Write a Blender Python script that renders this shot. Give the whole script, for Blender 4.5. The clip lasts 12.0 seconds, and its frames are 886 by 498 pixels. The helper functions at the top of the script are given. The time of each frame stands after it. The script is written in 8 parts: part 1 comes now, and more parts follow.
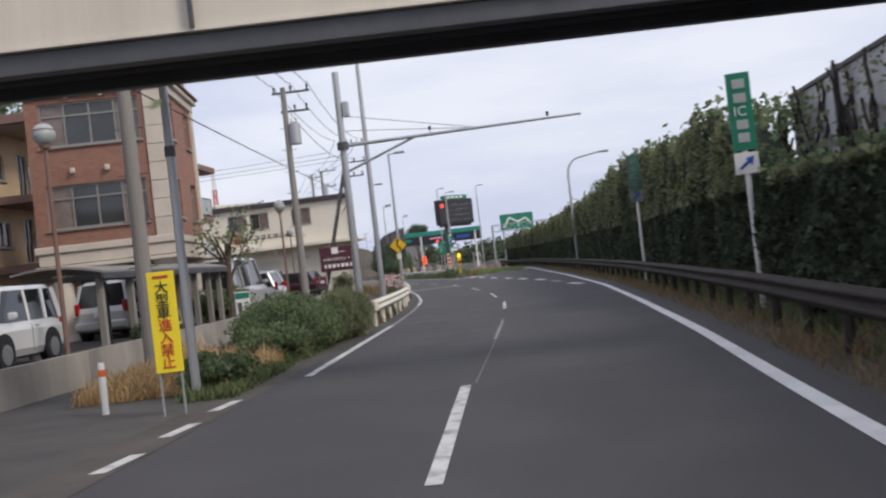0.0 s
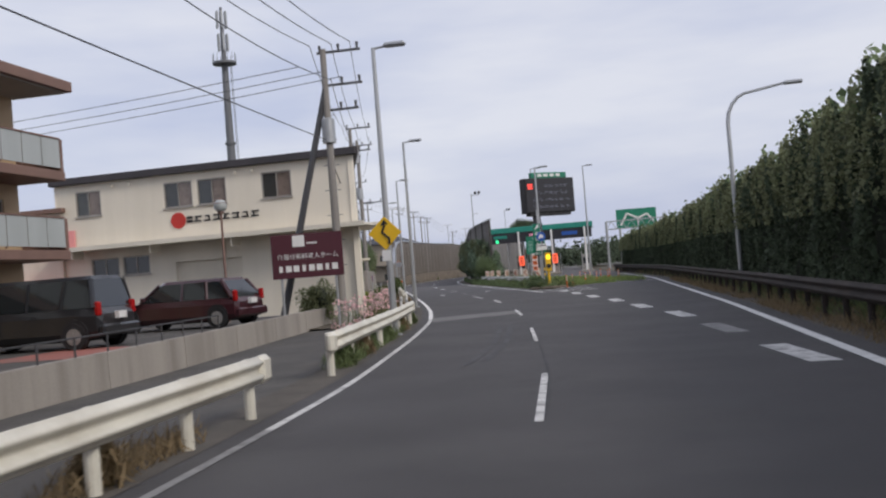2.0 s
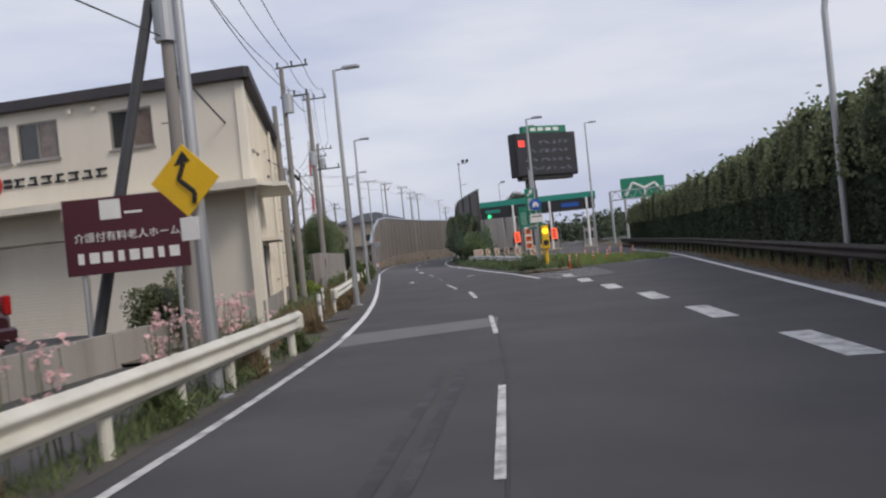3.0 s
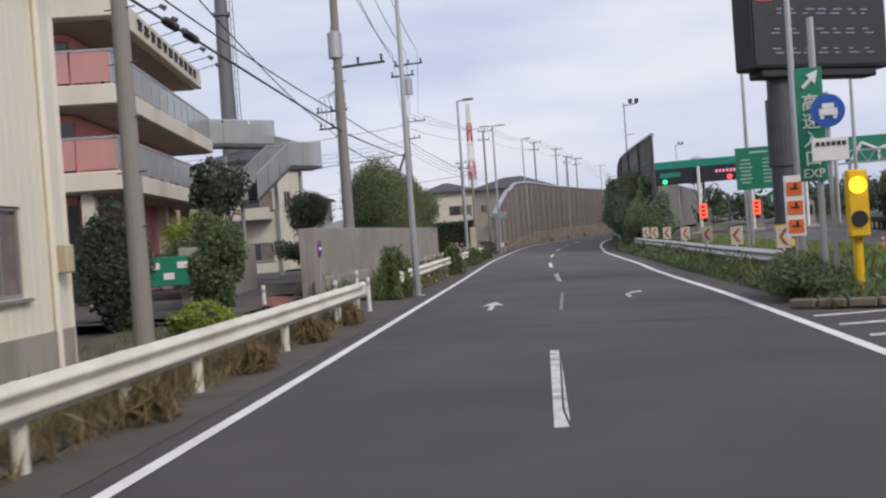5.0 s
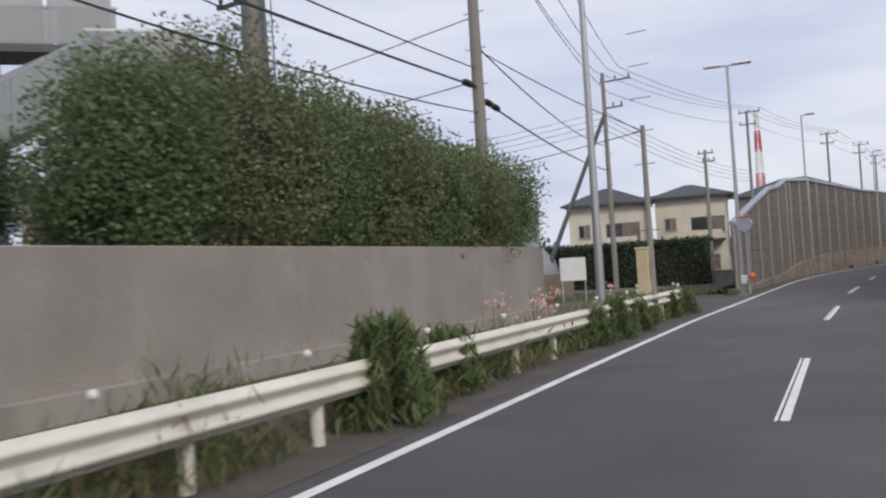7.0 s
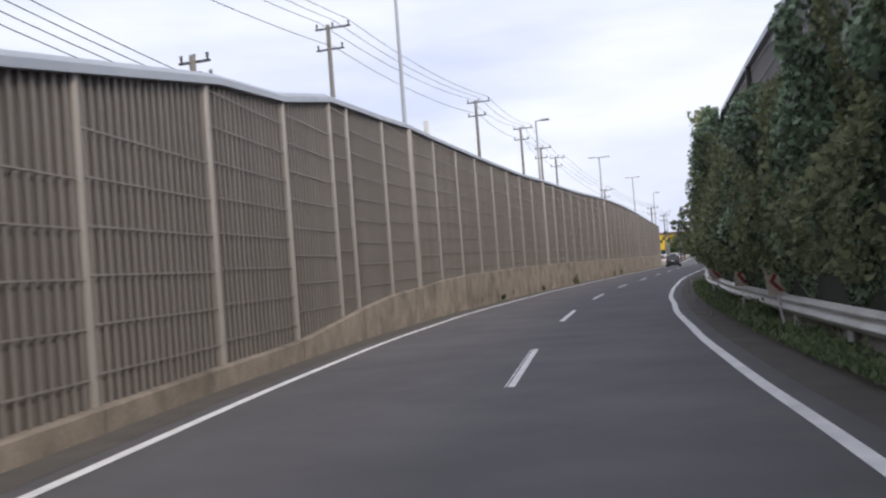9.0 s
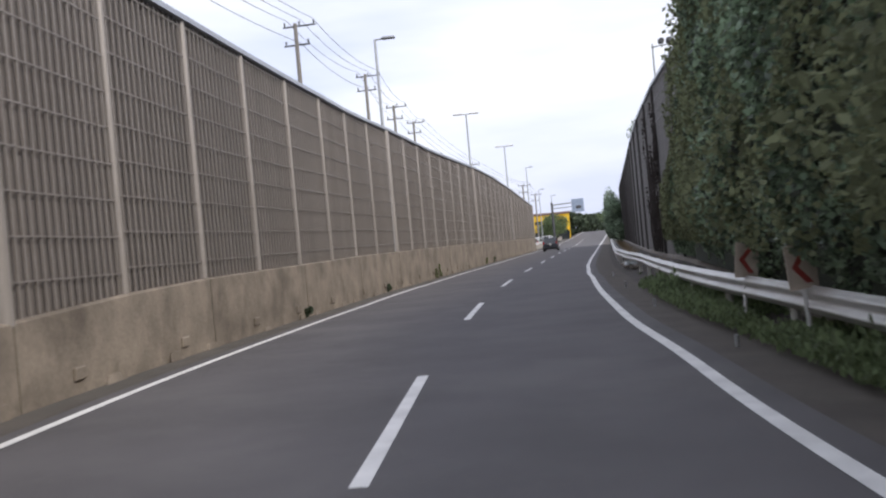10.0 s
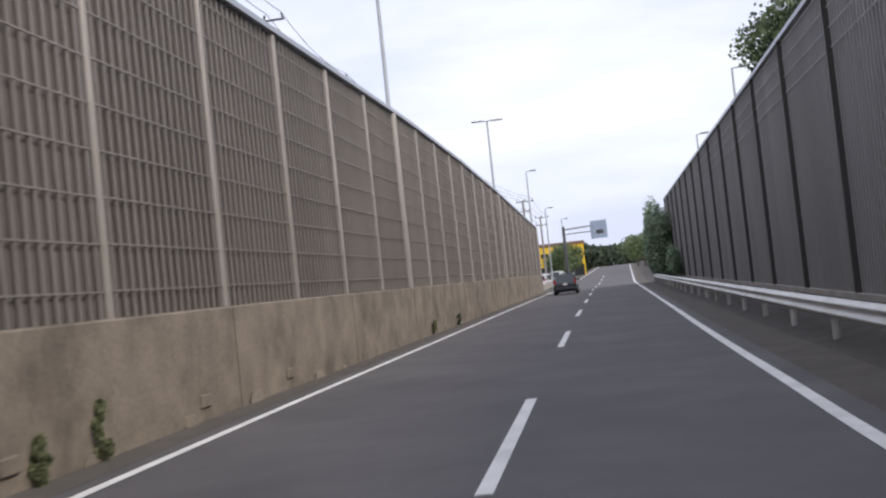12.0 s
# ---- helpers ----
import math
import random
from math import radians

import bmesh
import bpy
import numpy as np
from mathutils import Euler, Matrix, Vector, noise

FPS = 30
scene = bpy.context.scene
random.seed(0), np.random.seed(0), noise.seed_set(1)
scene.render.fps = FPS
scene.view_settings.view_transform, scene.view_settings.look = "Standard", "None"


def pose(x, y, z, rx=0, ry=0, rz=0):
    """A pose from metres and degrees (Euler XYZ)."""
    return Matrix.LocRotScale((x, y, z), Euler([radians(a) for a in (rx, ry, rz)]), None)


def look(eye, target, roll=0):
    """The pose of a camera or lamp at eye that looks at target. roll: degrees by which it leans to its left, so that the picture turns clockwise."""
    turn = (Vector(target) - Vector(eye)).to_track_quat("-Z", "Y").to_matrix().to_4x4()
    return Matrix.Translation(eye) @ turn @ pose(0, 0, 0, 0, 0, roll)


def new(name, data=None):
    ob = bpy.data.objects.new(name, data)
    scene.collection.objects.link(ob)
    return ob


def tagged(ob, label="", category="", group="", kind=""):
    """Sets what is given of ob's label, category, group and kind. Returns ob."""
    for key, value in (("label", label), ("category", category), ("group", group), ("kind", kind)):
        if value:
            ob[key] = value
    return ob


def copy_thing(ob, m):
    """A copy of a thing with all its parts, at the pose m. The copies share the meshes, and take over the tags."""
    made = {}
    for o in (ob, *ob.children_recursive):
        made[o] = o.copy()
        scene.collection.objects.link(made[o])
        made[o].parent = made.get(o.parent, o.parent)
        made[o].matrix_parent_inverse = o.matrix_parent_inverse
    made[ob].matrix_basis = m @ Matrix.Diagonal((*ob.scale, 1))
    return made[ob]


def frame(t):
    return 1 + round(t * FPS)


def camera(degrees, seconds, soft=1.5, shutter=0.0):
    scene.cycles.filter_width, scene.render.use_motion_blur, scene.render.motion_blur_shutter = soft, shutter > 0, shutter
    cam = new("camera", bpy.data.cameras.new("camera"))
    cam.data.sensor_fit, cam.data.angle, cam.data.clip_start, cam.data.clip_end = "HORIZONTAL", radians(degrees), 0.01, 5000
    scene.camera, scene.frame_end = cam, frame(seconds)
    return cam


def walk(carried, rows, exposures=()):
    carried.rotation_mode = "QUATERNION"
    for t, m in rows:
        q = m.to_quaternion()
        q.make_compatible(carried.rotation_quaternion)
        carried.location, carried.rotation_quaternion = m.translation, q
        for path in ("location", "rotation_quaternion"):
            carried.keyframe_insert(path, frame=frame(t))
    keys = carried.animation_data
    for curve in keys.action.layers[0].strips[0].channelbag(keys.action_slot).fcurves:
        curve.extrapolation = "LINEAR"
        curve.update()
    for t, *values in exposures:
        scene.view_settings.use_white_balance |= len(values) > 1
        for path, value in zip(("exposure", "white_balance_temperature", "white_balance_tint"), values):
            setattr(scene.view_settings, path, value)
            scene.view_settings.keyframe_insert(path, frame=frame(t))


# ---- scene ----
cam = camera(48.2, 12.0, 2.2, 0.12)
PATH = [
    (0, (0.673, -3.791, 1.632), (0.551, -1.795, 1.658), -6.6),
    (0.5, (1.188, 3.542, 1.604), (0.799, 5.504, 1.622), -3.7),
    (1, (1.323, 10.698, 1.629), (0.911, 12.654, 1.696), -4.1),
    (1.5, (1.353, 17.992, 1.666), (0.967, 19.953, 1.741), -4.8),
    (2, (1.183, 25.084, 1.673), (0.827, 27.051, 1.718), -4.6),
    (2.5, (0.837, 32.247, 1.653), (0.475, 34.214, 1.672), -5.1),
    (3, (0.192, 39.758, 1.642), (-0.167, 41.726, 1.643), -5.8),
    (3.2, (-0.109, 42.759, 1.636), (-0.473, 44.726, 1.624), -5.4),
    (4.8, (-4.051, 67.807, 1.593), (-4.689, 69.703, 1.596), -4),
    (5, (-4.602, 71.051, 1.694), (-5.284, 72.931, 1.667), -4.1),
    (5.5, (-6.062, 79.153, 1.608), (-6.776, 81.017, 1.736), -5.2),
    (6, (-7.799, 86.717, 1.64), (-8.56, 88.563, 1.751), -4.8),
    (6.5, (-9.487, 94.225, 1.61), (-10.615, 95.875, 1.674), -3.2),
    (7, (-11.496, 102.426, 1.648), (-12.681, 104.036, 1.7), -3.6),
    (7.5, (-13.867, 111.81, 1.648), (-14.906, 113.513, 1.794), -3.2),
    (7.7, (-14.765, 115.844, 1.639), (-15.734, 117.586, 1.806), -2.8),
    (9.3, (-21.902, 149.826, 1.668), (-22.43, 151.755, 1.671), -5),
    (9.5, (-22.719, 154.096, 1.662), (-23.167, 156.045, 1.644), -5.3),
    (10, (-24.521, 164.62, 1.655), (-24.899, 166.583, 1.652), -5.3),
    (10.5, (-26.067, 175.54, 1.674), (-26.449, 177.503, 1.699), -6),
    (11, (-27.326, 186.565, 1.655), (-27.709, 188.529, 1.693), -7),
    (11.5, (-28.228, 197.507, 1.676), (-28.651, 199.462, 1.685), -6.9),
    (12, (-28.814, 208.494, 1.664), (-29.196, 210.456, 1.739), -6.1),
]
walk(cam, [(t, look(eye, target, roll)) for t, eye, target, roll in PATH], [(0.0, 0.13), (0.5, 0.13), (1.0, 0.14), (1.5, -0.03), (2.5, -0.08), (3.2, -0.1), (4.8, 0.05), (5.5, 0.0), (6.0, -0.27), (6.5, -0.2), (7.0, 0.03), (7.7, 0.1), (9.3, 0.43), (10.5, 0.5), (12.0, 0.45)])

# ---- world, sun ----
world = bpy.data.worlds.new("overcast_sky")
scene.world = world
world.use_nodes = True
wn, wl = world.node_tree.nodes, world.node_tree.links
bg = wn["Background"]
sky = wn.new("ShaderNodeTexSky")
sky.sky_type = "NISHITA"
sky.sun_disc = False
sky.sun_elevation, sky.sun_rotation = radians(37), radians(120)
sky.air_density, sky.dust_density = 1.0, 2.5
tc = wn.new("ShaderNodeTexCoord")
mp = wn.new("ShaderNodeMapping")
mp.inputs["Scale"].default_value = (1.0, 1.0, 4.5)
wl.new(tc.outputs["Generated"], mp.inputs["Vector"])
cn = wn.new("ShaderNodeTexNoise")
cn.inputs["Scale"].default_value, cn.inputs["Detail"].default_value, cn.inputs["Roughness"].default_value = 2.2, 5, 0.5
wl.new(mp.outputs["Vector"], cn.inputs["Vector"])
cr = wn.new("ShaderNodeValToRGB")
cr.color_ramp.elements[0].position, cr.color_ramp.elements[0].color = 0.39, (6.1, 6.55, 8.4, 1)
cr.color_ramp.elements[1].position, cr.color_ramp.elements[1].color = 0.62, (8.4, 8.55, 9.5, 1)
wl.new(cn.outputs["Fac"], cr.inputs["Fac"])
cm = wn.new("ShaderNodeMixRGB")
cm.inputs["Fac"].default_value = 0.86
wl.new(sky.outputs["Color"], cm.inputs["Color1"])
wl.new(cr.outputs["Color"], cm.inputs["Color2"])
wl.new(cm.outputs["Color"], bg.inputs["Color"])
bg.inputs["Strength"].default_value = 0.1

sun_data = bpy.data.lights.new("sun", "SUN")
sun_data.energy, sun_data.angle, sun_data.color = 1.7, radians(16), (1.0, 0.93, 0.84)
sun = new("sun", sun_data)
sun.matrix_world = look((70, -40, 62), (0, 0, 0))


# ---- materials ----
def mat(name, color, rough=0.8, metal=0.0, var=0.18, scale=3.0, fine=40.0, bump=0.15, streak=0.0, island=0.0, rnd=0.0, spec=0.5, dirt=None, dirt_amt=0.0):
    m = bpy.data.materials.new(name)
    m.use_nodes = True
    n, l = m.node_tree.nodes, m.node_tree.links
    b = n["Principled BSDF"]
    b.inputs["Roughness"].default_value, b.inputs["Metallic"].default_value = rough, metal
    b.inputs["Specular IOR Level"].default_value = spec
    geo = n.new("ShaderNodeNewGeometry")
    vm = n.new("ShaderNodeMapping")
    vm.inputs["Scale"].default_value = (1, 1, 0.12 if streak else 1)
    l.new(geo.outputs["Position"], vm.inputs["Vector"])
    big = n.new("ShaderNodeTexNoise")
    big.inputs["Scale"].default_value, big.inputs["Detail"].default_value = scale, 6
    l.new(vm.outputs["Vector"], big.inputs["Vector"])
    small = n.new("ShaderNodeTexNoise")
    small.inputs["Scale"].default_value, small.inputs["Detail"].default_value = fine, 3
    l.new(geo.outputs["Position"], small.inputs["Vector"])
    add = n.new("ShaderNodeMath")
    add.operation = "MULTIPLY_ADD"
    add.inputs[1].default_value, add.inputs[2].default_value = 0.45, 0.0
    l.new(small.outputs["Fac"], add.inputs[0])
    l.new(big.outputs["Fac"], add.inputs[2])
    last = add.outputs[0]
    if island or rnd:
        src = geo.outputs["Random Per Island"] if island else n.new("ShaderNodeObjectInfo").outputs["Random"]
        a2 = n.new("ShaderNodeMath")
        a2.operation = "MULTIPLY_ADD"
        a2.inputs[1].default_value = island or rnd
        l.new(src, a2.inputs[0])
        l.new(last, a2.inputs[2])
        sub = n.new("ShaderNodeMath")
        sub.operation = "SUBTRACT"
        sub.inputs[1].default_value = (island or rnd) * 0.5
        l.new(a2.outputs[0], sub.inputs[0])
        last = sub.outputs[0]
    ramp = n.new("ShaderNodeValToRGB")
    e = ramp.color_ramp.elements
    c = Vector(color)
    e[0].position, e[0].color = 0.42, (*(c * (1 - var)), 1)
    e[1].position, e[1].color = 1.0, (*[min(v, 0.95) for v in c * (1 + var)], 1)
    l.new(last, ramp.inputs["Fac"])
    out = ramp.outputs["Color"]
    if dirt:
        d = n.new("ShaderNodeTexNoise")
        d.inputs["Scale"].default_value, d.inputs["Detail"].default_value, d.inputs["Roughness"].default_value = scale * 0.55, 8, 0.65
        l.new(vm.outputs["Vector"], d.inputs["Vector"])
        r2 = n.new("ShaderNodeValToRGB")
        r2.color_ramp.elements[0].position, r2.color_ramp.elements[1].position = 0.48, 0.70
        l.new(d.outputs["Fac"], r2.inputs["Fac"])
        k = n.new("ShaderNodeMath")
        k.operation = "MULTIPLY"
        k.inputs[1].default_value = dirt_amt
        l.new(r2.outputs["Color"], k.inputs[0])
        mx = n.new("ShaderNodeMixRGB")
        l.new(k.outputs[0], mx.inputs["Fac"])
        l.new(out, mx.inputs["Color1"])
        mx.inputs["Color2"].default_value = (*dirt, 1)
        out = mx.outputs["Color"]
    l.new(out, b.inputs["Base Color"])
    if bump:
        bp = n.new("ShaderNodeBump")
        bp.inputs["Strength"].default_value, bp.inputs["Distance"].default_value = bump, 0.02
        l.new(small.outputs["Fac"], bp.inputs["Height"])
        l.new(bp.outputs["Normal"], b.inputs["Normal"])
    if island:
        # thin leaves let part of the light through
        tr, both = n.new("ShaderNodeBsdfTranslucent"), n.new("ShaderNodeAddShader")
        l.new(out, tr.inputs["Color"])
        l.new(b.outputs["BSDF"], both.inputs[0])
        l.new(tr.outputs["BSDF"], both.inputs[1])
        l.new(both.outputs["Shader"], n["Material Output"].inputs["Surface"])
    return m


def glow(name, color, strength):
    m = bpy.data.materials.new(name)
    m.use_nodes = True
    b = m.node_tree.nodes["Principled BSDF"]
    b.inputs["Base Color"].default_value = (*color, 1)
    b.inputs["Emission Color"].default_value = (*color, 1)
    b.inputs["Emission Strength"].default_value = strength
    return m


def paint(name, color):
    """Glossy vehicle paint with a light film of dust."""
    m = mat(name, color, 0.28, 0.15, 0.06, 1.5, 90, 0.0, dirt=(0.25, 0.24, 0.22), dirt_amt=0.06)
    m.node_tree.nodes["Principled BSDF"].inputs["Coat Weight"].default_value = 0.6
    return m


ASPHALT = mat("asphalt", (0.060, 0.056, 0.057), 0.82, 0, 0.22, 0.5, 120, 0.35, dirt=(0.11, 0.105, 0.10), dirt_amt=0.35)


def paler_along_y(m, y0, y1, gain):
    """Lets the surface turn paler from y0 to y1, up to gain times its value."""
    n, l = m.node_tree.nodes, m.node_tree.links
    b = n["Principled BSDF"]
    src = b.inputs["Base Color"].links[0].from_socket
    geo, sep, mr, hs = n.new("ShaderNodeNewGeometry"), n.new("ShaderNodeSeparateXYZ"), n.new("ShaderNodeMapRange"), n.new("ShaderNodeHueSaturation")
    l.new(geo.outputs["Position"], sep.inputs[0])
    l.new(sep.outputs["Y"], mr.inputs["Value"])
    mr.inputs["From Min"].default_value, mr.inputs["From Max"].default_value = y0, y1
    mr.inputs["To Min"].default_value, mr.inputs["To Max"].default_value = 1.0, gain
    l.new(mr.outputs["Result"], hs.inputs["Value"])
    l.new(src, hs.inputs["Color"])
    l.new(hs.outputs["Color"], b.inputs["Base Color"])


paler_along_y(ASPHALT, 85, 140, 1.62)
ASPHALT_OLD = mat("old_asphalt", (0.078, 0.073, 0.068), 0.9, 0, 0.3, 0.8, 80, 0.4, dirt=(0.13, 0.115, 0.098), dirt_amt=0.5)
SHOULDER = mat("dusty_shoulder", (0.092, 0.08, 0.068), 0.95, 0, 0.3, 1.2, 60, 0.5, dirt=(0.08, 0.075, 0.065), dirt_amt=0.6)
SOIL = mat("soil", (0.10, 0.082, 0.06), 0.95, 0, 0.4, 1.5, 30, 0.6, dirt=(0.10, 0.11, 0.05), dirt_amt=0.6)
# darker soil tone for the strip under the inner guard rail
DARK_SOIL = mat("dark_soil", (0.062, 0.053, 0.046), 0.9, 0, 0.4, 1.5, 30, 0.6, dirt=(0.035, 0.031, 0.028), dirt_amt=0.7)
GROUND = mat("town_ground", (0.12, 0.115, 0.10), 0.95, 0, 0.25, 0.05, 3, 0.2, dirt=(0.07, 0.09, 0.045), dirt_amt=0.7)
LINE = mat("road_paint", (0.76, 0.75, 0.73), 0.7, 0, 0.12, 2.0, 60, 0.2, dirt=(0.32, 0.31, 0.30), dirt_amt=0.35)
CHEV_BOARD = mat("weathered_chevron_board", (0.60, 0.51, 0.42), 0.6, 0, 0.15, 4, 40, 0.05, dirt=(0.40, 0.33, 0.26), dirt_amt=0.4)
CHEV_ARROW = mat("faded_red_arrow", (0.34, 0.055, 0.04), 0.6, 0, 0.2, 4, 40, 0.05, dirt=(0.22, 0.10, 0.07), dirt_amt=0.5)
LINE_FADED = mat("faded_road_paint", (0.26, 0.255, 0.25), 0.8, 0, 0.2, 4.0, 60, 0.2, dirt=(0.10, 0.10, 0.10), dirt_amt=0.9)
LINE_WORN = mat("worn_road_paint", (0.60, 0.59, 0.57), 0.75, 0, 0.2, 5.0, 60, 0.2, dirt=(0.12, 0.115, 0.115), dirt_amt=0.95)
PATCH = mat("road_patch", (0.16, 0.155, 0.15), 0.85, 0, 0.15, 2, 60, 0.3)
SKID = mat("skid_mark", (0.028, 0.026, 0.027), 0.7, 0, 0.2, 3, 50, 0.1, dirt=(0.078, 0.075, 0.078), dirt_amt=0.9)
CONCRETE = mat("weathered_concrete", (0.33, 0.30, 0.265), 0.9, 0, 0.18, 1.3, 25, 0.25, streak=1, dirt=(0.15, 0.13, 0.11), dirt_amt=0.6)
CONCRETE_WALL = mat("retaining_concrete", (0.30, 0.272, 0.243), 0.9, 0, 0.2, 0.7, 30, 0.25, dirt=(0.205, 0.178, 0.15), dirt_amt=0.6)
KERBSTONE = mat("stained_kerb_wall", (0.212, 0.176, 0.138), 0.92, 0, 0.36, 1.3, 14, 0.5, dirt=(0.095, 0.077, 0.06), dirt_amt=0.9)
POLE_CONC = mat("pole_concrete", (0.25, 0.232, 0.212), 0.85, 0, 0.15, 1.5, 40, 0.1, streak=1, dirt=(0.2, 0.18, 0.15), dirt_amt=0.4)
STEEL = mat("galvanised_steel", (0.42, 0.43, 0.44), 0.45, 0.6, 0.15, 2, 60, 0.05, streak=1)
MAST = mat("mast_steel", (0.15, 0.155, 0.165), 0.6, 0.2, 0.15, 2, 60, 0.05, streak=1)
STEEL_DARK = mat("dark_steel", (0.09, 0.09, 0.095), 0.5, 0.4, 0.2, 2, 50, 0.05)
RAIL = mat("cream_rail_paint", (0.70, 0.67, 0.58), 0.5, 0.05, 0.12, 1.4, 30, 0.08, dirt=(0.40, 0.34, 0.24), dirt_amt=0.45)
RAIL_DULL = mat("dull_rail", (0.045, 0.038, 0.034), 0.8, 0.0, 0.3, 1.4, 30, 0.1, spec=0.2, dirt=(0.075, 0.057, 0.045), dirt_amt=0.6)
RAIL_GREY = mat("zinc_rail", (0.58, 0.575, 0.55), 0.42, 0.35, 0.12, 1.4, 30, 0.06, dirt=(0.33, 0.29, 0.24), dirt_amt=0.5)
PANEL = mat("noise_panel_backing", (0.146, 0.128, 0.114), 0.8, 0.1, 0.2, 0.8, 90, 0.2, streak=1, rnd=0.25)
PANEL_R = mat("noise_panel_dark", (0.180, 0.170, 0.162), 0.75, 0.1, 0.22, 0.8, 90, 0.2, streak=1, rnd=0.25)
BARM = mat("grille_bar", (0.255, 0.227, 0.204), 0.55, 0.3, 0.18, 0.9, 40, 0.05, streak=1)
BARM_R = mat("grille_bar_dark", (0.33, 0.317, 0.305), 0.6, 0.3, 0.18, 0.9, 40, 0.05, streak=1)
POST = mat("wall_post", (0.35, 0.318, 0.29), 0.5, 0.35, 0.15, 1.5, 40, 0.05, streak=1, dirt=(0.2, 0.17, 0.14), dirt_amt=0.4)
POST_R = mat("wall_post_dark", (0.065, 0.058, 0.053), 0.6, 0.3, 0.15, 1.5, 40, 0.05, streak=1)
CAP = mat("wall_cap", (0.36, 0.38, 0.41), 0.4, 0.5, 0.1, 1.5, 40, 0.05)
STONE = mat("cream_cladding", (0.60, 0.53, 0.45), 0.8, 0, 0.1, 1.4, 30, 0.1, dirt=(0.34, 0.29, 0.24), dirt_amt=0.4)
OCHRE = mat("ochre_render", (0.50, 0.37, 0.235), 0.85, 0, 0.1, 1.2, 30, 0.1)
BROWNTRIM = mat("brown_trim", (0.20, 0.12, 0.095), 0.7, 0, 0.12, 1.5, 30, 0.1)
SIDING = mat("cream_siding", (0.77, 0.71, 0.60), 0.6, 0.05, 0.06, 0.8, 30, 0.04, streak=1, dirt=(0.58, 0.52, 0.41), dirt_amt=0.3)
LOWER_WALL = mat("grey_beige_wall", (0.72, 0.67, 0.57), 0.8, 0, 0.1, 0.8, 30, 0.1, streak=1)
ROOF = mat("dark_roof", (0.06, 0.055, 0.06), 0.7, 0.1, 0.2, 1.2, 30, 0.2)
TILE = mat("roof_tile", (0.055, 0.057, 0.065), 0.6, 0, 0.25, 3.0, 12, 0.5)
HOUSE_A = mat("house_render", (0.62, 0.57, 0.47), 0.85, 0, 0.08, 1, 30, 0.1, dirt=(0.42, 0.38, 0.32), dirt_amt=0.35)
HOUSE_B = mat("house_green_render", (0.29, 0.32, 0.30), 0.85, 0, 0.08, 1, 30, 0.1)
HOUSE_C = mat("house_tan_render", (0.42, 0.36, 0.29), 0.85, 0, 0.08, 1, 30, 0.1)
HOTEL = mat("cream_balcony", (0.66, 0.60, 0.50), 0.75, 0, 0.08, 0.9, 30, 0.05, streak=1, dirt=(0.4, 0.35, 0.28), dirt_amt=0.45)
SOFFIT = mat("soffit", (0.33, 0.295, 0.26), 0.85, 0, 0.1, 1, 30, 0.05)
PINK = mat("pink_wall", (0.74, 0.30, 0.29), 0.8, 0, 0.1, 1, 30, 0.05)
FROST = mat("frosted_panel", (0.39, 0.415, 0.405), 0.35, 0, 0.1, 1.1, 30, 0.0, streak=1, dirt=(0.34, 0.36, 0.35), dirt_amt=0.5)


def see_through(name, color, share):
    """Frosted glass that lets a share of what lies behind it show."""
    m = mat(name, color, 0.3, 0, 0.1, 1.1, 30, 0.0, streak=1)
    n, l = m.node_tree.nodes, m.node_tree.links
    mix, clear = n.new("ShaderNodeMixShader"), n.new("ShaderNodeBsdfTransparent")
    mix.inputs["Fac"].default_value = share
    l.new(n["Principled BSDF"].outputs[0], mix.inputs[1])
    l.new(clear.outputs[0], mix.inputs[2])
    l.new(mix.outputs[0], n["Material Output"].inputs["Surface"])
    return m


FROST_GLASS = see_through("frosted_glass", (0.36, 0.38, 0.375), 0.38)
PALE_PANEL = mat("pale_noise_panel", (0.58, 0.58, 0.60), 0.5, 0, 0.15, 0.9, 20, 0.03, streak=1, dirt=(0.3, 0.27, 0.24), dirt_amt=0.5)
PINK_GLASS = see_through("pink_glass", (0.66, 0.34, 0.32), 0.3)
GLASS = mat("window_glass", (0.035, 0.04, 0.042), 0.08, 0, 0.3, 0.6, 5, 0.0, spec=0.8)
CURTAIN = mat("curtained_glass", (0.19, 0.15, 0.13), 0.15, 0, 0.35, 2.5, 12, 0.0, spec=0.7)
ALU = mat("window_frame", (0.33, 0.31, 0.285), 0.45, 0.4, 0.1, 3, 40, 0.03)
WHITE = mat("white_paint", (0.74, 0.73, 0.71), 0.5, 0, 0.06, 2, 40, 0.03, dirt=(0.5, 0.47, 0.42), dirt_amt=0.2)
S_GREEN = mat("sign_green", (0.012, 0.19, 0.11), 0.4, 0, 0.08, 2, 30, 0.0)
S_TEAL = mat("toll_green", (0.02, 0.24, 0.18), 0.45, 0, 0.1, 0.8, 30, 0.0)
S_BLUE = mat("sign_blue", (0.015, 0.09, 0.38), 0.4, 0, 0.08, 2, 30, 0.0)
S_YELLOW = mat("sign_yellow", (0.80, 0.48, 0.015), 0.45, 0, 0.08, 2, 30, 0.0, dirt=(0.5, 0.36, 0.08), dirt_amt=0.3)
S_LEMON = mat("board_yellow", (0.80, 0.62, 0.02), 0.5, 0, 0.08, 2, 30, 0.0)
S_RED = mat("sign_red", (0.48, 0.035, 0.025), 0.5, 0, 0.12, 2, 30, 0.0)
S_ORANGE = mat("orange_post", (0.70, 0.14, 0.03), 0.5, 0, 0.12, 2, 30, 0.0)
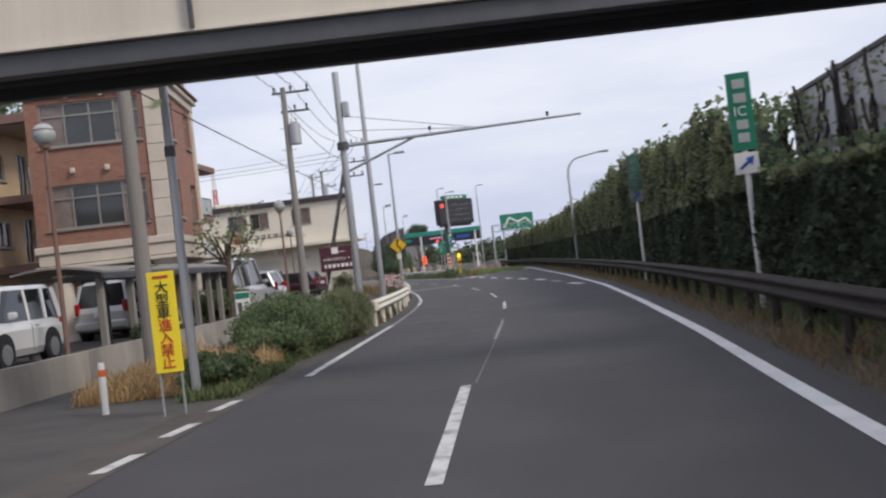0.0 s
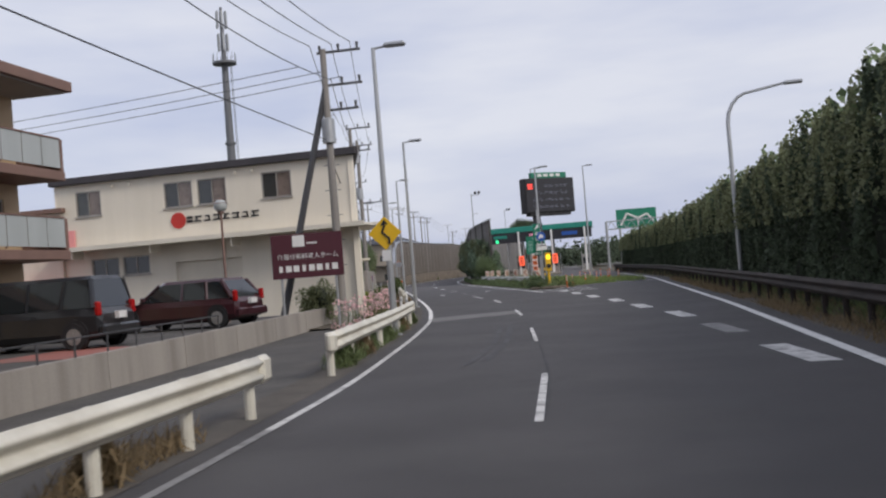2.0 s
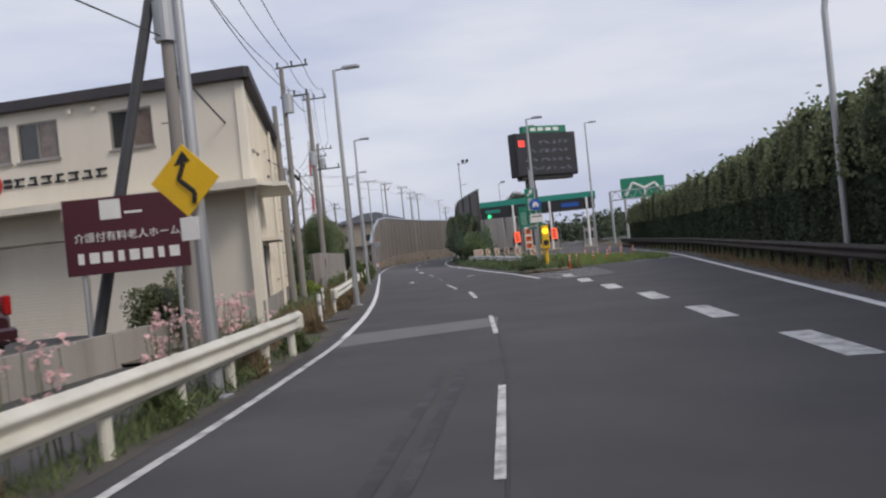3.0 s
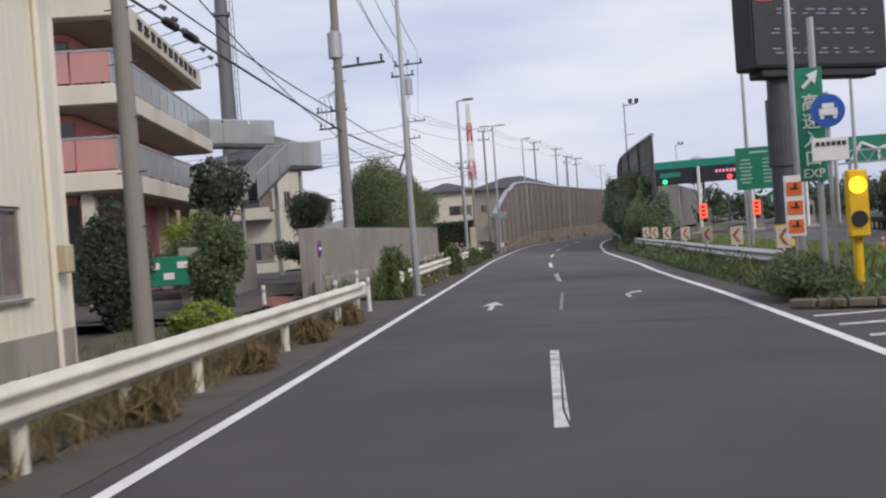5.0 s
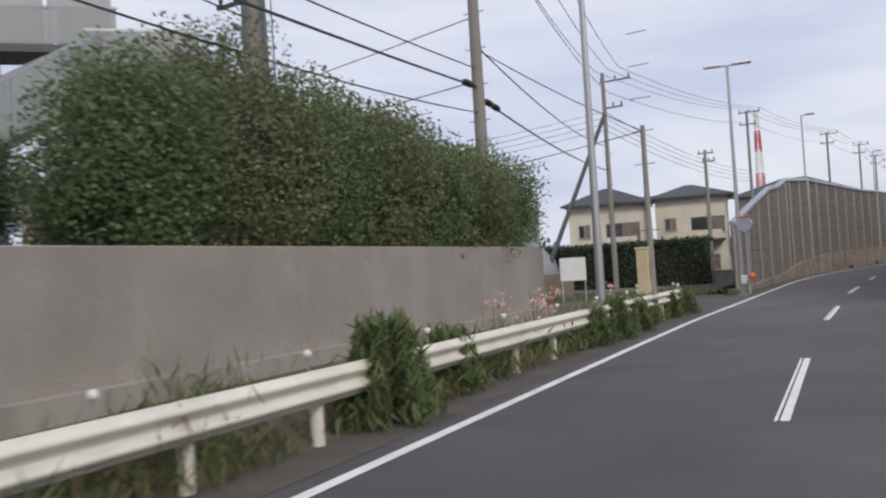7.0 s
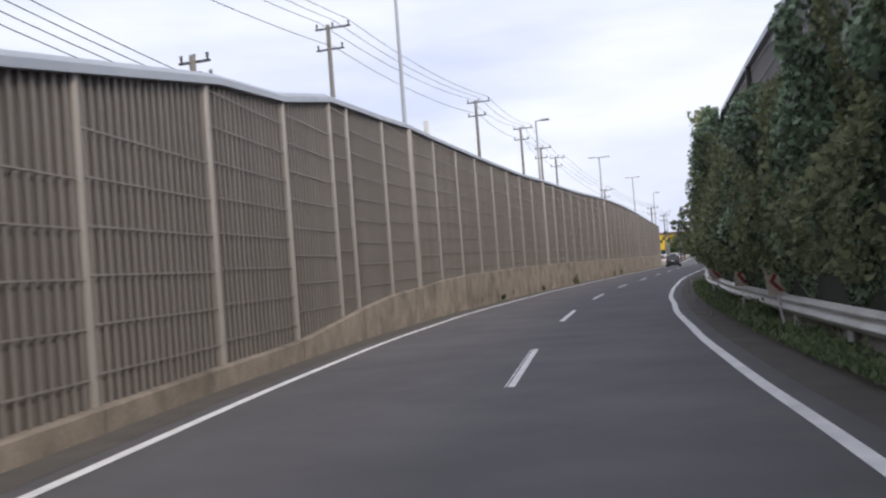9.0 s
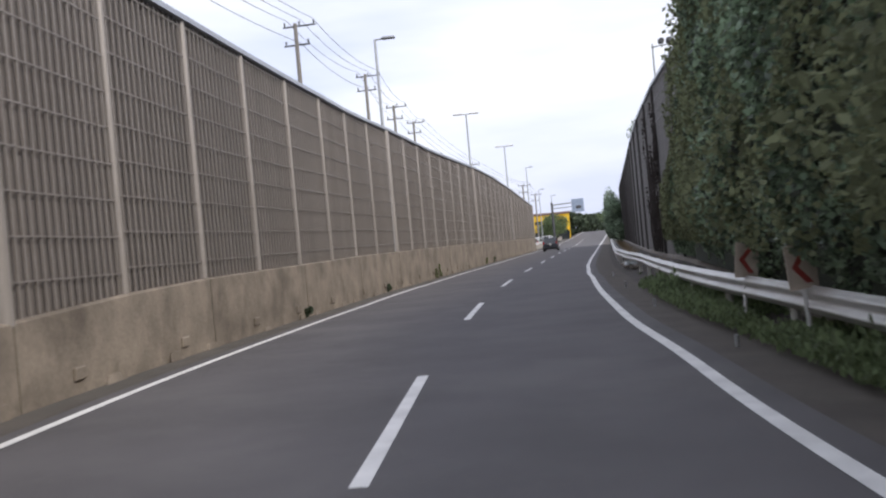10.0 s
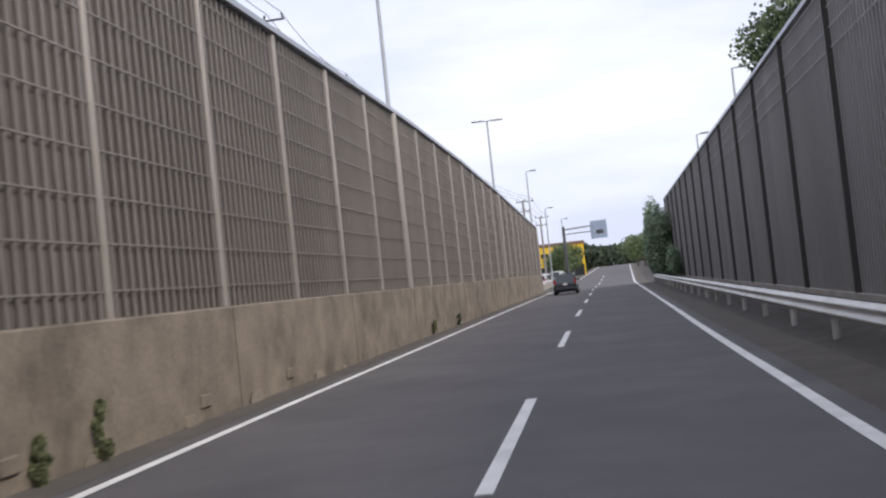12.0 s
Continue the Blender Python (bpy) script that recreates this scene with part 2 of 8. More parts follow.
S_MAROON = mat("board_maroon", (0.070, 0.013, 0.022), 0.5, 0, 0.1, 1.5, 30, 0.0)
FADED_RED = mat("faded_red_paint", (0.33, 0.12, 0.095), 0.85, 0, 0.2, 2.0, 40, 0.2, dirt=(0.16, 0.14, 0.125), dirt_amt=0.8)
BLACK = mat("matt_black", (0.018, 0.018, 0.02), 0.55, 0, 0.15, 3, 30, 0.0)
BOARD = mat("display_board", (0.022, 0.022, 0.027), 0.4, 0, 0.2, 1.2, 40, 0.0)
RUBBER = mat("tyre_rubber", (0.02, 0.02, 0.021), 0.85, 0, 0.2, 6, 60, 0.1)
CHROME = mat("alloy", (0.55, 0.56, 0.57), 0.3, 0.8, 0.06, 5, 40, 0.0)
CARGLASS = mat("car_glass", (0.02, 0.024, 0.026), 0.06, 0, 0.2, 1, 5, 0.0, spec=0.9)
LAMPRED = mat("tail_lamp", (0.35, 0.012, 0.012), 0.2, 0, 0.1, 5, 30, 0.0)
LAMPCLEAR = mat("head_lamp", (0.60, 0.62, 0.63), 0.12, 0.2, 0.1, 5, 30, 0.0)
BEIGEBOX = mat("beige_cabinet", (0.55, 0.46, 0.30), 0.6, 0, 0.1, 2, 30, 0.05, dirt=(0.35, 0.28, 0.18), dirt_amt=0.4)
POLY = mat("greenhouse_film", (0.40, 0.41, 0.42), 0.4, 0, 0.15, 1.2, 20, 0.05, streak=0, dirt=(0.22, 0.22, 0.2), dirt_amt=0.4)
BARK = mat("bark", (0.10, 0.075, 0.055), 0.95, 0, 0.3, 4, 30, 0.6)
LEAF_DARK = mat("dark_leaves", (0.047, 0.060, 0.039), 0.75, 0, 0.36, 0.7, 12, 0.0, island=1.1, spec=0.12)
LEAF_IVY = mat("ivy_leaves", (0.105, 0.140, 0.090), 0.42, 0, 0.6, 0.6, 12, 0.0, island=1.2, spec=0.4)
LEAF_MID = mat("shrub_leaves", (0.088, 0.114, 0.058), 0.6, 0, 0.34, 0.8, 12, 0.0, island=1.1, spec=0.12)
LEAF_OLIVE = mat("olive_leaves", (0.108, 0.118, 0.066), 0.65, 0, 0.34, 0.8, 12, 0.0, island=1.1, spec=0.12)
LEAF_LIGHT = mat("yellow_green_leaves", (0.16, 0.19, 0.045), 0.65, 0, 0.4, 0.8, 12, 0.0, island=1.0, spec=0.12)
GRASS = mat("verge_grass", (0.078, 0.098, 0.042), 0.7, 0, 0.5, 0.7, 10, 0.0, island=1.1, spec=0.2)
MEADOW = mat("meadow_grass", (0.115, 0.150, 0.050), 0.7, 0, 0.45, 0.7, 10, 0.0, island=1.0, spec=0.2)
DRY = mat("dry_grass", (0.13, 0.097, 0.056), 0.8, 0, 0.35, 0.9, 10, 0.0, island=0.9, spec=0.2)
STRAW = mat("straw_grass", (0.30, 0.215, 0.115), 0.85, 0, 0.35, 0.9, 10, 0.0, island=0.9, spec=0.1)
VINE = mat("dead_vines", (0.045, 0.036, 0.032), 0.9, 0, 0.3, 3, 20, 0.0)
# near-black filler: the shade deep inside things, put into the colour
INNER_SHADE = mat("inner_shade", (0.030, 0.036, 0.022), 0.95, 0, 0.3, 1.5, 10, 0.0)
FLOWER = mat("pale_flowers", (0.42, 0.28, 0.27), 0.7, 0, 0.3, 3, 10, 0.0, island=0.9)
YELLOW_BLD = mat("yellow_shop", (0.80, 0.50, 0.02), 0.6, 0, 0.08, 0.5, 10, 0.0)


# ---- mesh helpers ----
def part(name, bm, material, parent=None, label="", smooth=False):
    me = bpy.data.meshes.new(name)
    bm.normal_update()
    bm.to_mesh(me)
    bm.free()
    me.materials.append(material)
    if smooth:
        me.polygons.foreach_set("use_smooth", [True] * len(me.polygons))
    ob = new(name, me)
    ob.parent = parent
    return tagged(ob, label) if label else ob


def raw(name, verts, faces, material, parent=None, label=""):
    me = bpy.data.meshes.new(name)
    me.from_pydata(verts, [], faces)
    me.materials.append(material)
    ob = new(name, me)
    ob.parent = parent
    return tagged(ob, label) if label else ob


def thing(name, label, category, group="", at=None, kind=""):
    ob = new(name)
    if at is not None:
        ob.matrix_world = at
    return tagged(ob, label, category, group, kind)


def box(bm, c, s, rz=0.0, bev=0.0):
    m = pose(*c, 0, 0, rz) @ Matrix.Diagonal((*s, 1))
    r = bmesh.ops.create_cube(bm, size=1, matrix=m)
    if bev:
        es = list({e for v in r["verts"] for e in v.link_edges})
        bmesh.ops.bevel(bm, geom=es, offset=bev, segments=1, affect="EDGES")
    return bm


def bx(c, s, rz=0.0, bev=0.0):
    return box(bmesh.new(), c, s, rz, bev)


def tube(bm, p0, p1, r0, r1=None, n=10, caps=True):
    p0, p1 = Vector(p0), Vector(p1)
    d = p1 - p0
    m = Matrix.Translation((p0 + p1) / 2) @ d.to_track_quat("Z", "Y").to_matrix().to_4x4()
    bmesh.ops.create_cone(bm, cap_ends=caps, segments=n, radius1=r0, radius2=r0 if r1 is None else r1, depth=d.length, matrix=m)
    return bm


def tb(p0, p1, r0, r1=None, n=10):
    return tube(bmesh.new(), p0, p1, r0, r1, n)


def ball(bm, c, r, n=12, sz=1.0):
    bmesh.ops.create_uvsphere(bm, u_segments=n, v_segments=n // 2 + 2, radius=r, matrix=Matrix.Translation(c) @ Matrix.Diagonal((1, 1, sz, 1)))
    return bm


def sweep(bm, pts, prof, closed=True):
    """Carries a profile (across, up) along a path."""
    rings = []
    pts = [Vector(p) for p in pts]
    for i, p in enumerate(pts):
        d = pts[min(i + 1, len(pts) - 1)] - pts[max(i - 1, 0)]
        s = Vector((d.y, -d.x, 0)).normalized()
        rings.append([bm.verts.new(p + s * a + Vector((0, 0, b))) for a, b in prof])
    k = len(prof)
    for a, b in zip(rings, rings[1:]):
        for j in range(k if closed else k - 1):
            bm.faces.new((a[j], a[(j + 1) % k], b[(j + 1) % k], b[j]))
    if closed:
        bm.faces.new(rings[0])
        bm.faces.new(rings[-1][::-1])
    return bm


def poly_prism(bm, pts, z0, z1):
    lo = [bm.verts.new((x, y, z0)) for x, y in pts]
    hi = [bm.verts.new((x, y, z1)) for x, y in pts]
    n = len(pts)
    bm.faces.new(lo[::-1])
    bm.faces.new(hi)
    for i in range(n):
        bm.faces.new((lo[i], lo[(i + 1) % n], hi[(i + 1) % n], hi[i]))
    bmesh.ops.recalc_face_normals(bm, faces=bm.faces)
    return bm


def holed_wall(w, h, holes, t, m=None):
    """A wall of width w (x), height h (z), thickness t (y, inwards), with openings (x0, z0, x1, z1) through it."""
    bm = bmesh.new()
    xs = sorted({0, w, *[v for q in holes for v in (q[0], q[2])]})
    zs = sorted({0, h, *[v for q in holes for v in (q[1], q[3])]})
    cell = {}
    for i in range(len(xs) - 1):
        for j in range(len(zs) - 1):
            cx, cz = (xs[i] + xs[i + 1]) / 2, (zs[j] + zs[j + 1]) / 2
            cell[i, j] = not any(q[0] < cx < q[2] and q[1] < cz < q[3] for q in holes)
    quad = lambda *p: bm.faces.new([bm.verts.new(v) for v in p])
    for (i, j), full in cell.items():
        if not full:
            continue
        a, b, c, d = xs[i], xs[i + 1], zs[j], zs[j + 1]
        quad((a, 0, c), (b, 0, c), (b, 0, d), (a, 0, d))
        quad((a, t, c), (a, t, d), (b, t, d), (b, t, c))
        if not cell.get((i - 1, j)):
            quad((a, 0, c), (a, 0, d), (a, t, d), (a, t, c))
        if not cell.get((i + 1, j)):
            quad((b, 0, c), (b, t, c), (b, t, d), (b, 0, d))
        if not cell.get((i, j - 1)):
            quad((a, 0, c), (a, t, c), (b, t, c), (b, 0, c))
        if not cell.get((i, j + 1)):
            quad((a, 0, d), (b, 0, d), (b, t, d), (a, t, d))
    bmesh.ops.remove_doubles(bm, verts=bm.verts, dist=1e-4)
    if m is not None:
        bm.transform(m)
    return bm


def window(parent, m, x0, z0, x1, z1, depth=0.10, panes=2, glass=None, transom=False, frame_mat=None):
    """A window in a holed_wall: frame bars, panes and a sill, in the wall's own axes m."""
    fm = frame_mat or ALU
    f = bmesh.new()
    b = 0.06
    rings = []
    for y, e in ((depth - 0.035, 0.0), (depth - 0.035, b), (depth + 0.035, b), (depth + 0.035, 0.0)):
        rings.append([f.verts.new(p) for p in ((x0 + e, y, z0 + e), (x1 - e, y, z0 + e), (x1 - e, y, z1 - e), (x0 + e, y, z1 - e))])
    for r0, r1 in zip(rings, rings[1:] + rings[:1]):
        for k in range(4):
            f.faces.new((r0[k], r0[(k + 1) % 4], r1[(k + 1) % 4], r1[k]))
    bmesh.ops.recalc_face_normals(f, faces=f.faces)
    f.transform(m)
    win = part("window", f, fm, parent)
    bars = [("mullion", (x0 + (x1 - x0) * k / panes, depth, (z0 + z1) / 2), (0.05, 0.06, z1 - z0 - 2 * b)) for k in range(1, panes)]
    if transom:
        bars.append(("transom", ((x0 + x1) / 2, depth - 0.004, z0 + (z1 - z0) * 0.7), (x1 - x0 - 2 * b, 0.06, 0.05)))
    for nm, c, s in bars:
        g = bx(c, s)
        g.transform(m)
        part(nm, g, fm, win)
    for k in range(panes):
        a, c = x0 + (x1 - x0) * k / panes + 0.03, x0 + (x1 - x0) * (k + 1) / panes - 0.03
        g = bx(((a + c) / 2, depth + 0.02, (z0 + z1) / 2), (c - a, 0.012, z1 - z0 - b))
        g.transform(m)
        part("pane", g, glass[k % len(glass)] if isinstance(glass, (list, tuple)) else (glass or GLASS), win)
    s = bx(((x0 + x1) / 2, -0.02, z0 - 0.03), (x1 - x0 + 0.1, 0.12, 0.05))
    s.transform(m)
    part("sill", s, fm, win)
    return win


def letters(body, size, m, material, parent=None, name="lettering", depth=0.006, label="", align="LEFT"):
    cu = bpy.data.curves.new("lettering", "FONT")
    cu.body, cu.size, cu.extrude, cu.resolution_u, cu.align_x = body, size, depth, 2, align
    ob = bpy.data.objects.new("lettering", cu)
    scene.collection.objects.link(ob)
    bpy.context.view_layer.update()
    me = bpy.data.meshes.new_from_object(ob.evaluated_get(bpy.context.evaluated_depsgraph_get()))
    bpy.data.objects.remove(ob)
    me.materials.clear()
    me.materials.append(material)
    me.transform(m)
    o = new(name, me)
    o.parent = parent
    return o


rng = np.random.default_rng(7)


def leaves(name, pts, size, material, parent=None, label="", up=0.0, long=1.0, spread=0.45, wide=0.34):
    """Many small folded leaves at the given places."""
    pts = np.asarray(pts, float)
    n = len(pts)
    d = rng.normal(size=(n, 3))
    d[:, 2] = d[:, 2] * (1 - up) + up * 2.2
    d /= np.linalg.norm(d, axis=1)[:, None]
    e = np.cross(d, rng.normal(size=(n, 3)))
    e /= np.linalg.norm(e, axis=1)[:, None] + 1e-9
    f = np.cross(d, e)
    s = (size * rng.uniform(1 - spread, 1 + spread, n))[:, None]
    v = np.empty((n, 4, 3))
    v[:, 0] = pts - d * s * 0.5 * long
    v[:, 1] = pts + e * s * wide + f * s * 0.12
    v[:, 2] = pts + d * s * 0.5 * long
    v[:, 3] = pts - e * s * wide + f * s * 0.12
    me = bpy.data.meshes.new(name)
    me.vertices.add(4 * n)
    me.vertices.foreach_set("co", v.ravel())
    me.loops.add(4 * n)
    me.polygons.add(n)
    me.loops.foreach_set("vertex_index", np.arange(4 * n, dtype=np.int32))
    me.polygons.foreach_set("loop_start", np.arange(0, 4 * n, 4, dtype=np.int32))
    me.update(calc_edges=True)
    me.materials.append(material)
    ob = new(name, me)
    ob.parent = parent
    return tagged(ob, label) if label else ob


def lumpy(n, c, r, lumps=14, low=-0.6):
    """Points in the outer shell of an uneven crown: clumps scattered over an ellipsoid."""
    c, r = np.array(c, float), np.array(r, float)
    u = rng.normal(size=(lumps, 3))
    u /= np.linalg.norm(u, axis=1)[:, None]
    u[:, 2] = np.maximum(u[:, 2], low)
    cc = c + u * r * rng.uniform(0.45, 0.82, (lumps, 1))
    rr = r.mean() * rng.uniform(0.28, 0.5, lumps)
    k = rng.integers(0, lumps, n)
    w = rng.normal(size=(n, 3))
    w /= np.linalg.norm(w, axis=1)[:, None]
    return cc[k] + w * np.clip(r / r.mean(), 0.3, 1.0) * rr[k][:, None] * rng.uniform(0.55, 1.05, (n, 1))


# ---- plan: the two edge lines of the carriageway ----
_y = np.arange(-60.0, 560.0, 0.5)


def _smooth(ys, xs, win=17):
    d = np.interp(_y, ys, xs)
    k = np.hanning(win)
    return np.convolve(np.pad(d, win // 2, mode="reflect", reflect_type="odd"), k / k.sum(), mode="valid")


_LX = _smooth([-60, 0, 10, 20, 26, 33, 40, 46.4, 50.7, 58, 66, 73.4, 81.4, 94.4, 103.6, 111, 119, 128, 134, 141, 157.4, 162.7, 165.6, 170.6, 173.8, 177, 182, 186.6, 191.5, 195, 200, 205.1, 211.8, 217.2, 223.4, 232, 243, 261, 303, 360, 450, 560],
              [-4, -3, -2.8, -2.75, -2.7, -2.85, -3.2, -3.9, -4.4, -5.4, -6.95, -8.6, -10.5, -13.7, -15.95, -17.8, -19.8, -22, -23.3, -24.85, -28.45, -29.45, -30, -30.78, -31.18, -31.66, -32.2, -32.58, -33, -33.19, -33.6, -33.91, -34.14, -34.39, -34.64, -34.92, -35.27, -35.88, -37.11, -37.44, -38.33, -41.84])
_RX = _smooth([-60, 78, 88, 95, 98.2, 105.4, 111, 118.7, 130, 141, 147, 153, 156.6, 160.4, 163, 167.2, 170.8, 174.5, 177.7, 182.5, 186.4, 193, 197.8, 204, 206.5, 211, 217.1, 221.4, 227.1, 237.3, 243, 300, 316, 360, 450, 560],
              [-2.5, -2.5, -4.9, -6.65, -7.55, -9.45, -10.75, -12.8, -15.7, -18, -19.26, -20.3, -21, -21.62, -22.08, -22.66, -23.22, -23.71, -24, -24.64, -24.99, -25.55, -25.88, -26.25, -26.51, -26.67, -27.01, -27.11, -27.29, -27.55, -27.67, -29.05, -29.44, -29.94, -30.93, -34.44])
_OX = _smooth([-60, 0, 6.4, 13, 24, 36, 57, 64.4, 98.5, 112, 150, 200, 560], [3.1, 3.1, 3.4, 3.8, 4.2, 4.5, 4.3, 4.1, 3.2, 2.2, -1.0, -6, -30])


def lx(y):
    return float(np.interp(y, _y, _LX))


def rx(y):
    return float(np.interp(y, _y, _RX))


def ox(y):
    return float(np.interp(y, _y, _OX))


def rise(y):
    """The road climbs gently far ahead."""
    return 0.0 if y < 320 else (y - 320) * 0.017


def side(f, y, d, z=0.0):
    """The place d metres to the right of the line f, square to it, at y along it."""
    t = Vector((f(y + 1) - f(y - 1), 2, 0)).normalized()
    return Vector((f(y) + t.y * d, y - t.x * d, z + rise(y)))


def heading(f, y):
    return math.degrees(math.atan2(-(f(y + 1) - f(y - 1)), 2))


def ribbon(name, f, ys, d0, d1, z, material, parent=None, g=None, label="", kind="structure", cuts=1, cat=""):
    """A strip of ground between offsets d0 of line f and d1 of line g."""
    g = g or f
    vs, fs = [], []
    val = lambda d, y: d(y) if callable(d) else d
    for y in ys:
        a, b = side(f, y, val(d0, y)), side(g, y, val(d1, y))
        for k in range(cuts + 1):
            p = a.lerp(b, k / cuts)
            vs.append((p.x, p.y, p.z + (z(y, k / cuts) if callable(z) else z)))
    w = cuts + 1
    for i in range(len(ys) - 1):
        for k in range(cuts):
            fs.append((i * w + k, i * w + k + 1, (i + 1) * w + k + 1, (i + 1) * w + k))
    ob = raw(name, vs, fs, material, parent)
    return tagged(ob, label, cat, "", kind) if kind else ob


def steps(a, b, s):
    n = max(2, int(round((b - a) / s)) + 1)
    return [a + (b - a) * i / (n - 1) for i in range(n)]

# ---- ground and roads ----
gv = [(0, 100, -0.06)]
gf = []
for ring, r in enumerate((60, 160, 400, 1200, 4500)):
    for k in range(32):
        a = 2 * math.pi * k / 32
        gv.append((r * math.cos(a) - 15, 130 + r * math.sin(a), -0.06 if r < 500 else -0.1))
for k in range(32):
    gf.append((0, 1 + k, 1 + (k + 1) % 32))
for ring in range(4):
    o, q = 1 + 32 * ring, 33 + 32 * ring
    for k in range(32):
        gf.append((o + k, q + k, q + (k + 1) % 32, o + (k + 1) % 32))
tagged(raw("ground", gv, gf, GROUND), "dull earth and patchy grass of the town", "ground", kind="structure")

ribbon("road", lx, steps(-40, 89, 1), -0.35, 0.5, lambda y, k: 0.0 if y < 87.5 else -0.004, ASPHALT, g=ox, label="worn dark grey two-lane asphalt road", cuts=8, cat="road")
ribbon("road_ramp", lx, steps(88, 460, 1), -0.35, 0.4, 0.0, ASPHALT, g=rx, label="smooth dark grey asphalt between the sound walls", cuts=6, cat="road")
isl_r = lambda y: float(np.interp(y, [88, 90, 100, 115, 140, 170, 460], [1.75, 2.6, 4.2, 6.0, 9.5, 12.0, 20]))
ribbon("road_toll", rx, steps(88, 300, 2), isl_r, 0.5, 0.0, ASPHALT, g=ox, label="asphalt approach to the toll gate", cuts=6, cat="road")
ribbon("shoulder_kerbside", lx, steps(-40, 146, 1), -1.1, -0.35, 0.004, SHOULDER, label="dusty gutter beside the edge line", cat="gutter")
ribbon("shoulder_wall", lx, steps(146, 460, 1), -1.3, -0.35, 0.003, SHOULDER, label="dusty gutter under the sound wall", cat="gutter")
ribbon("shoulder_outer", ox, steps(-40, 140, 1), 0.5, 1.2, 0.002, SHOULDER, label="gritty road edge", cat="gutter")
ribbon("shoulder_inner", rx, steps(88, 460, 1), 0.4, 1.25, 0.002, SHOULDER, label="gritty strip inside the edge line", cat="gutter")
# verges
ribbon("verge_outer", ox, steps(-40, 300, 1.5), 1.2, 6.0, lambda y, k: 0.003 + 0.25 * k, SOIL, label="weedy soil verge below the hedge", cuts=4, cat="verge")
ribbon("verge_inner", rx, steps(132, 460, 1.5), 1.25, 5.5, lambda y, k: 0.003 + 0.5 * min(1.0, max(0.0, (k - 0.1) * 2.4)), DARK_SOIL, label="dark soil under the guard rail", cuts=6, cat="verge")
ribbon("island", rx, steps(90.5, 132, 1.0), 1.25, lambda y: isl_r(y) - 0.25, lambda y, k: 0.003 + 0.13 * math.sin(math.pi * min(1, max(0, k))), SOIL, label="grassy traffic island", cuts=6, cat="traffic island")
ribbon("island_far", rx, steps(132, 300, 2.0), 5.5, isl_r, 0.15, SOIL, label="grass behind the sound wall", cuts=3, cat="verge")
bank = lambda y: float(np.interp(y, [0, 88, 95, 100, 108, 116, 123, 130, 145], [0.0, 0.05, 0.3, 0.45, 0.66, 0.85, 0.8, 0.5, 0.25]))
ribbon("verge_near", lx, steps(-40, 58, 1), -7.0, -1.1, lambda y, k: 0.001, ASPHALT_OLD, label="old patched asphalt lane beside the rail", cuts=4, cat="side lane")
ribbon("verge_mid", lx, steps(58, 91, 1), -6.0, -1.1, lambda y, k: 0.001 + 0.12 * (1 - k), SOIL, label="weedy soil strip behind the rail", cuts=4, cat="verge")
ribbon("driveway", lx, steps(91, 97, 1), -9.0, -1.1, lambda y, k: 0.001 + 0.3 * (1 - k), ASPHALT_OLD, label="grey asphalt driveway", cuts=4, cat="driveway")
ribbon("verge_bank", lx, steps(97, 133, 1), -5.0, -1.1, lambda y, k: 0.001 + bank(y) * min(1, (1 - k) * 1.5), SOIL, label="grassy bank below the concrete wall", cuts=5, cat="verge")
ribbon("side_street", lx, steps(133, 146, 1), -30.0, -1.1, lambda y, k: 0.001 + 0.3 * (1 - k), ASPHALT_OLD, label="narrow side street joining the road", cuts=4, cat="side street")
ribbon("side_street_far", lx, steps(146, 240, 2), -6.0, -2.2, 0.25, ASPHALT_OLD, label="lane behind the sound wall", cuts=2, cat="side street")


# ---- paint on the road ----
def strip(name, f, a, b, d, w, z=0.006, material=LINE, label="white painted edge line", st=0.7):
    return ribbon(name, f, steps(a, b, st), d - w / 2, d + w / 2, z, material, label=label, cat="road marking")


strip("edge_line_near", lx, 12.5, 24, 0, 0.15, 0.008, LINE_WORN, "worn white edge line")
strip("edge_line_faded", lx, 24, 36, 0, 0.12, 0.008, LINE_FADED, "almost worn-off white edge line")
strip("edge_line_worn", lx, 36, 60, 0, 0.12, 0.008, LINE_WORN, "worn white edge line")
strip("edge_line_bend", lx, 60, 146, 0, 0.15, 0.008)
strip("edge_line_wall", lx, 146, 455, 0, 0.16, 0.008)
strip("edge_line_outer", ox, -40, 130, 0, 0.2, 0.008)
strip("edge_line_inner", rx, 82, 455, 0, 0.17, 0.008)
cen = lambda y: float(np.interp(y, [-60, 9, 20, 30, 38, 41, 46.5, 52, 58, 62.5, 71, 76, 80, 85.4, 91.2, 97, 104.5, 112.2, 120.5, 127, 141.4, 156.7, 162.5, 171.4, 177.3, 186.3, 192.2, 201.2, 207.2, 216.2, 222.1, 231.2, 237.1, 246.2, 252, 300, 560],
                                [-0.3, -0.02, 0.33, 0.42, 0.05, -0.2, -0.8, -1.45, -2.3, -3, -4.6, -5.6, -6.85, -8.15, -9.4, -10.7, -12.6, -14.7, -16.8, -18.3, -21.4, -24.27, -25.29, -26.6, -27.38, -28.31, -28.86, -29.46, -29.82, -30.2, -30.45, -30.76, -30.99, -31.31, -31.48, -33.05, -37.84]))


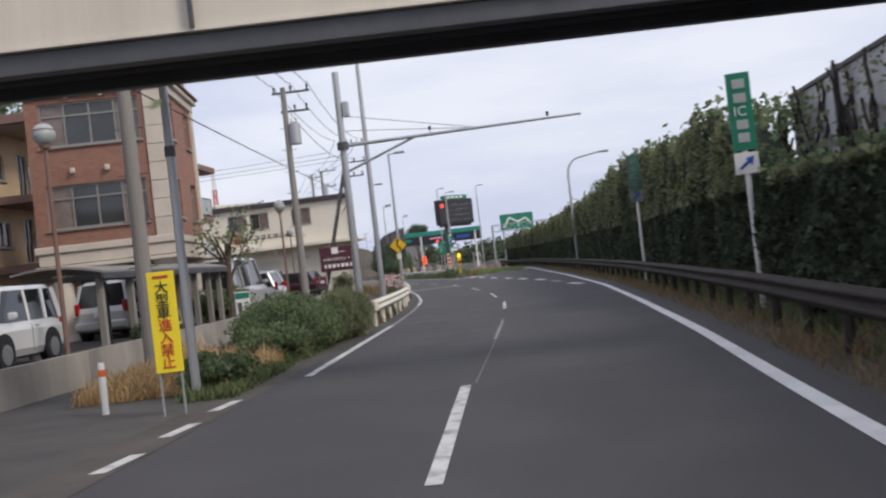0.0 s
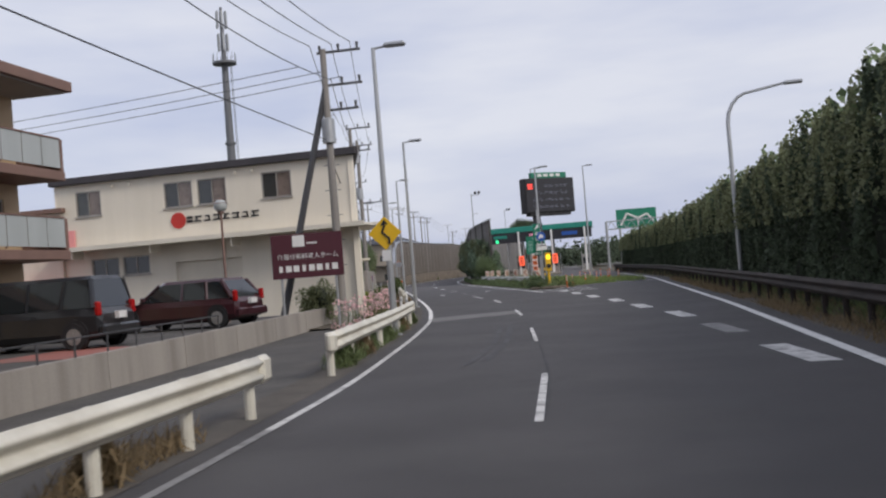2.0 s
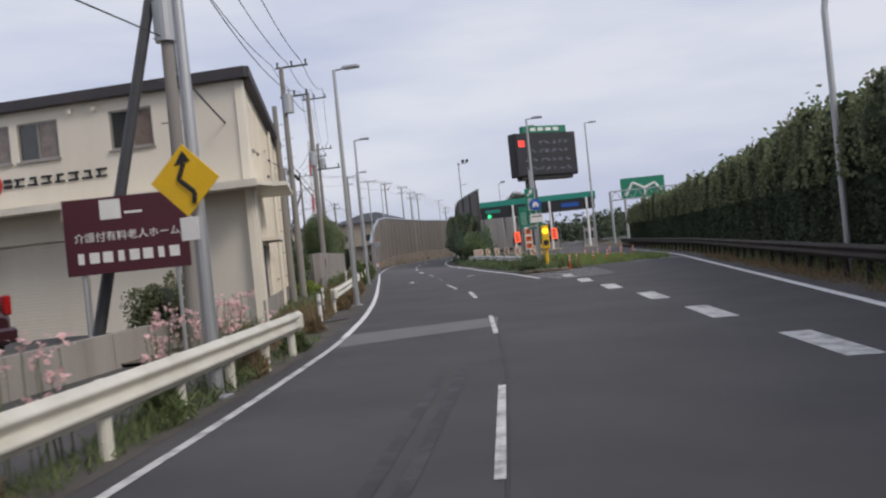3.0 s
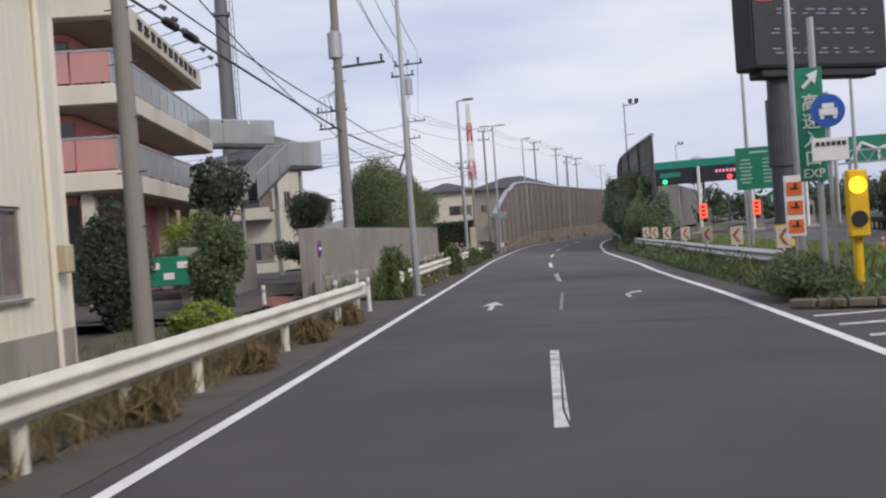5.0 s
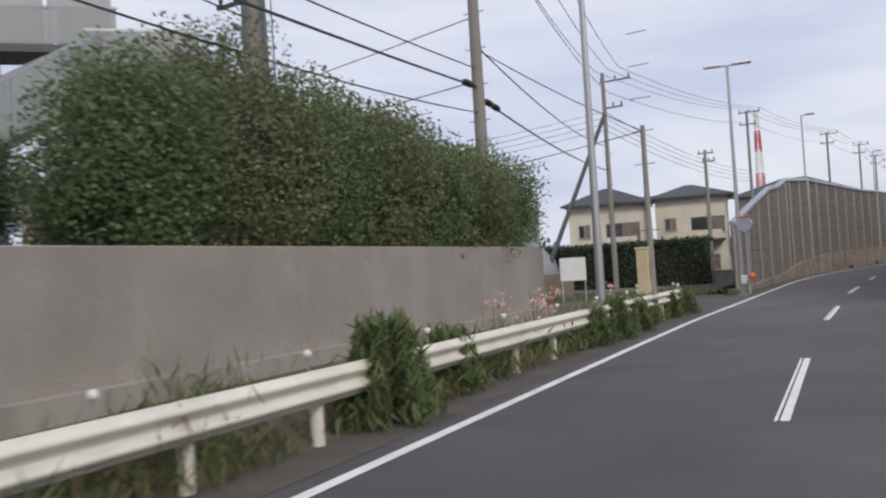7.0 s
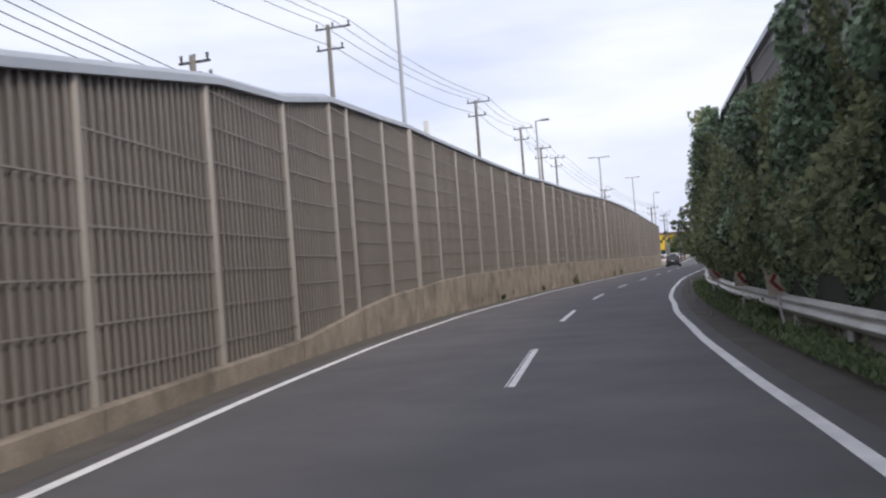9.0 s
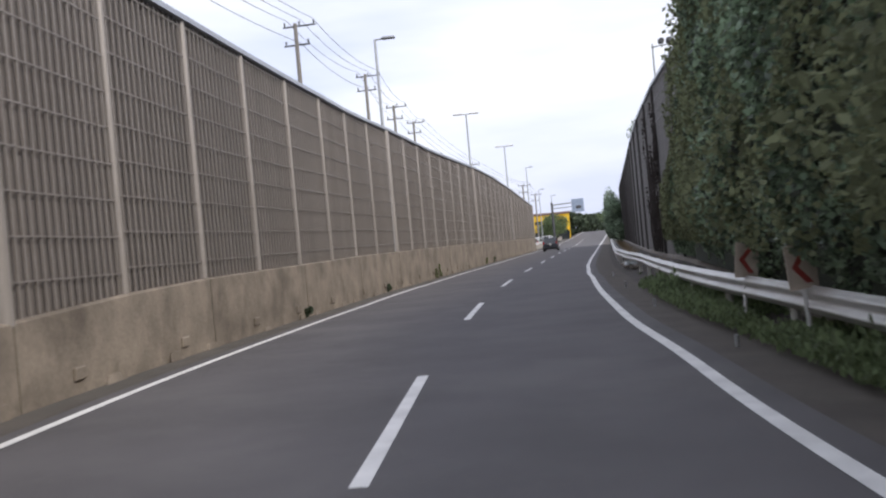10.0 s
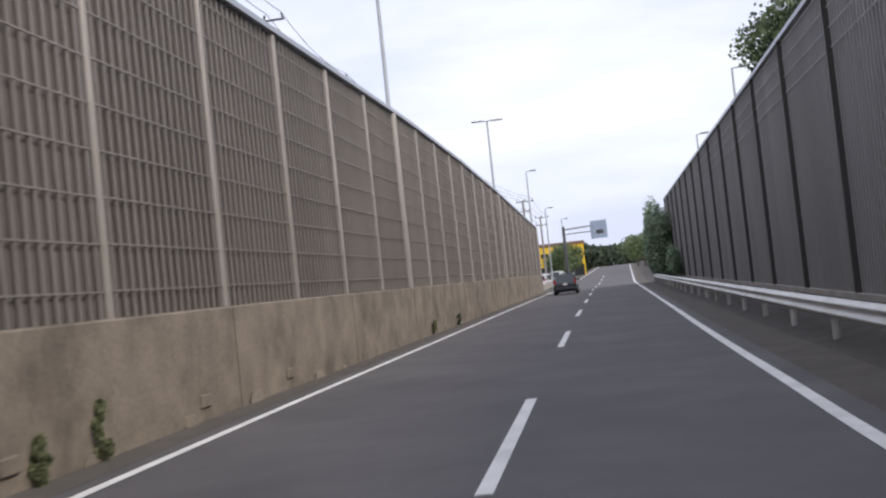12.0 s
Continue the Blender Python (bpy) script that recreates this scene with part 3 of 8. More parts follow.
def dash(y, ln, material, w=0.15, name="lane_dash"):
    e = 0.10 if 10 < y < 30 else 0.0
    p = Vector((cen(y) + e, y, 0.008 + rise(y)))
    q = Vector((cen(y + ln * 0.995) + e, y + ln * 0.995, 0.008 + rise(y + ln)))
    d = (q - p).normalized()
    s = Vector((d.y, -d.x, 0)) * w / 2
    k = 8
    vs = [v for i in range(k + 1) for v in ((p.lerp(q, i / k) - s), (p.lerp(q, i / k) + s))]
    fs = [(2 * i, 2 * i + 1, 2 * i + 3, 2 * i + 2) for i in range(k)]
    tagged(raw(name, vs, fs, material), "white broken lane line" if material is LINE else "worn broken white lane line", "road marking", "lane dashes", "structure")


for y in (-8.0, 3.5, 15.8, 26.4, 35.6, 46.6, 57.9, 70.9, 79.2, 90.9, 101.4):
    dash(y, 5.2 if y > 75 else 4.6 if y > 20 else 5.6, LINE_FADED if y in (15.8, 90.9) else LINE_WORN, 0.06 if y in (15.8, 90.9) else 0.10 if 20 < y < 60 else 0.14)
strip("pavement_seam", lambda y: cen(y) + 0.12, 9.2, 21, 0, 0.012, 0.006, CONCRETE, "thin pale crack along the lane line")
for y in (112.2, 126.8, 141.5, 156.7, 171.4, 186.3, 201.2, 216.2, 231.2, 246.2, 261.2, 276.2, 291.2, 306.2, 321.2, 336.2, 351.2):
    dash(y, 5.9, LINE)


# dark joints in the paving that run along the lane line, through the paint
for a, b, o in ((36, 58, 0.05), (79.2, 84.4, 0.07), (101.4, 106.6, -0.03), (112.2, 118.1, -0.03), (126.8, 132.7, -0.03), (156.7, 162.6, -0.04)):
    strip("paving_joint", lambda y: cen(y), a, b, o, 0.022, 0.0095, SKID, "dark open joint along the lane line")


def flat(name, pts, material, z=0.009, label="", cat="road marking"):
    return tagged(raw(name, [(x, y, z) for x, y in pts], [tuple(range(len(pts)))], material), label, cat, kind="structure")


# the grey band across the near lane and the dark tyre marks
flat("road_patch", [(-6.0, 60.4), (-5.25, 57.7), (-2.5, 59.6), (-2.75, 62.0)], PATCH, 0.005, "pale strip of patched asphalt", "road patch")
skid_x = lambda y: float(np.interp(y, [40.5, 43, 46.4, 50.7, 53.5], [-1.72, -1.66, -1.74, -2.14, -2.45]))
for o, a, b in ((0.0, 42.2, 52.6), (0.27, 42.8, 53.2)):
    strip("tyre_mark", skid_x, a, b, o, 0.13, 0.006, SKID, "dark curved tyre mark")
# broken line that splits off towards the toll gate
for i in range(8):
    y = 39.6 + i * 5.9
    x = float(np.interp(y, [39.5, 43, 48, 52.5, 58.4, 62.7, 72, 80, 88], [3.85, 3.5, 3.1, 2.6, 1.6, 1.0, -0.7, -2.0, -3.2]))
    flat("splitting_dash", [(x - 0.22, y), (x + 0.22, y), (x - 0.10, y + 2.9), (x - 0.54, y + 2.9)], LINE_FADED if i == 1 else LINE_WORN, 0.008, "worn white dash of the exit line")
for i in range(7):
    y = 79.5 + i * 1.35
    a, b = rx(y) + 0.3, rx(y) + 0.8 + (y - 78) * 0.12
    flat("gore_stripe", [(a, y), (b + 1.6, y + 1.5), (b + 1.6, y + 1.75), (a, y + 0.25)], LINE_WORN, 0.008, "worn white hatching before the island")
flat("stop_line", [(-1.2, 92.5), (3.2, 93.4), (3.2, 93.75), (-1.2, 92.85)], LINE_WORN, 0.008, "white line across the toll lane")


def arrow(x, y, yaw, bend, k):
    m = pose(x, y, 0.009, 0, 0, yaw) @ Matrix.Diagonal((k, k, 1, 1))
    shapes = [[(-0.08, 0), (0.08, 0), (0.08, 1.7), (-0.08, 1.7)], [(-0.34, 1.7), (0.34, 1.7), (0, 3.3)]]
    if bend:
        shapes = [[(-0.08, 0), (0.08, 0), (0.1, 1.6), (-0.08, 1.6)], [(-0.08, 1.6), (0.1, 1.6), (0.42, 2.3), (0.32, 2.5)], [(0.1, 2.6), (0.62, 2.1), (0.72, 3.1)]]
    vs, fs = [], []
    for s in shapes:
        fs.append(tuple(range(len(vs), len(vs) + len(s))))
        vs += [m @ Vector((a, b, 0)) for a, b in s]
    tagged(raw("direction_arrow", vs, fs, LINE_WORN), "worn white arrow painted on the lane", "road marking", "lane arrows", "structure")


arrow(-11.05, 91.5, 14, False, 0.75)
arrow(-8.35, 93.6, 14, True, 0.6)
for y, ln in ((5.4, 0.9), (7.3, 0.9), (9.2, 0.9)):
    flat("kerbside_dash", [(-3.5, y), (-3.33, y), (-3.25, y + ln), (-3.42, y + ln)], LINE_WORN, 0.012, "short worn white dash beside the gutter")


# ---- guard rails ----
_wave = [(0.036 - 0.036 * math.cos(4 * math.pi * k / 20), 0.35 * k / 20) for k in range(21)]
W_PROF = _wave + [(x - 0.014, z) for x, z in reversed(_wave)]


def guard_rail(f, a, b, d, sign, material, label, top=0.78, gap=2.0):
    """sign +1: the road lies to the right of the rail."""
    y0 = (a + b) / 2
    dd = lambda y: d(y) if callable(d) else d
    t = thing("guard_rail", label, "guard rail", "guard rails", pose(*side(f, y0, dd(y0))))
    inv = t.matrix_world.inverted()
    bm = sweep(bmesh.new(), [side(f, y, dd(y), top - 0.35) for y in steps(a, b, 1.0)], [(x * sign, z) for x, z in W_PROF])
    bm.transform(inv)
    bmesh.ops.recalc_face_normals(bm, faces=bm.faces)
    part("beam", bm, material, t, smooth=True)
    for e in (a, b):
        p = side(f, e, dd(e), top - 0.175)
        bm = bmesh.new()
        box(bm, p, (0.16, 0.36, 0.36), heading(f, e), 0.06)
        bm.transform(inv)
        part("end_cap", bm, material, t)
    n = max(2, int((b - a) / gap))
    pm = None
    for i in range(n + 1):
        y = a + 0.3 + (b - a - 0.6) * i / n
        p = side(f, y, dd(y) - 0.10 * sign)
        if pm is None:
            g = tb((0, 0, -0.05), (0, 0, top - 0.04), 0.07, n=10)
            ball(g, (0, 0, top - 0.04), 0.07, 8, 0.4)
            o = part("post", g, material, t)
            pm = o.data
        else:
            o = new("post", pm)
            o.parent = t
        o.matrix_local = inv @ Matrix.Translation(p)
    return t


guard_rail(lx, 24.4, 37.3, -0.45, 1, RAIL, "cream painted steel guard rail with rust stains")
guard_rail(lx, 41.6, 57.2, -0.5, 1, RAIL, "cream painted steel guard rail among flowers")
guard_rail(lx, 69.5, 91.7, -1.0, 1, RAIL, "long cream guard rail by the factory")
guard_rail(lx, 97.2, 131.0, -0.95, 1, RAIL, "white-topped guard rail in tall weeds")
guard_rail(ox, -20, 150, 0.98, -1, RAIL_DULL, "long dull brown guard rail before the hedge", top=0.86)
guard_rail(rx, 95.5, 134, 1.7, -1, RAIL_GREY, "grey guard rail along the traffic island")
guard_rail(rx, 146, 303, lambda y: float(np.interp(y, [146, 188, 200, 214, 303], [1.5, 1.55, 1.75, 1.55, 1.55])), -1, RAIL_GREY, "grey zinc guard rail before the sound wall", gap=4.0)


# ---- left sound wall ----
LW_TOP = lambda y: float(np.interp(y, [144, 158.9, 163, 166.9, 172.5, 176.5, 184, 192, 200, 208.2, 221, 230, 243, 257, 272, 309], [2.95, 5.3, 5.65, 6.3, 6.6, 6.85, 6.95, 7.0, 7.05, 7.2, 7.27, 7.42, 7.62, 7.6, 7.3, 6.2]))
LW_KERB = lambda y: float(np.interp(y, [145, 160, 162.9, 166.8, 168.4, 172.5, 176.3, 180.3, 184.3, 192, 200, 228, 250, 309], [0.2, 0.36, 0.40, 0.67, 0.81, 1.08, 1.17, 1.34, 1.44, 1.51, 1.60, 1.70, 1.70, 1.75]))
LW_Y = [144.4, 149.1, 153.8, 158.4, 162.85, 166.75, 168.45, 172.45] + [176.28 + 4.005 * i for i in range(33)]


def lumpy_block(w, l, h, r):
    """A rough lump of spilled mortar at the foot of a wall."""
    g = bmesh.new()
    bmesh.ops.create_cube(g, size=1, matrix=Matrix.Translation((0, 0, h / 2 - 0.02)) @ Matrix.Diagonal((w, l, h + 0.04, 1)))
    bmesh.ops.subdivide_edges(g, edges=g.edges, cuts=2)
    for v in g.verts:
        k = 1 - 0.45 * max(0, v.co.z) / h
        v.co.x, v.co.y = v.co.x * k * r.uniform(0.8, 1.15), v.co.y * k * r.uniform(0.8, 1.15)
    return g


lw = tagged(new("wall_noise_left"), "tall brown-grey metal sound wall on a concrete kerb", "sound wall", kind="structure")
bm = bmesh.new()
ys = steps(144.0, LW_Y[-1] + 0.3, 1.3)
prof = [[(0, -0.1), (0, LW_KERB(y)), (-0.06, LW_KERB(y) + 0.03), (-0.5, LW_KERB(y) + 0.03), (-0.5, -0.1)] for y in ys]
rings = []
for y, pr in zip(ys, prof):
    rings.append([bm.verts.new(side(lx, y, -0.95 + a, z)) for a, z in pr])
for a, b in zip(rings, rings[1:]):
    for j in range(5):
        bm.faces.new((a[j], b[j], b[(j + 1) % 5], a[(j + 1) % 5]))
bm.faces.new(rings[0])
bm.faces.new(rings[-1][::-1])
bmesh.ops.recalc_face_normals(bm, faces=bm.faces)
part("kerb_wall", bm, KERBSTONE, lw, "stained concrete kerb wall")
for i in range(1, len(LW_Y)):
    if i % 2 == 0:
        y = LW_Y[i]
        part("kerb_joint", bx(side(lx, y, -0.949, LW_KERB(y) / 2), (0.012, 0.02, LW_KERB(y)), heading(lx, y)), SOIL, lw)
r = random.Random(41)
for k in range(46):
    y = 176 + k * 2.9 + r.uniform(-1, 1)
    g = lumpy_block(r.uniform(0.10, 0.16), r.uniform(0.35, 0.9), r.uniform(0.07, 0.22), r)
    g.transform(Matrix.Translation(side(lx, y, -0.95)) @ pose(0, 0, 0, 0, 0, heading(lx, y)))
    part("mortar_lump", g, KERBSTONE, lw)
for k in range(12):
    y = 178.2 + k * 4.4 + r.uniform(-0.6, 0.6)
    part("drain_block", bx(side(lx, y, -0.93, 0.30), (0.06, 0.36, 0.20), heading(lx, y), 0.02), KERBSTONE, lw)
lamp_posts = {8, 16, 24, 32, 40}
unit = bmesh.new()
box(unit, (0, 0, 0.5), (1, 1, 1))
unit_me = bpy.data.meshes.new("bar")
unit.to_mesh(unit_me)
unit.free()
unit_me.materials.append(BARM)
g = bmesh.new()
bmesh.ops.create_cone(g, cap_ends=True, segments=12, radius1=0.5, radius2=0.5, depth=1, matrix=Matrix.Translation((0, 0, 0.5)))
post_me = bpy.data.meshes.new("post")
g.to_mesh(post_me)
g.free()
post_me.polygons.foreach_set("use_smooth", [len(p.vertices) == 4 for p in post_me.polygons])
post_me.materials.append(POST)
far_v, far_f = [], []


def cuboid(vs, fs, c, sx, sy, sz, rz):
    """Adds one box, standing on c, to lists of corners and faces."""
    ca, sa = math.cos(radians(rz)), math.sin(radians(rz))
    o = len(vs)
    for dz in (0, sz):
        for ax, ay in ((-sx, -sy), (sx, -sy), (sx, sy), (-sx, sy)):
            vs.append((c[0] + (ax * ca - ay * sa) / 2, c[1] + (ax * sa + ay * ca) / 2, c[2] + dz))
    fs += [(o, o + 3, o + 2, o + 1), (o + 4, o + 5, o + 6, o + 7), (o, o + 1, o + 5, o + 4), (o + 1, o + 2, o + 6, o + 5), (o + 2, o + 3, o + 7, o + 6), (o + 3, o, o + 4, o + 7)]


def bar(p, sx, sy, sz, rz, near, parent, vs, fs, me):
    if near:
        o = new("bar", me)
        o.parent = parent
        o.matrix_local = Matrix.Translation(p) @ pose(0, 0, 0, 0, 0, rz) @ Matrix.Diagonal((sx, sy, sz, 1))
    else:
        cuboid(vs, fs, p, sx, sy, sz, rz)


def wall_bay(f, d, ya, yb, topf, botf, wall, mats, inward, near, vs, fs, me, pv, spacing=0.25, rows=0.62, bw=0.045, lines=None):
    """One bay between two posts: a solid backing sheet with a grille of upright and level bars before it."""
    pa, pb = [side(f, y, d(y) if callable(d) else d) for y in (ya, yb)]
    za, zb, ta, tb_ = botf(ya), botf(yb), topf(ya), topf(yb)
    n = Vector((pb.y - pa.y, -(pb.x - pa.x), 0)).normalized() * inward
    rz = math.degrees(math.atan2(-(pb.x - pa.x), pb.y - pa.y))
    q = [pa, pb]
    v = []
    for off in (0.0, -0.09):
        v += [(*(pa + n * off).xy, za), (*(pb + n * off).xy, zb), (*(pb + n * off).xy, tb_), (*(pa + n * off).xy, ta)]
    raw("panel", v, [(0, 1, 2, 3), (7, 6, 5, 4), (0, 4, 5, 1), (3, 2, 6, 7), (0, 3, 7, 4), (1, 5, 6, 2)], mats[0], wall)
    L = (pb - pa).length
    k = int(L / spacing)
    for i in range(1, k + 1):
        u = (i - 0.5) / k
        p = pa.lerp(pb, u) + n * 0.055
        z0, z1 = za + (zb - za) * u, ta + (tb_ - ta) * u
        bar(Vector((p.x, p.y, z0)), 0.035, bw, z1 - z0, rz, near, wall, vs, fs, me)
    z = max(za, zb) + 0.35 if lines is None else min(ta, tb_) - lines
    while z < min(ta, tb_) - 0.1:
        p = pa.lerp(pb, 0.5) + n * 0.078
        bar(Vector((p.x, p.y, z)), 0.014, L, 0.024, rz, near, wall, vs, fs, me)
        z += rows


for i in range(len(LW_Y) - 1):
    wall_bay(lx, -1.14, LW_Y[i] + 0.09, LW_Y[i + 1] - 0.09, LW_TOP, lambda y: LW_KERB(y) + 0.02, lw, (PANEL,), 1, 17 <= i < 25, far_v, far_f, unit_me, None)
tagged(raw("grille_bars", far_v, far_f, BARM, lw), kind="stuff")
for i, y in enumerate(LW_Y):
    bigp = i in lamp_posts
    o = new("post", post_me)
    o.parent = lw
    w = 0.26 if bigp else 0.14
    o.matrix_local = Matrix.Translation(side(lx, y, -1.09, LW_KERB(y) * 0.98)) @ pose(0, 0, 0, 0, 0, heading(lx, y)) @ Matrix.Diagonal((0.16 if not bigp else 0.32, w, LW_TOP(y) - LW_KERB(y), 1))
bm = sweep(bmesh.new(), [side(lx, y, -1.14, LW_TOP(y)) for y in [144.3, 151, 158.9] + LW_Y[4:]], [(0.17, -0.02), (0.17, 0.10), (0.0, 0.20), (-0.17, 0.10), (-0.17, -0.02)])
bmesh.ops.recalc_face_normals(bm, faces=bm.faces)
part("cap_rail", bm, CAP, lw, "blue-grey metal cap")

# ---- right sound wall ----
RW_TOP = lambda y: float(np.interp(y, [131, 140, 150, 160, 173, 182, 190, 197, 250, 305], [6.85, 6.75, 6.5, 6.05, 5.95, 6.7, 7.25, 7.5, 7.5, 7.5]))
RWD = lambda y: float(np.interp(y, [131, 138, 145, 152, 160, 172, 180, 188, 196], [3.3, 2.7, 2.1, 1.9, 1.9, 2.0, 2.3, 2.9, 3.35]))
RW_Y = [131.5, 136.5, 141.5, 146.5, 151.8, 157.1, 162.4, 167.7, 173.0, 178.3, 183.6, 188.9, 194.3, 200.2, 206.6, 212.3, 218.6, 225.0, 231.6, 237.4] + [243.1 + 5.35 * i for i in range(12)]
rw = tagged(new("wall_noise_right"), "tall dark metal sound wall half overgrown with ivy", "sound wall", kind="structure")
bar_r = unit_me.copy()
bar_r.materials.clear()
bar_r.materials.append(BARM_R)
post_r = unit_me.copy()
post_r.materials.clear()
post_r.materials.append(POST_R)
rv, rf = [], []
for i in range(len(RW_Y) - 1):
    wall_bay(rx, RWD, RW_Y[i] + 0.1, RW_Y[i + 1] - 0.1, RW_TOP, lambda y: 0.5, rw, (PANEL_R,), -1, False, rv, rf, bar_r, None, 0.25, 0.45, 0.035, 1.5)
tagged(raw("grille_bars", rv, rf, BARM_R, rw), kind="stuff")
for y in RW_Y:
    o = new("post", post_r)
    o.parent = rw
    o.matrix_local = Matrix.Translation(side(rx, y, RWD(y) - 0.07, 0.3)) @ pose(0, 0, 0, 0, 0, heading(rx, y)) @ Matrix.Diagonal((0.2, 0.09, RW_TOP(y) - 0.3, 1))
bm = sweep(bmesh.new(), [side(rx, y, RWD(y), RW_TOP(y)) for y in RW_Y], [(0.16, -0.02), (0.16, 0.10), (0.0, 0.18), (-0.16, 0.10), (-0.16, -0.02)])
bmesh.ops.recalc_face_normals(bm, faces=bm.faces)
part("cap_rail", bm, CAP, rw, "blue-grey metal cap")
bm = sweep(bmesh.new(), [side(rx, y, RWD(y) - 0.05) for y in RW_Y], [(-0.14, -0.1), (-0.14, 0.55), (0.2, 0.55), (0.2, -0.1)])
bmesh.ops.recalc_face_normals(bm, faces=bm.faces)
part("kerb_wall", bm, CONCRETE, rw)


# ---- greenery of the right side ----
def curtain(n, f, ya, yb, d, topf, z0, bulge, inward, seed, dens=None):
    """Places over a hanging, lumpy curtain of foliage before a wall."""
    r = np.random.default_rng(seed)
    y = r.uniform(ya, yb, n)
    t = np.array([topf(v) for v in y])
    z = z0 + (t - z0) * r.uniform(0, 1, n) ** 0.92
    out = []
    for a, b in zip(y, z):
        h = noise.noise((a * 0.5, b * 0.24, seed)) + 0.6 * noise.noise((a * 1.3, b * 0.7, seed + 3))
        if dens is not None and r.uniform() > dens(a, b):
            continue
        p = side(f, a, (d(a) if callable(d) else d) - inward * (0.05 + (bulge(a, b) if callable(bulge) else bulge) * (0.95 - 0.3 * (b - z0) / (topf(a) - z0 + 0.01)) * max(0.0, 0.5 + h) * r.uniform(0.78, 1.0)), b)
        out.append((p.x, p.y, p.z))
    return np.array(out)


hedge_top = lambda y: float(np.interp(y, [-25, 5, 10, 14, 18.2, 19.4, 20.6, 24, 33, 40, 48, 60, 80, 110, 150], [2.3, 2.3, 2.35, 2.5, 2.75, 3.9, 4.4, 4.4, 4.65, 5.15, 4.95, 4.5, 4.4, 4.2, 4.0])) + (0.45 if y > 19 else 0.1) * noise.noise((y * 0.16, 0, 0)) + (0.55 if y > 19 else 0.2) * noise.noise((y * 0.42, 2, 0)) + 0.3 * noise.noise((y * 1.1, 4, 0))
hg = thing("ivy_hedge", "tall dark ivy-covered hedge behind the guard rail", "hedge")
# dark sheet behind the leaves, coloured as the hedge's inner shade
core = ribbon("core", ox, steps(-25, 150, 1.0), 2.35, 3.6, lambda y, k: (hedge_top(y) - 0.5) if 0.2 < k < 0.8 else 0.0, INNER_SHADE, hg, cuts=4, kind="")
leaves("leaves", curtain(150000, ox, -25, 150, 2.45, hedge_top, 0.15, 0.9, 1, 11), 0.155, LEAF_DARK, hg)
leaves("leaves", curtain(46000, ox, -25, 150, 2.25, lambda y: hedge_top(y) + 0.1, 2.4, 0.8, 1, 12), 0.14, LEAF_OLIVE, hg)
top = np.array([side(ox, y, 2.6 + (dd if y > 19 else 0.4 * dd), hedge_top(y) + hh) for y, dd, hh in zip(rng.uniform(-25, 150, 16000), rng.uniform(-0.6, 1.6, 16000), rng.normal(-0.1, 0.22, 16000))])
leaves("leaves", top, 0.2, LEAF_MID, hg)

ivy_top = lambda y: float(np.interp(y, [131, 134, 138, 146, 154, 160, 166, 171, 174, 178, 186, 190, 193, 195, 197, 199.5, 202], [4.3, 4.9, 5.0, 5.1, 4.9, 4.3, 4.2, 4.8, 5.9, 6.6, 7.0, 6.9, 6.3, 5.0, 4.1, 2.9, 1.0])) + 0.4 * noise.noise((y * 0.5, 9, 0))
over = lambda y, z: 1.55 * min(1.0, max(0.22, (z - 0.45) / 1.5)) * (1 - 0.05 * max(0.0, z - 4)) * float(np.interp(y, [180, 192], [1.0, 0.5]))
iv = thing("ivy_curtain", "thick green ivy covering the sound wall", "ivy")
leaves("leaves", curtain(178000, rx, 131.5, 201.5, lambda y: RWD(y) - 0.1, ivy_top, 0.7, over, 1, 21, lambda y, z: 0.8 if z < 1.25 else 1.0), 0.115, LEAF_IVY, iv)
leaves("leaves", curtain(43000, rx, 131.5, 201, lambda y: RWD(y) - 0.3, ivy_top, 1.2, over, 1, 22), 0.11, LEAF_OLIVE, iv)
# dark sheet that paints the shade behind the ivy leaves
ribbon("core", rx, steps(132, 195, 1.0), lambda y: RWD(y) - 0.33, lambda y: RWD(y) - 0.25, lambda y, k: 0.6 if k < 0.5 else ivy_top(y) - 0.7, INNER_SHADE, iv, kind="", cuts=1)
iv2 = thing("ivy_tree", "ivy-clad trees at the end of the sound wall", "tree")
part("trunk", tb((*side(rx, 300, 3.0).xy, 0), (*side(rx, 300, 2.6).xy, 4.5), 0.25, 0.1), BARK, iv2)
c = side(rx, 298, 2.2)
leaves("leaves", lumpy(16000, (c.x, c.y, 3.4), (1.6, 5.0, 3.5), 34), 0.2, LEAF_IVY, iv2)
c = side(rx, 288, 2.9)
leaves("leaves", lumpy(5000, (c.x, c.y, 1.6), (0.8, 4.0, 1.5), 20), 0.18, LEAF_IVY, iv2)


# pale noise panels behind the near part of the hedge
nw = tagged(new("wall_noise_outer"), "pale translucent noise panels between dark posts", "sound wall", kind="structure")
for k in range(7):
    y = -6.0 + 4.0 * k
    a, b_ = side(ox, y, 4.2), side(ox, y + 4.0, 4.2)
    h = 4.72
    c = (a + b_) / 2
    part("panel", bx((c.x, c.y, h / 2), (0.05, 3.8, h), heading(ox, y + 2)), PALE_PANEL, nw)
    part("post", bx((a.x, a.y, h / 2 + 0.05), (0.22, 0.2, h + 0.2), heading(ox, y)), POST_R, nw)
    part("top_rail", bx((c.x, c.y, h + 0.04), (0.16, 3.8, 0.1), heading(ox, y + 2)), POST_R, nw)
bv = thing("bare_creeper", "bare brown creeper climbing over the noise panels", "creeper")
g = bmesh.new()
r = random.Random(12)
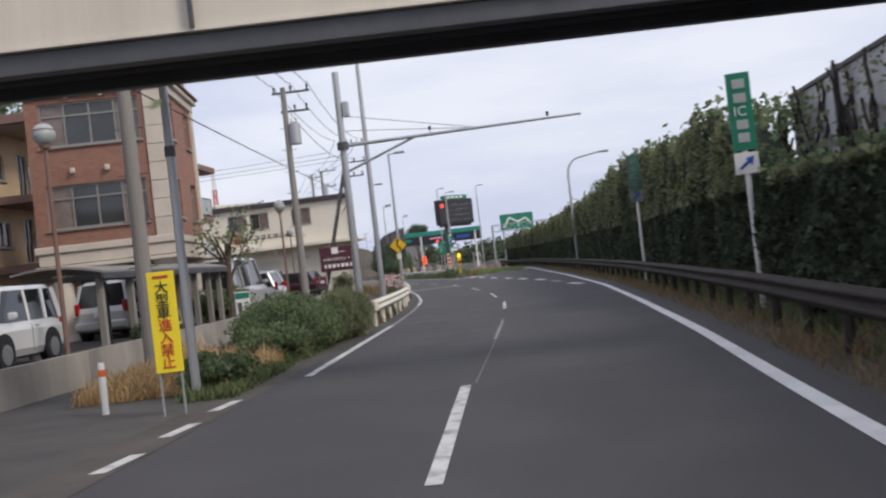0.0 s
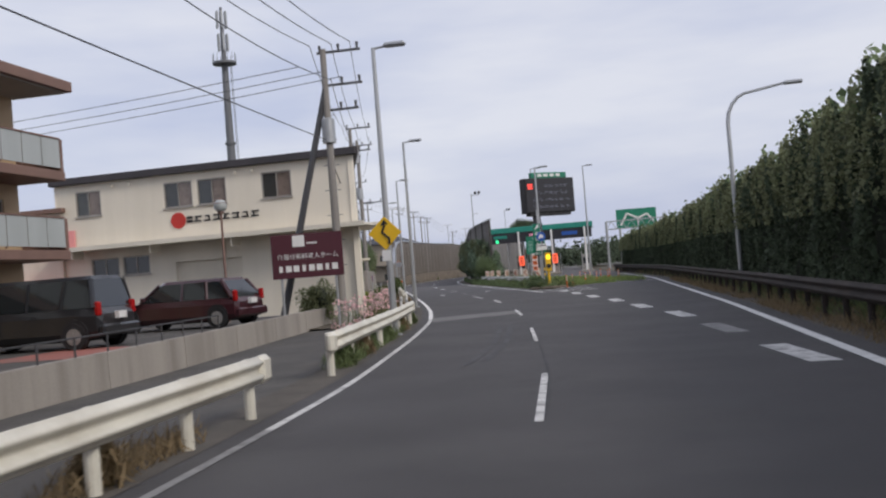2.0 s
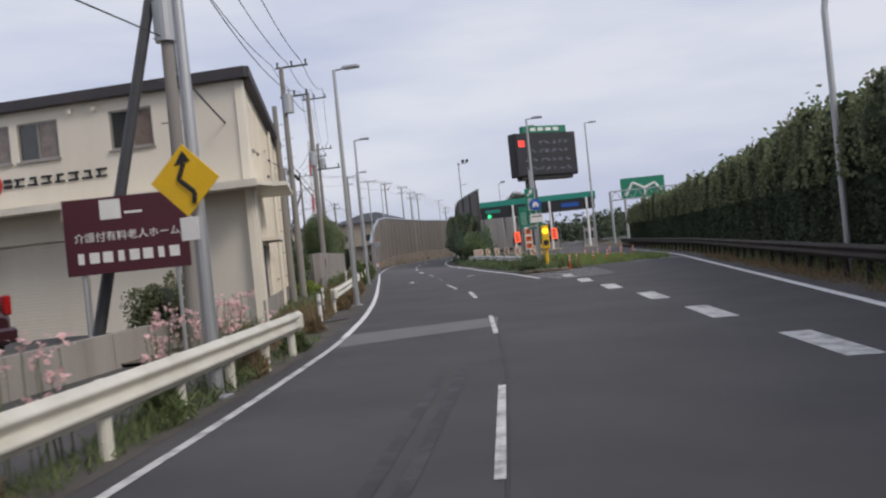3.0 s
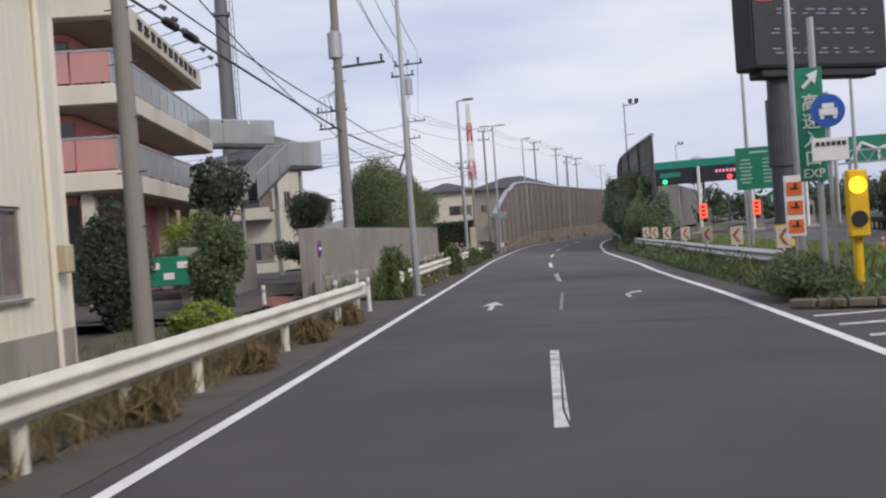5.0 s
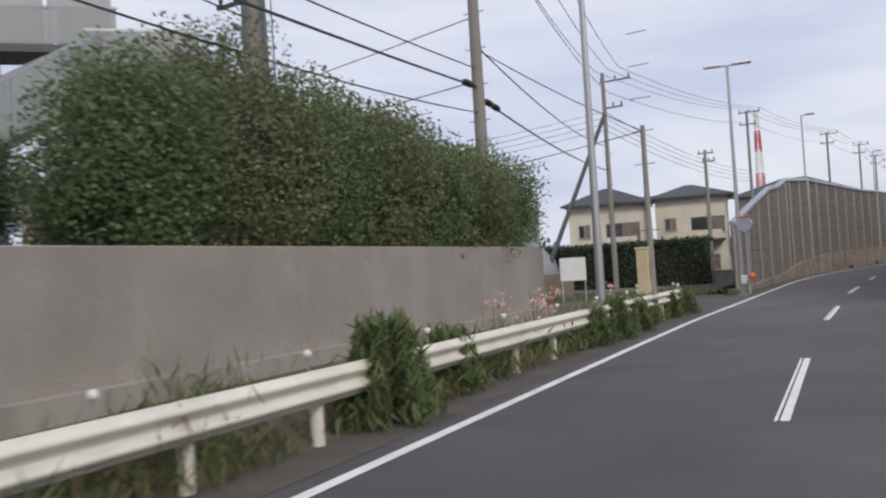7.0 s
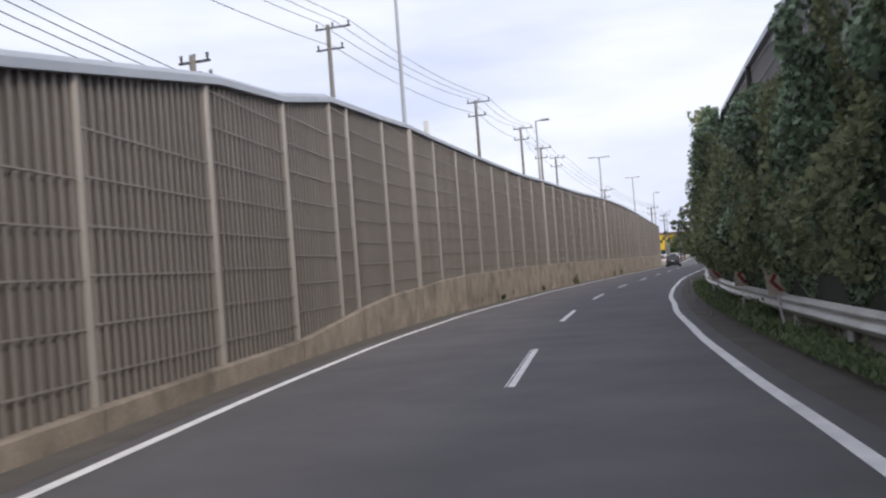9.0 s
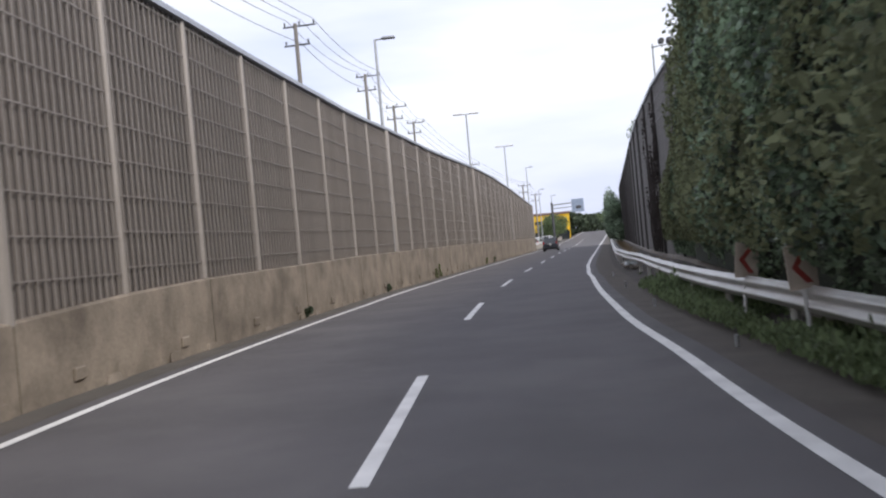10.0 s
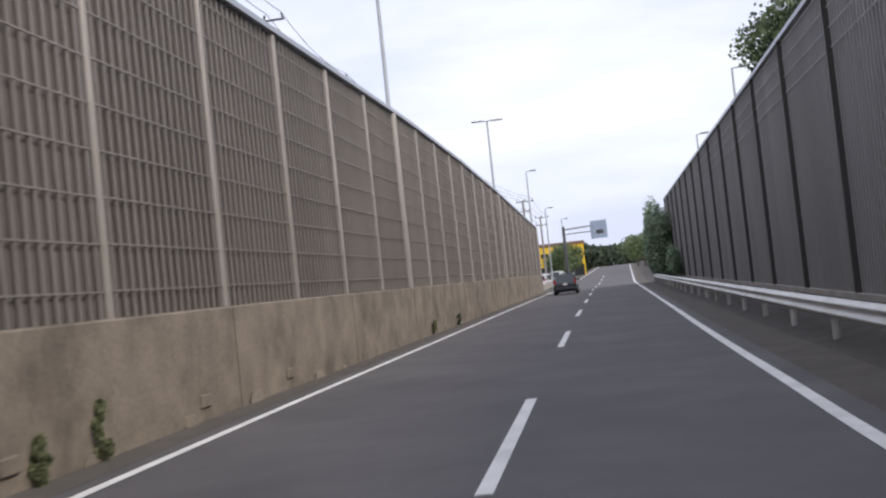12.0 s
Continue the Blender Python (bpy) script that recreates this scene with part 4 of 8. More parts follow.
for k in range(60):
    y = r.gauss(r.choice((6.0, 9.5, 13.0, 15.6, 17.2, 19.5, 22.0)), 0.35)
    q = side(ox, y, 4.0, 2.6)
    while q.z < 4.7 - 0.5 * (k % 4):
        e = q + Vector((r.uniform(-0.08, 0.08), r.uniform(-0.2, 0.2), r.uniform(0.15, 0.4)))
        tube(g, q, e, 0.045, 0.035, 4, False)
        q = e
tagged(part("creeper", g, VINE, bv), kind="stuff")
tagged(leaves("leaves", curtain(900, ox, 2, 23, 4.1, lambda y: 4.6, 2.6, 0.3, 1, 33), 0.16, LEAF_OLIVE, bv), kind="stuff")

# ---- footbridge over the road ----
fb = thing("footbridge", "narrow cream-painted steel footbridge over the road", "footbridge", at=pose(0.3, 9.7, 0, 0, 0, 3.5))
part("deck", bx((0, 0, 4.86), (40, 1.2, 0.14)), STEEL_DARK, fb)
for s in (-1, 1):
    part("girder", bx((0, s * 0.82, 5.36), (40, 0.10, 0.80)), HOTEL, fb)
    part("lower_flange", bx((0, s * 0.80, 4.94), (40, 0.24, 0.035)), HOTEL, fb)
    part("upper_flange", bx((0, s * 0.80, 5.78), (40, 0.24, 0.035)), HOTEL, fb)
    # dark band below the girder: shade on its underside, put into the colour
    part("shaded_underside", bx((0, s * 0.72, 4.77), (40, 0.20, 0.30), 0, 0.02), STEEL_DARK, fb)
    r = bmesh.new()
    tube(r, (-20, s * 0.85, 6.6), (20, s * 0.85, 6.6), 0.035)
    for k in range(27):
        tube(r, (-19.5 + k * 1.5, s * 0.85, 5.78), (-19.5 + k * 1.5, s * 0.85, 6.6), 0.02, n=6)
    part("railing", r, HOTEL, fb)
for k in range(8):
    part("bracket", bx((-17.4 + k * 4.7, -0.90, 5.3), (0.05, 0.14, 0.7)), STEEL_DARK, fb)
tube_ = tb((-20, -0.35, 4.70), (20, -0.35, 4.70), 0.09)
part("pipe", tube_, BLACK, fb)
for s in (-13.5, 14.5):
    part("pier", tb((s, 0, -0.1), (s, 0, 4.80), 0.3, n=16), HOTEL, fb)

# ---- parking lot and its low wall ----
PW = lambda y: float(np.interp(y, [-10, 12, 20, 30, 38, 45, 52, 61], [-8.4, -8.0, -7.75, -7.65, -8.2, -8.6, -9.2, -9.9]))
ribbon("parking_lot", lambda y: PW(y), steps(-10, 61, 1), -34.0, -0.1, 0.5, ASPHALT_OLD, label="grey asphalt parking lot, raised above the road", cuts=3, cat="parking lot")
pw = tagged(new("wall_parking"), "low stained concrete wall round the parking lot", "low wall", kind="structure")
for k in range(14):
    a, b = 8 + k * 3.78, 8 + (k + 1) * 3.78 - 0.03
    bm = sweep(bmesh.new(), [side(PW, y, 0) for y in (a, (a + b) / 2, b)], [(-0.12, -0.1), (0.12, -0.1), (0.10, 0.68), (-0.10, 0.68)])
    bmesh.ops.recalc_face_normals(bm, faces=bm.faces)
    part("wall_block", bm, CONCRETE, pw)
rl = thing("parking_railing", "thin grey steel railing on the low wall", "railing")
for k in range(9):
    p = side(PW, 38.5 + k * 1.25, 0, 0.68)
    part("railing_post", tb(p, p + Vector((0, 0, 0.34)), 0.02, n=6), STEEL_DARK, rl)
bm = sweep(bmesh.new(), [side(PW, y, 0, 1.01) for y in steps(38.5, 48.5, 1.25)], [(-0.02, 0), (0.02, 0), (0.02, 0.03), (-0.02, 0.03)])
part("top_rail", bm, STEEL_DARK, rl)


# ---- care home: brick corner tower and two balcony wings ----
def tower_block():
    t = thing("care_home", "three-storey care home with a red brick corner tower and balconied wings", "building", at=pose(-11.6, 29, 0.5))
    base = t.matrix_world.inverted()
    inv = base @ pose(-9.35, 26.25, 0) @ pose(0, 0, 0, 0, 0, 7.4) @ pose(9.35, -26.25, 0)
    # tower: front faces the approach, side faces the road
    fx0, fy0, w, d, h0, h1 = -13.5, 26.25, 4.15, 5.0, 3.45, 8.0
    front = pose(fx0, fy0, 0)
    sidem = pose(fx0 + w, fy0, 0, 0, 0, 90)
    wins_f = [(0.40, 3.95, 3.45, 5.30), (0.40, 6.50, 3.45, 7.85)]
    wins_s = [(0.80, 4.05, 1.75, 5.30), (0.80, 6.55, 1.75, 7.80), (3.55, 4.05, 4.45, 5.30), (3.55, 6.55, 4.45, 7.80)]
    up = lambda q: [(a, b - h0, c, e - h0) for a, b, c, e in q]
    for m, ww, q in ((front, w, wins_f), (sidem, d, wins_s)):
        bm = holed_wall(ww, h1 - h0, up(q), 0.25, inv @ m @ pose(0, 0, h0))
        part("brick_wall", bm, BRICK_WALL, t)
        for x0, z0, x1, z1 in q:
            window(t, inv @ m, x0, z0, x1, z1, 0.12, 4 if x1 - x0 > 2 else 2, [CURTAIN, GLASS, GLASS, CURTAIN], True)
    for c, s in (((fx0 + 0.13, fy0 + d / 2 + 0.2, (h0 + h1) / 2), (0.25, d - 0.5, h1 - h0)), ((fx0 + w / 2, fy0 + d - 0.13, (h0 + h1) / 2), (w - 0.06, 0.25, h1 - h0))):
        bm = bx(c, s)
        bm.transform(inv)
        part("brick_wall", bm, BRICK_WALL, t)
    # cream corner pilaster in blocks, and the far strip
    for z in range(8):
        bm = bx((fx0 + w - 0.25, fy0 + 0.34, h0 + 0.28 + z * 0.57), (0.58, 0.80, 0.555), 0, 0.012)
        bm.transform(inv)
        part("cladding_block", bm, STONE, t)
    bm = bx((fx0 + w + 0.02, fy0 + d - 0.15, (h0 + h1) / 2), (0.12, 0.32, h1 - h0))
    bm.transform(inv)
    part("corner_strip", bm, STONE, t)
    for z, hh, o, mt in ((h1 + 0.12, 0.26, 0.10, STONE), (h1 + 0.34, 0.16, 0.22, STONE), (h1 + 0.47, 0.09, 0.30, BROWNTRIM), (h0 - 0.10, 0.22, 0.10, STONE), (h0 - 0.40, 0.36, 0.02, STONE), (h0 - 0.66, 0.12, 0.12, STONE)):
        bm = bx((fx0 + w / 2, fy0 + d / 2, z), (w + 2 * o, d + 2 * o, hh), 0, 0.02)
        bm.transform(inv)
        part("cornice", bm, mt, t)
    # open ground floor on columns, back wall behind
    for x, y in ((fx0 + w - 0.45, fy0 + 0.45), (fx0 + 0.5, fy0 + 0.45), (fx0 + w - 0.45, fy0 + d - 0.5)):
        g = tb((x, y, 0.5), (x, y, 2.55), 0.34, 0.30, 20)
        tube(g, (x, y, 2.55), (x, y, 2.72), 0.34, 0.44, 20)
        tube(g, (x, y, 0.5), (x, y, 0.72), 0.44, 0.36, 20)
        g.transform(inv)
        part("column", g, STONE, t)
    bm = bx((fx0 + w / 2 - 0.6, fy0 + 3.2, 1.6), (w - 1.2, 0.2, 2.3))
    bm.transform(inv)
    part("entrance_wall", bm, OCHRE, t)
    for k in range(2):
        bm = bx((fx0 + 0.7 + k * 1.0, fy0 + 3.06, 1.55), (0.85, 0.06, 2.0))
        bm.transform(inv)
        part("entrance_pane", bm, GLASS, t)
    # small wall lamps
    for x in (1.3, 2.35):
        for z in (5.72, 8.02):
            g = bx((fx0 + x, fy0 - 0.09, z), (0.13, 0.16, 0.17), 0, 0.02)
            g.transform(inv)
            part("vent_hood", g, HOTEL, t)

    def wing(x, ya, yb, facing_end):
        zs = (0.5, 3.3, 5.85)
        n = int((yb - ya) / 2.05)
        m = inv @ pose(x - 1.5, ya, 0, 0, 0, 90)
        for fl, z in enumerate(zs):
            top_ = (3.3, 5.85, 8.45)[fl]
            holes = [(0.35 + k * 2.05, z + 0.15 - z, 0.35 + k * 2.05 + 0.75, z + 1.95 - z) if k % 2 else (0.30 + k * 2.05, 0.75, 0.30 + k * 2.05 + 1.0, 1.75) for k in range(n)]
            bm = holed_wall(yb - ya, top_ - z, holes, 0.2, m @ pose(0, 0, z))
            part("wall", bm, OCHRE, t)
            for q in holes:
                window(t, m @ pose(0, 0, z), *q, 0.08, 2, GLASS)
            if fl:
                bm = bx((x - 0.75, (ya + yb) / 2, z - 0.14), (1.75, yb - ya + 0.3, 0.30), 0, 0.015)
                bm.transform(inv)
                part("balcony_slab", bm, BROWNTRIM, t)
                k = int((yb - ya) / 1.0)
                for i in range(k):
                    g = bx((x + 0.06, ya + (i + 0.5) * (yb - ya) / k, z + 0.57), (0.03, (yb - ya) / k - 0.05, 0.92))
                    g.transform(inv)
                    part("balcony_panel", g, FROST, t)
                g = bx((x + 0.06, (ya + yb) / 2, z + 1.06), (0.08, yb - ya, 0.05))
                for i in range(k + 1):
                    box(g, (x + 0.03, ya + i * (yb - ya) / k, z + 0.55), (0.04, 0.04, 1.0))
                g.transform(inv)
                part("handrail", g, BROWNTRIM, t)
                g = bx((x - 0.72, facing_end, z + 0.52), (1.6, 0.14, 1.06))
                g.transform(inv)
                part("balcony_end", g, BROWNTRIM, t)
            for i in range(1, int((yb - ya) / 6) + 1):
                g = tb((x - 1.38, ya + i * 6 - 1, z), (x - 1.38, ya + i * 6 - 1, top_ - 0.3), 0.05, n=8)
                g.transform(inv)
                part("downpipe", g, OCHRE, t)
        bm = bx((x - 3.0, (ya + yb) / 2, 8.62), (6.8, yb - ya + 0.9, 0.34), 0, 0.02)
        bm.transform(inv)
        part("roof", bm, BROWNTRIM, t)
        bm = bx((x - 4.2, (ya + yb) / 2, 4.4), (5.0, yb - ya - 0.06, 8.0))
        bm.transform(inv)
        part("core", bm, OCHRE, t)
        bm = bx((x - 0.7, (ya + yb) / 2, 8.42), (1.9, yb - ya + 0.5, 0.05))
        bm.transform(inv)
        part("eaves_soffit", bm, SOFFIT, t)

    inv = base
    wing(-16.4, 31.6, 54.2, 54.28)
    wing(-15.0, 8.0, 26.0, 7.92)
    return t


def brick_wall_material():
    m = mat("brick_courses", (0.235, 0.105, 0.068), 0.85, 0, 0.2, 2.0, 20, 0.2)
    n, l = m.node_tree.nodes, m.node_tree.links
    b = n["Principled BSDF"]
    geo = n.new("ShaderNodeNewGeometry")
    sep = n.new("ShaderNodeSeparateXYZ")
    l.new(geo.outputs["Position"], sep.inputs[0])
    ad = n.new("ShaderNodeMath")
    l.new(sep.outputs["X"], ad.inputs[0])
    l.new(sep.outputs["Y"], ad.inputs[1])
    cmb = n.new("ShaderNodeCombineXYZ")
    l.new(ad.outputs[0], cmb.inputs["X"])
    l.new(sep.outputs["Z"], cmb.inputs["Y"])
    br = n.new("ShaderNodeTexBrick")
    br.inputs["Scale"].default_value = 1.0
    br.inputs["Brick Width"].default_value, br.inputs["Row Height"].default_value, br.inputs["Mortar Size"].default_value = 0.235, 0.075, 0.008
    br.inputs["Color1"].default_value, br.inputs["Color2"].default_value, br.inputs["Mortar"].default_value = (0.33, 0.15, 0.098, 1), (0.24, 0.11, 0.078, 1), (0.30, 0.21, 0.17, 1)
    l.new(cmb.outputs[0], br.inputs["Vector"])
    l.new(br.outputs["Color"], b.inputs["Base Color"])
    return m


BRICK_WALL = brick_wall_material()
tower_block()

# pergola before the care home
pg = thing("pergola", "low grey shelter with a curved dark roof on concrete posts", "shelter", at=pose(-8.45, 22, 0.5))
g = bmesh.new()
rows_ = []
for th in (0.0, 0.05):
    for k in range(9):
        a = k / 8
        zz = 1.66 + 0.30 * math.sin(math.pi * (0.12 + 0.62 * a)) + th
        rows_.append([g.verts.new((0.25 - 2.1 * a, y, zz)) for y in (-4.4, 5.4)])
for o in (0, 9):
    for k in range(8):
        g.faces.new((rows_[o + k][0], rows_[o + k][1], rows_[o + k + 1][1], rows_[o + k + 1][0]))
for k in range(8):
    for e in (0, 1):
        g.faces.new((rows_[k][e], rows_[k + 1][e], rows_[k + 10][e], rows_[k + 9][e]))
for k in (0, 8):
    g.faces.new((rows_[k][0], rows_[k][1], rows_[k + 9][1], rows_[k + 9][0]))
bmesh.ops.recalc_face_normals(g, faces=g.faces)
part("roof", g, mat("shelter_roof", (0.24, 0.225, 0.21), 0.7, 0, 0.15, 1.5, 30, 0.1), pg)
part("fascia", bx((0.26, 0.5, 1.70), (0.05, 9.8, 0.14)), STEEL_DARK, pg)
for y in (-4.0, -2.2, -0.4, 1.6, 2.8, 4.1, 5.2):
    part("post", bx((0.0, y, 0.82), (0.15, 0.15, 1.68), 0, 0.01), POLE_CONC, pg)
    part("rafter", bx((-0.8, y, 1.72), (1.9, 0.06, 0.10)), STEEL_DARK, pg)
for y in (-4.0, 0.5, 5.2):
    part("rear_post", bx((-1.75, y, 0.82), (0.10, 0.10, 1.68)), STEEL_DARK, pg)


# ---- factory ----
def factory():
    A, B = Vector((-9.95, 66.35, 0)), Vector((-15.0, 83.1, 0))
    D = Vector((-24.4, 67.1, 0))
    t = thing("factory", "two-storey cream metal-clad factory with a dark flat roof edge", "building", at=pose(-17, 75, 0))
    inv = t.matrix_world.inverted()
    wF = (A - D).length
    mF = inv @ Matrix.Translation(D) @ pose(0, 0, 0, 0, 0, math.degrees(math.atan2(A.y - D.y, A.x - D.x)))
    wS = (B - A).length
    mS = inv @ Matrix.Translation(A) @ pose(0, 0, 0, 0, 0, math.degrees(math.atan2(B.y - A.y, B.x - A.x)))
    C = D + (B - A)
    H = 7.05
    upF = [(0.95, 5.50, 2.25, 6.65), (5.45, 5.50, 6.85, 6.65), (7.10, 5.50, 8.50, 6.65), (10.2, 5.50, 11.6, 6.65)]
    loF = [(1.5, 2.65, 2.9, 3.5), (3.1, 2.65, 4.45, 3.5)]
    part("upper_wall", holed_wall(wF, H - 4.0, [(a, b - 4.0, c, d - 4.0) for a, b, c, d in upF], 0.2, mF @ pose(0, 0, 4.0)), SIDING, t)
    part("lower_wall", holed_wall(wF, 3.98, loF + [(5.75, 0.02, 9.0, 3.05)], 0.2, mF @ pose(0, 0.12, 0)), LOWER_WALL, t)
    for q in upF:
        window(t, mF, *q, 0.08, 2, [GLASS, CURTAIN])
    for q in loF:
        window(t, mF @ pose(0, 0.12, 0), *q, 0.08, 2, GLASS)
    sh = bx((7.375, 0.33, 1.53), (3.4, 0.04, 3.06))
    sh.transform(mF)
    sh = part("shutter", sh, LOWER_WALL, t, "beige roller shutter")
    for k in range(30):
        g = bx((7.375, 0.275, 0.06 + k * 0.1), (3.25, 0.05, 0.092), 0, 0.012)
        g.transform(mF)
        part("slat", g, LOWER_WALL, sh)
    upS = [(1.6, 5.2, 2.1, 6.5), (3.4, 5.3, 3.8, 6.5), (8.2, 5.0, 8.8, 5.9), (11.0, 4.35, 12.2, 5.6)]
    loS = [(2.2, 0.02, 5.0, 2.35), (8.0, 1.2, 8.7, 2.0), (15.1, 1.25, 16.2, 2.5)]
    part("side_wall", holed_wall(wS, H, upS + loS, 0.2, mS), SIDING, t)
    for q in upS + loS[1:]:
        window(t, mS, *q, 0.08, 2, [GLASS, CURTAIN])
    g = bx((3.6, 0.14, 1.18), (2.8, 0.06, 2.34))
    g.transform(mS)
    part("door", g, STEEL_DARK, t, "dark steel sliding door")
    g = bx((3.6, -0.25, 2.5), (3.3, 0.55, 0.10))
    g.transform(mS)
    part("door_hood", g, LOWER_WALL, t)
    # plinth band, ribs of the siding, canopy, roof edge
    g = bmesh.new()
    for k in range(int(wS / 0.24)):
        x = 0.12 + k * 0.24
        cut = sorted((b, d) for a, b, c, d in upS + loS if a - 0.08 < x < c + 0.08)
        lo = 0.73
        for b, d in cut + [(7.0, 7.0)]:
            if b - lo > 0.15:
                box(g, (x, -0.005, (lo + b - 0.08) / 2), (0.03, 0.010, b - 0.08 - lo))
            lo = max(lo, d + 0.04)
    g.transform(mS)
    tagged(part("siding_ribs", g, SIDING, t), kind="stuff")
    g = bx((wS / 2, -0.03, 0.36), (wS, 0.06, 0.72))
    g.transform(mS)
    part("plinth", g, CONCRETE, t)
    g = bx((wF / 2 + 0.3, -0.55, 3.96), (wF + 0.7, 1.1, 0.10))
    box(g, (wF / 2 + 0.3, -1.08, 3.98), (wF + 0.7, 0.06, 0.20))
    g.transform(mF)
    part("canopy", g, LOWER_WALL, t)
    g = bx((2.0, -0.5, 3.96), (4.4, 1.0, 0.12))
    g.transform(mS)
    part("side_canopy", g, LOWER_WALL, t)
    for k in range(4):
        g = bx((1.2 + k * 3.9, -0.5, 3.72), (0.06, 0.9, 0.38))
        g.transform(mF)
        part("canopy_bracket", g, LOWER_WALL, t)
    bm = poly_prism(bmesh.new(), [(D.x, D.y + 0.25), (A.x - 0.1, A.y + 0.25), (B.x - 0.3, B.y), (C.x, C.y)], 6.6, 7.06)
    bm.transform(inv)
    part("roof", bm, ROOF, t)
    for m, w in ((mF, wF), (mS, wS)):
        g = bx((w / 2, -0.06, H + 0.12), (w + 0.5, 0.42, 0.32), 0, 0.02)
        g.transform(m)
        part("roof_edge", g, ROOF, t)
    bm = bmesh.new()
    for p, q in ((B, C), (C, D)):
        d = q - p
        box(bm, (p + q) / 2 + Vector((0, 0, 3.5)), (d.length, 0.2, 7.0), math.degrees(math.atan2(d.y, d.x)))
    bm.transform(inv)
    part("rear_wall", bm, SIDING, t)
    # emblem and company lettering as plain bars
    g = bmesh.new()
    bmesh.ops.create_cone(g, cap_ends=True, segments=28, radius1=0.36, radius2=0.36, depth=0.05, matrix=pose(6.1, -0.03, 4.90, 90))
    g.transform(mF)
    part("emblem", g, S_RED, t, "round red emblem")
    for k in range(7):
        x = 7.05 + k * 0.46
        g = bx((x, -0.03, 4.80), (0.34, 0.04, 0.06))
        box(g, (x + 0.02, -0.03, 5.00), (0.22 if k % 2 else 0.34, 0.04, 0.06))
        box(g, (x + (0.1 if k % 3 else -0.05), -0.032, 4.90), (0.06, 0.04, 0.25))
        g.transform(mF)
        part("name_bar", g, BLACK, t)
    for r in range(2):
        g = bx((6.66, -0.03, 4.82 + 0.17 * r), (0.28, 0.03, 0.11))
        g.transform(mF)
        part("name_bar", g, BLACK, t)
    for x, z in ((2.9, 6.78), (3.8, 6.78), (9.0, 6.78), (9.8, 6.78)):
        g = bx((x, -0.08, z), (0.14, 0.14, 0.14), 0, 0.02)
        g.transform(mF)
        part("vent_hood", g, LOWER_WALL, t)
    g = bx((wS - 0.3, -0.12, 1.75), (0.24, 0.2, 0.42), 0, 0.02)
    g.transform(mS)
    part("meter_box", g, BEIGEBOX, t)
    for x in (10.6, 11.0, 11.3, 16.95):
        g = tb((x, -0.07, 0.1), (x, -0.07, 6.9), 0.05, n=8)
        g.transform(mS)
        part("downpipe", g, SIDING, t)
    return t


factory()
flat("factory_yard", [(-45, 61), (-9.7, 61), (-7.4, 66), (-12.5, 83.4), (-16, 92), (-45, 92)], ASPHALT_OLD, 0.03, "grey asphalt factory yard", "yard")
an = thing("annex_building", "low cream and pink annex behind the parking lot", "building", at=pose(-27.5, 70, 0.0))
part("wall", bx((0, 0, 2.9), (6.5, 6, 5.8)), HOTEL, an)
part("band", bx((3.0, -3.03, 4.3), (1.9, 0.10, 1.2)), PINK, an)
part("window", bx((2.6, -3.09, 4.3), (0.8, 0.06, 0.9)), GLASS, an)
part("roof", bx((0, 0, 5.9), (7.0, 6.5, 0.2)), BROWNTRIM, an)
part("low_roof", bx((1.6, -3.6, 2.2), (4.5, 1.6, 0.2)), PINK, an)


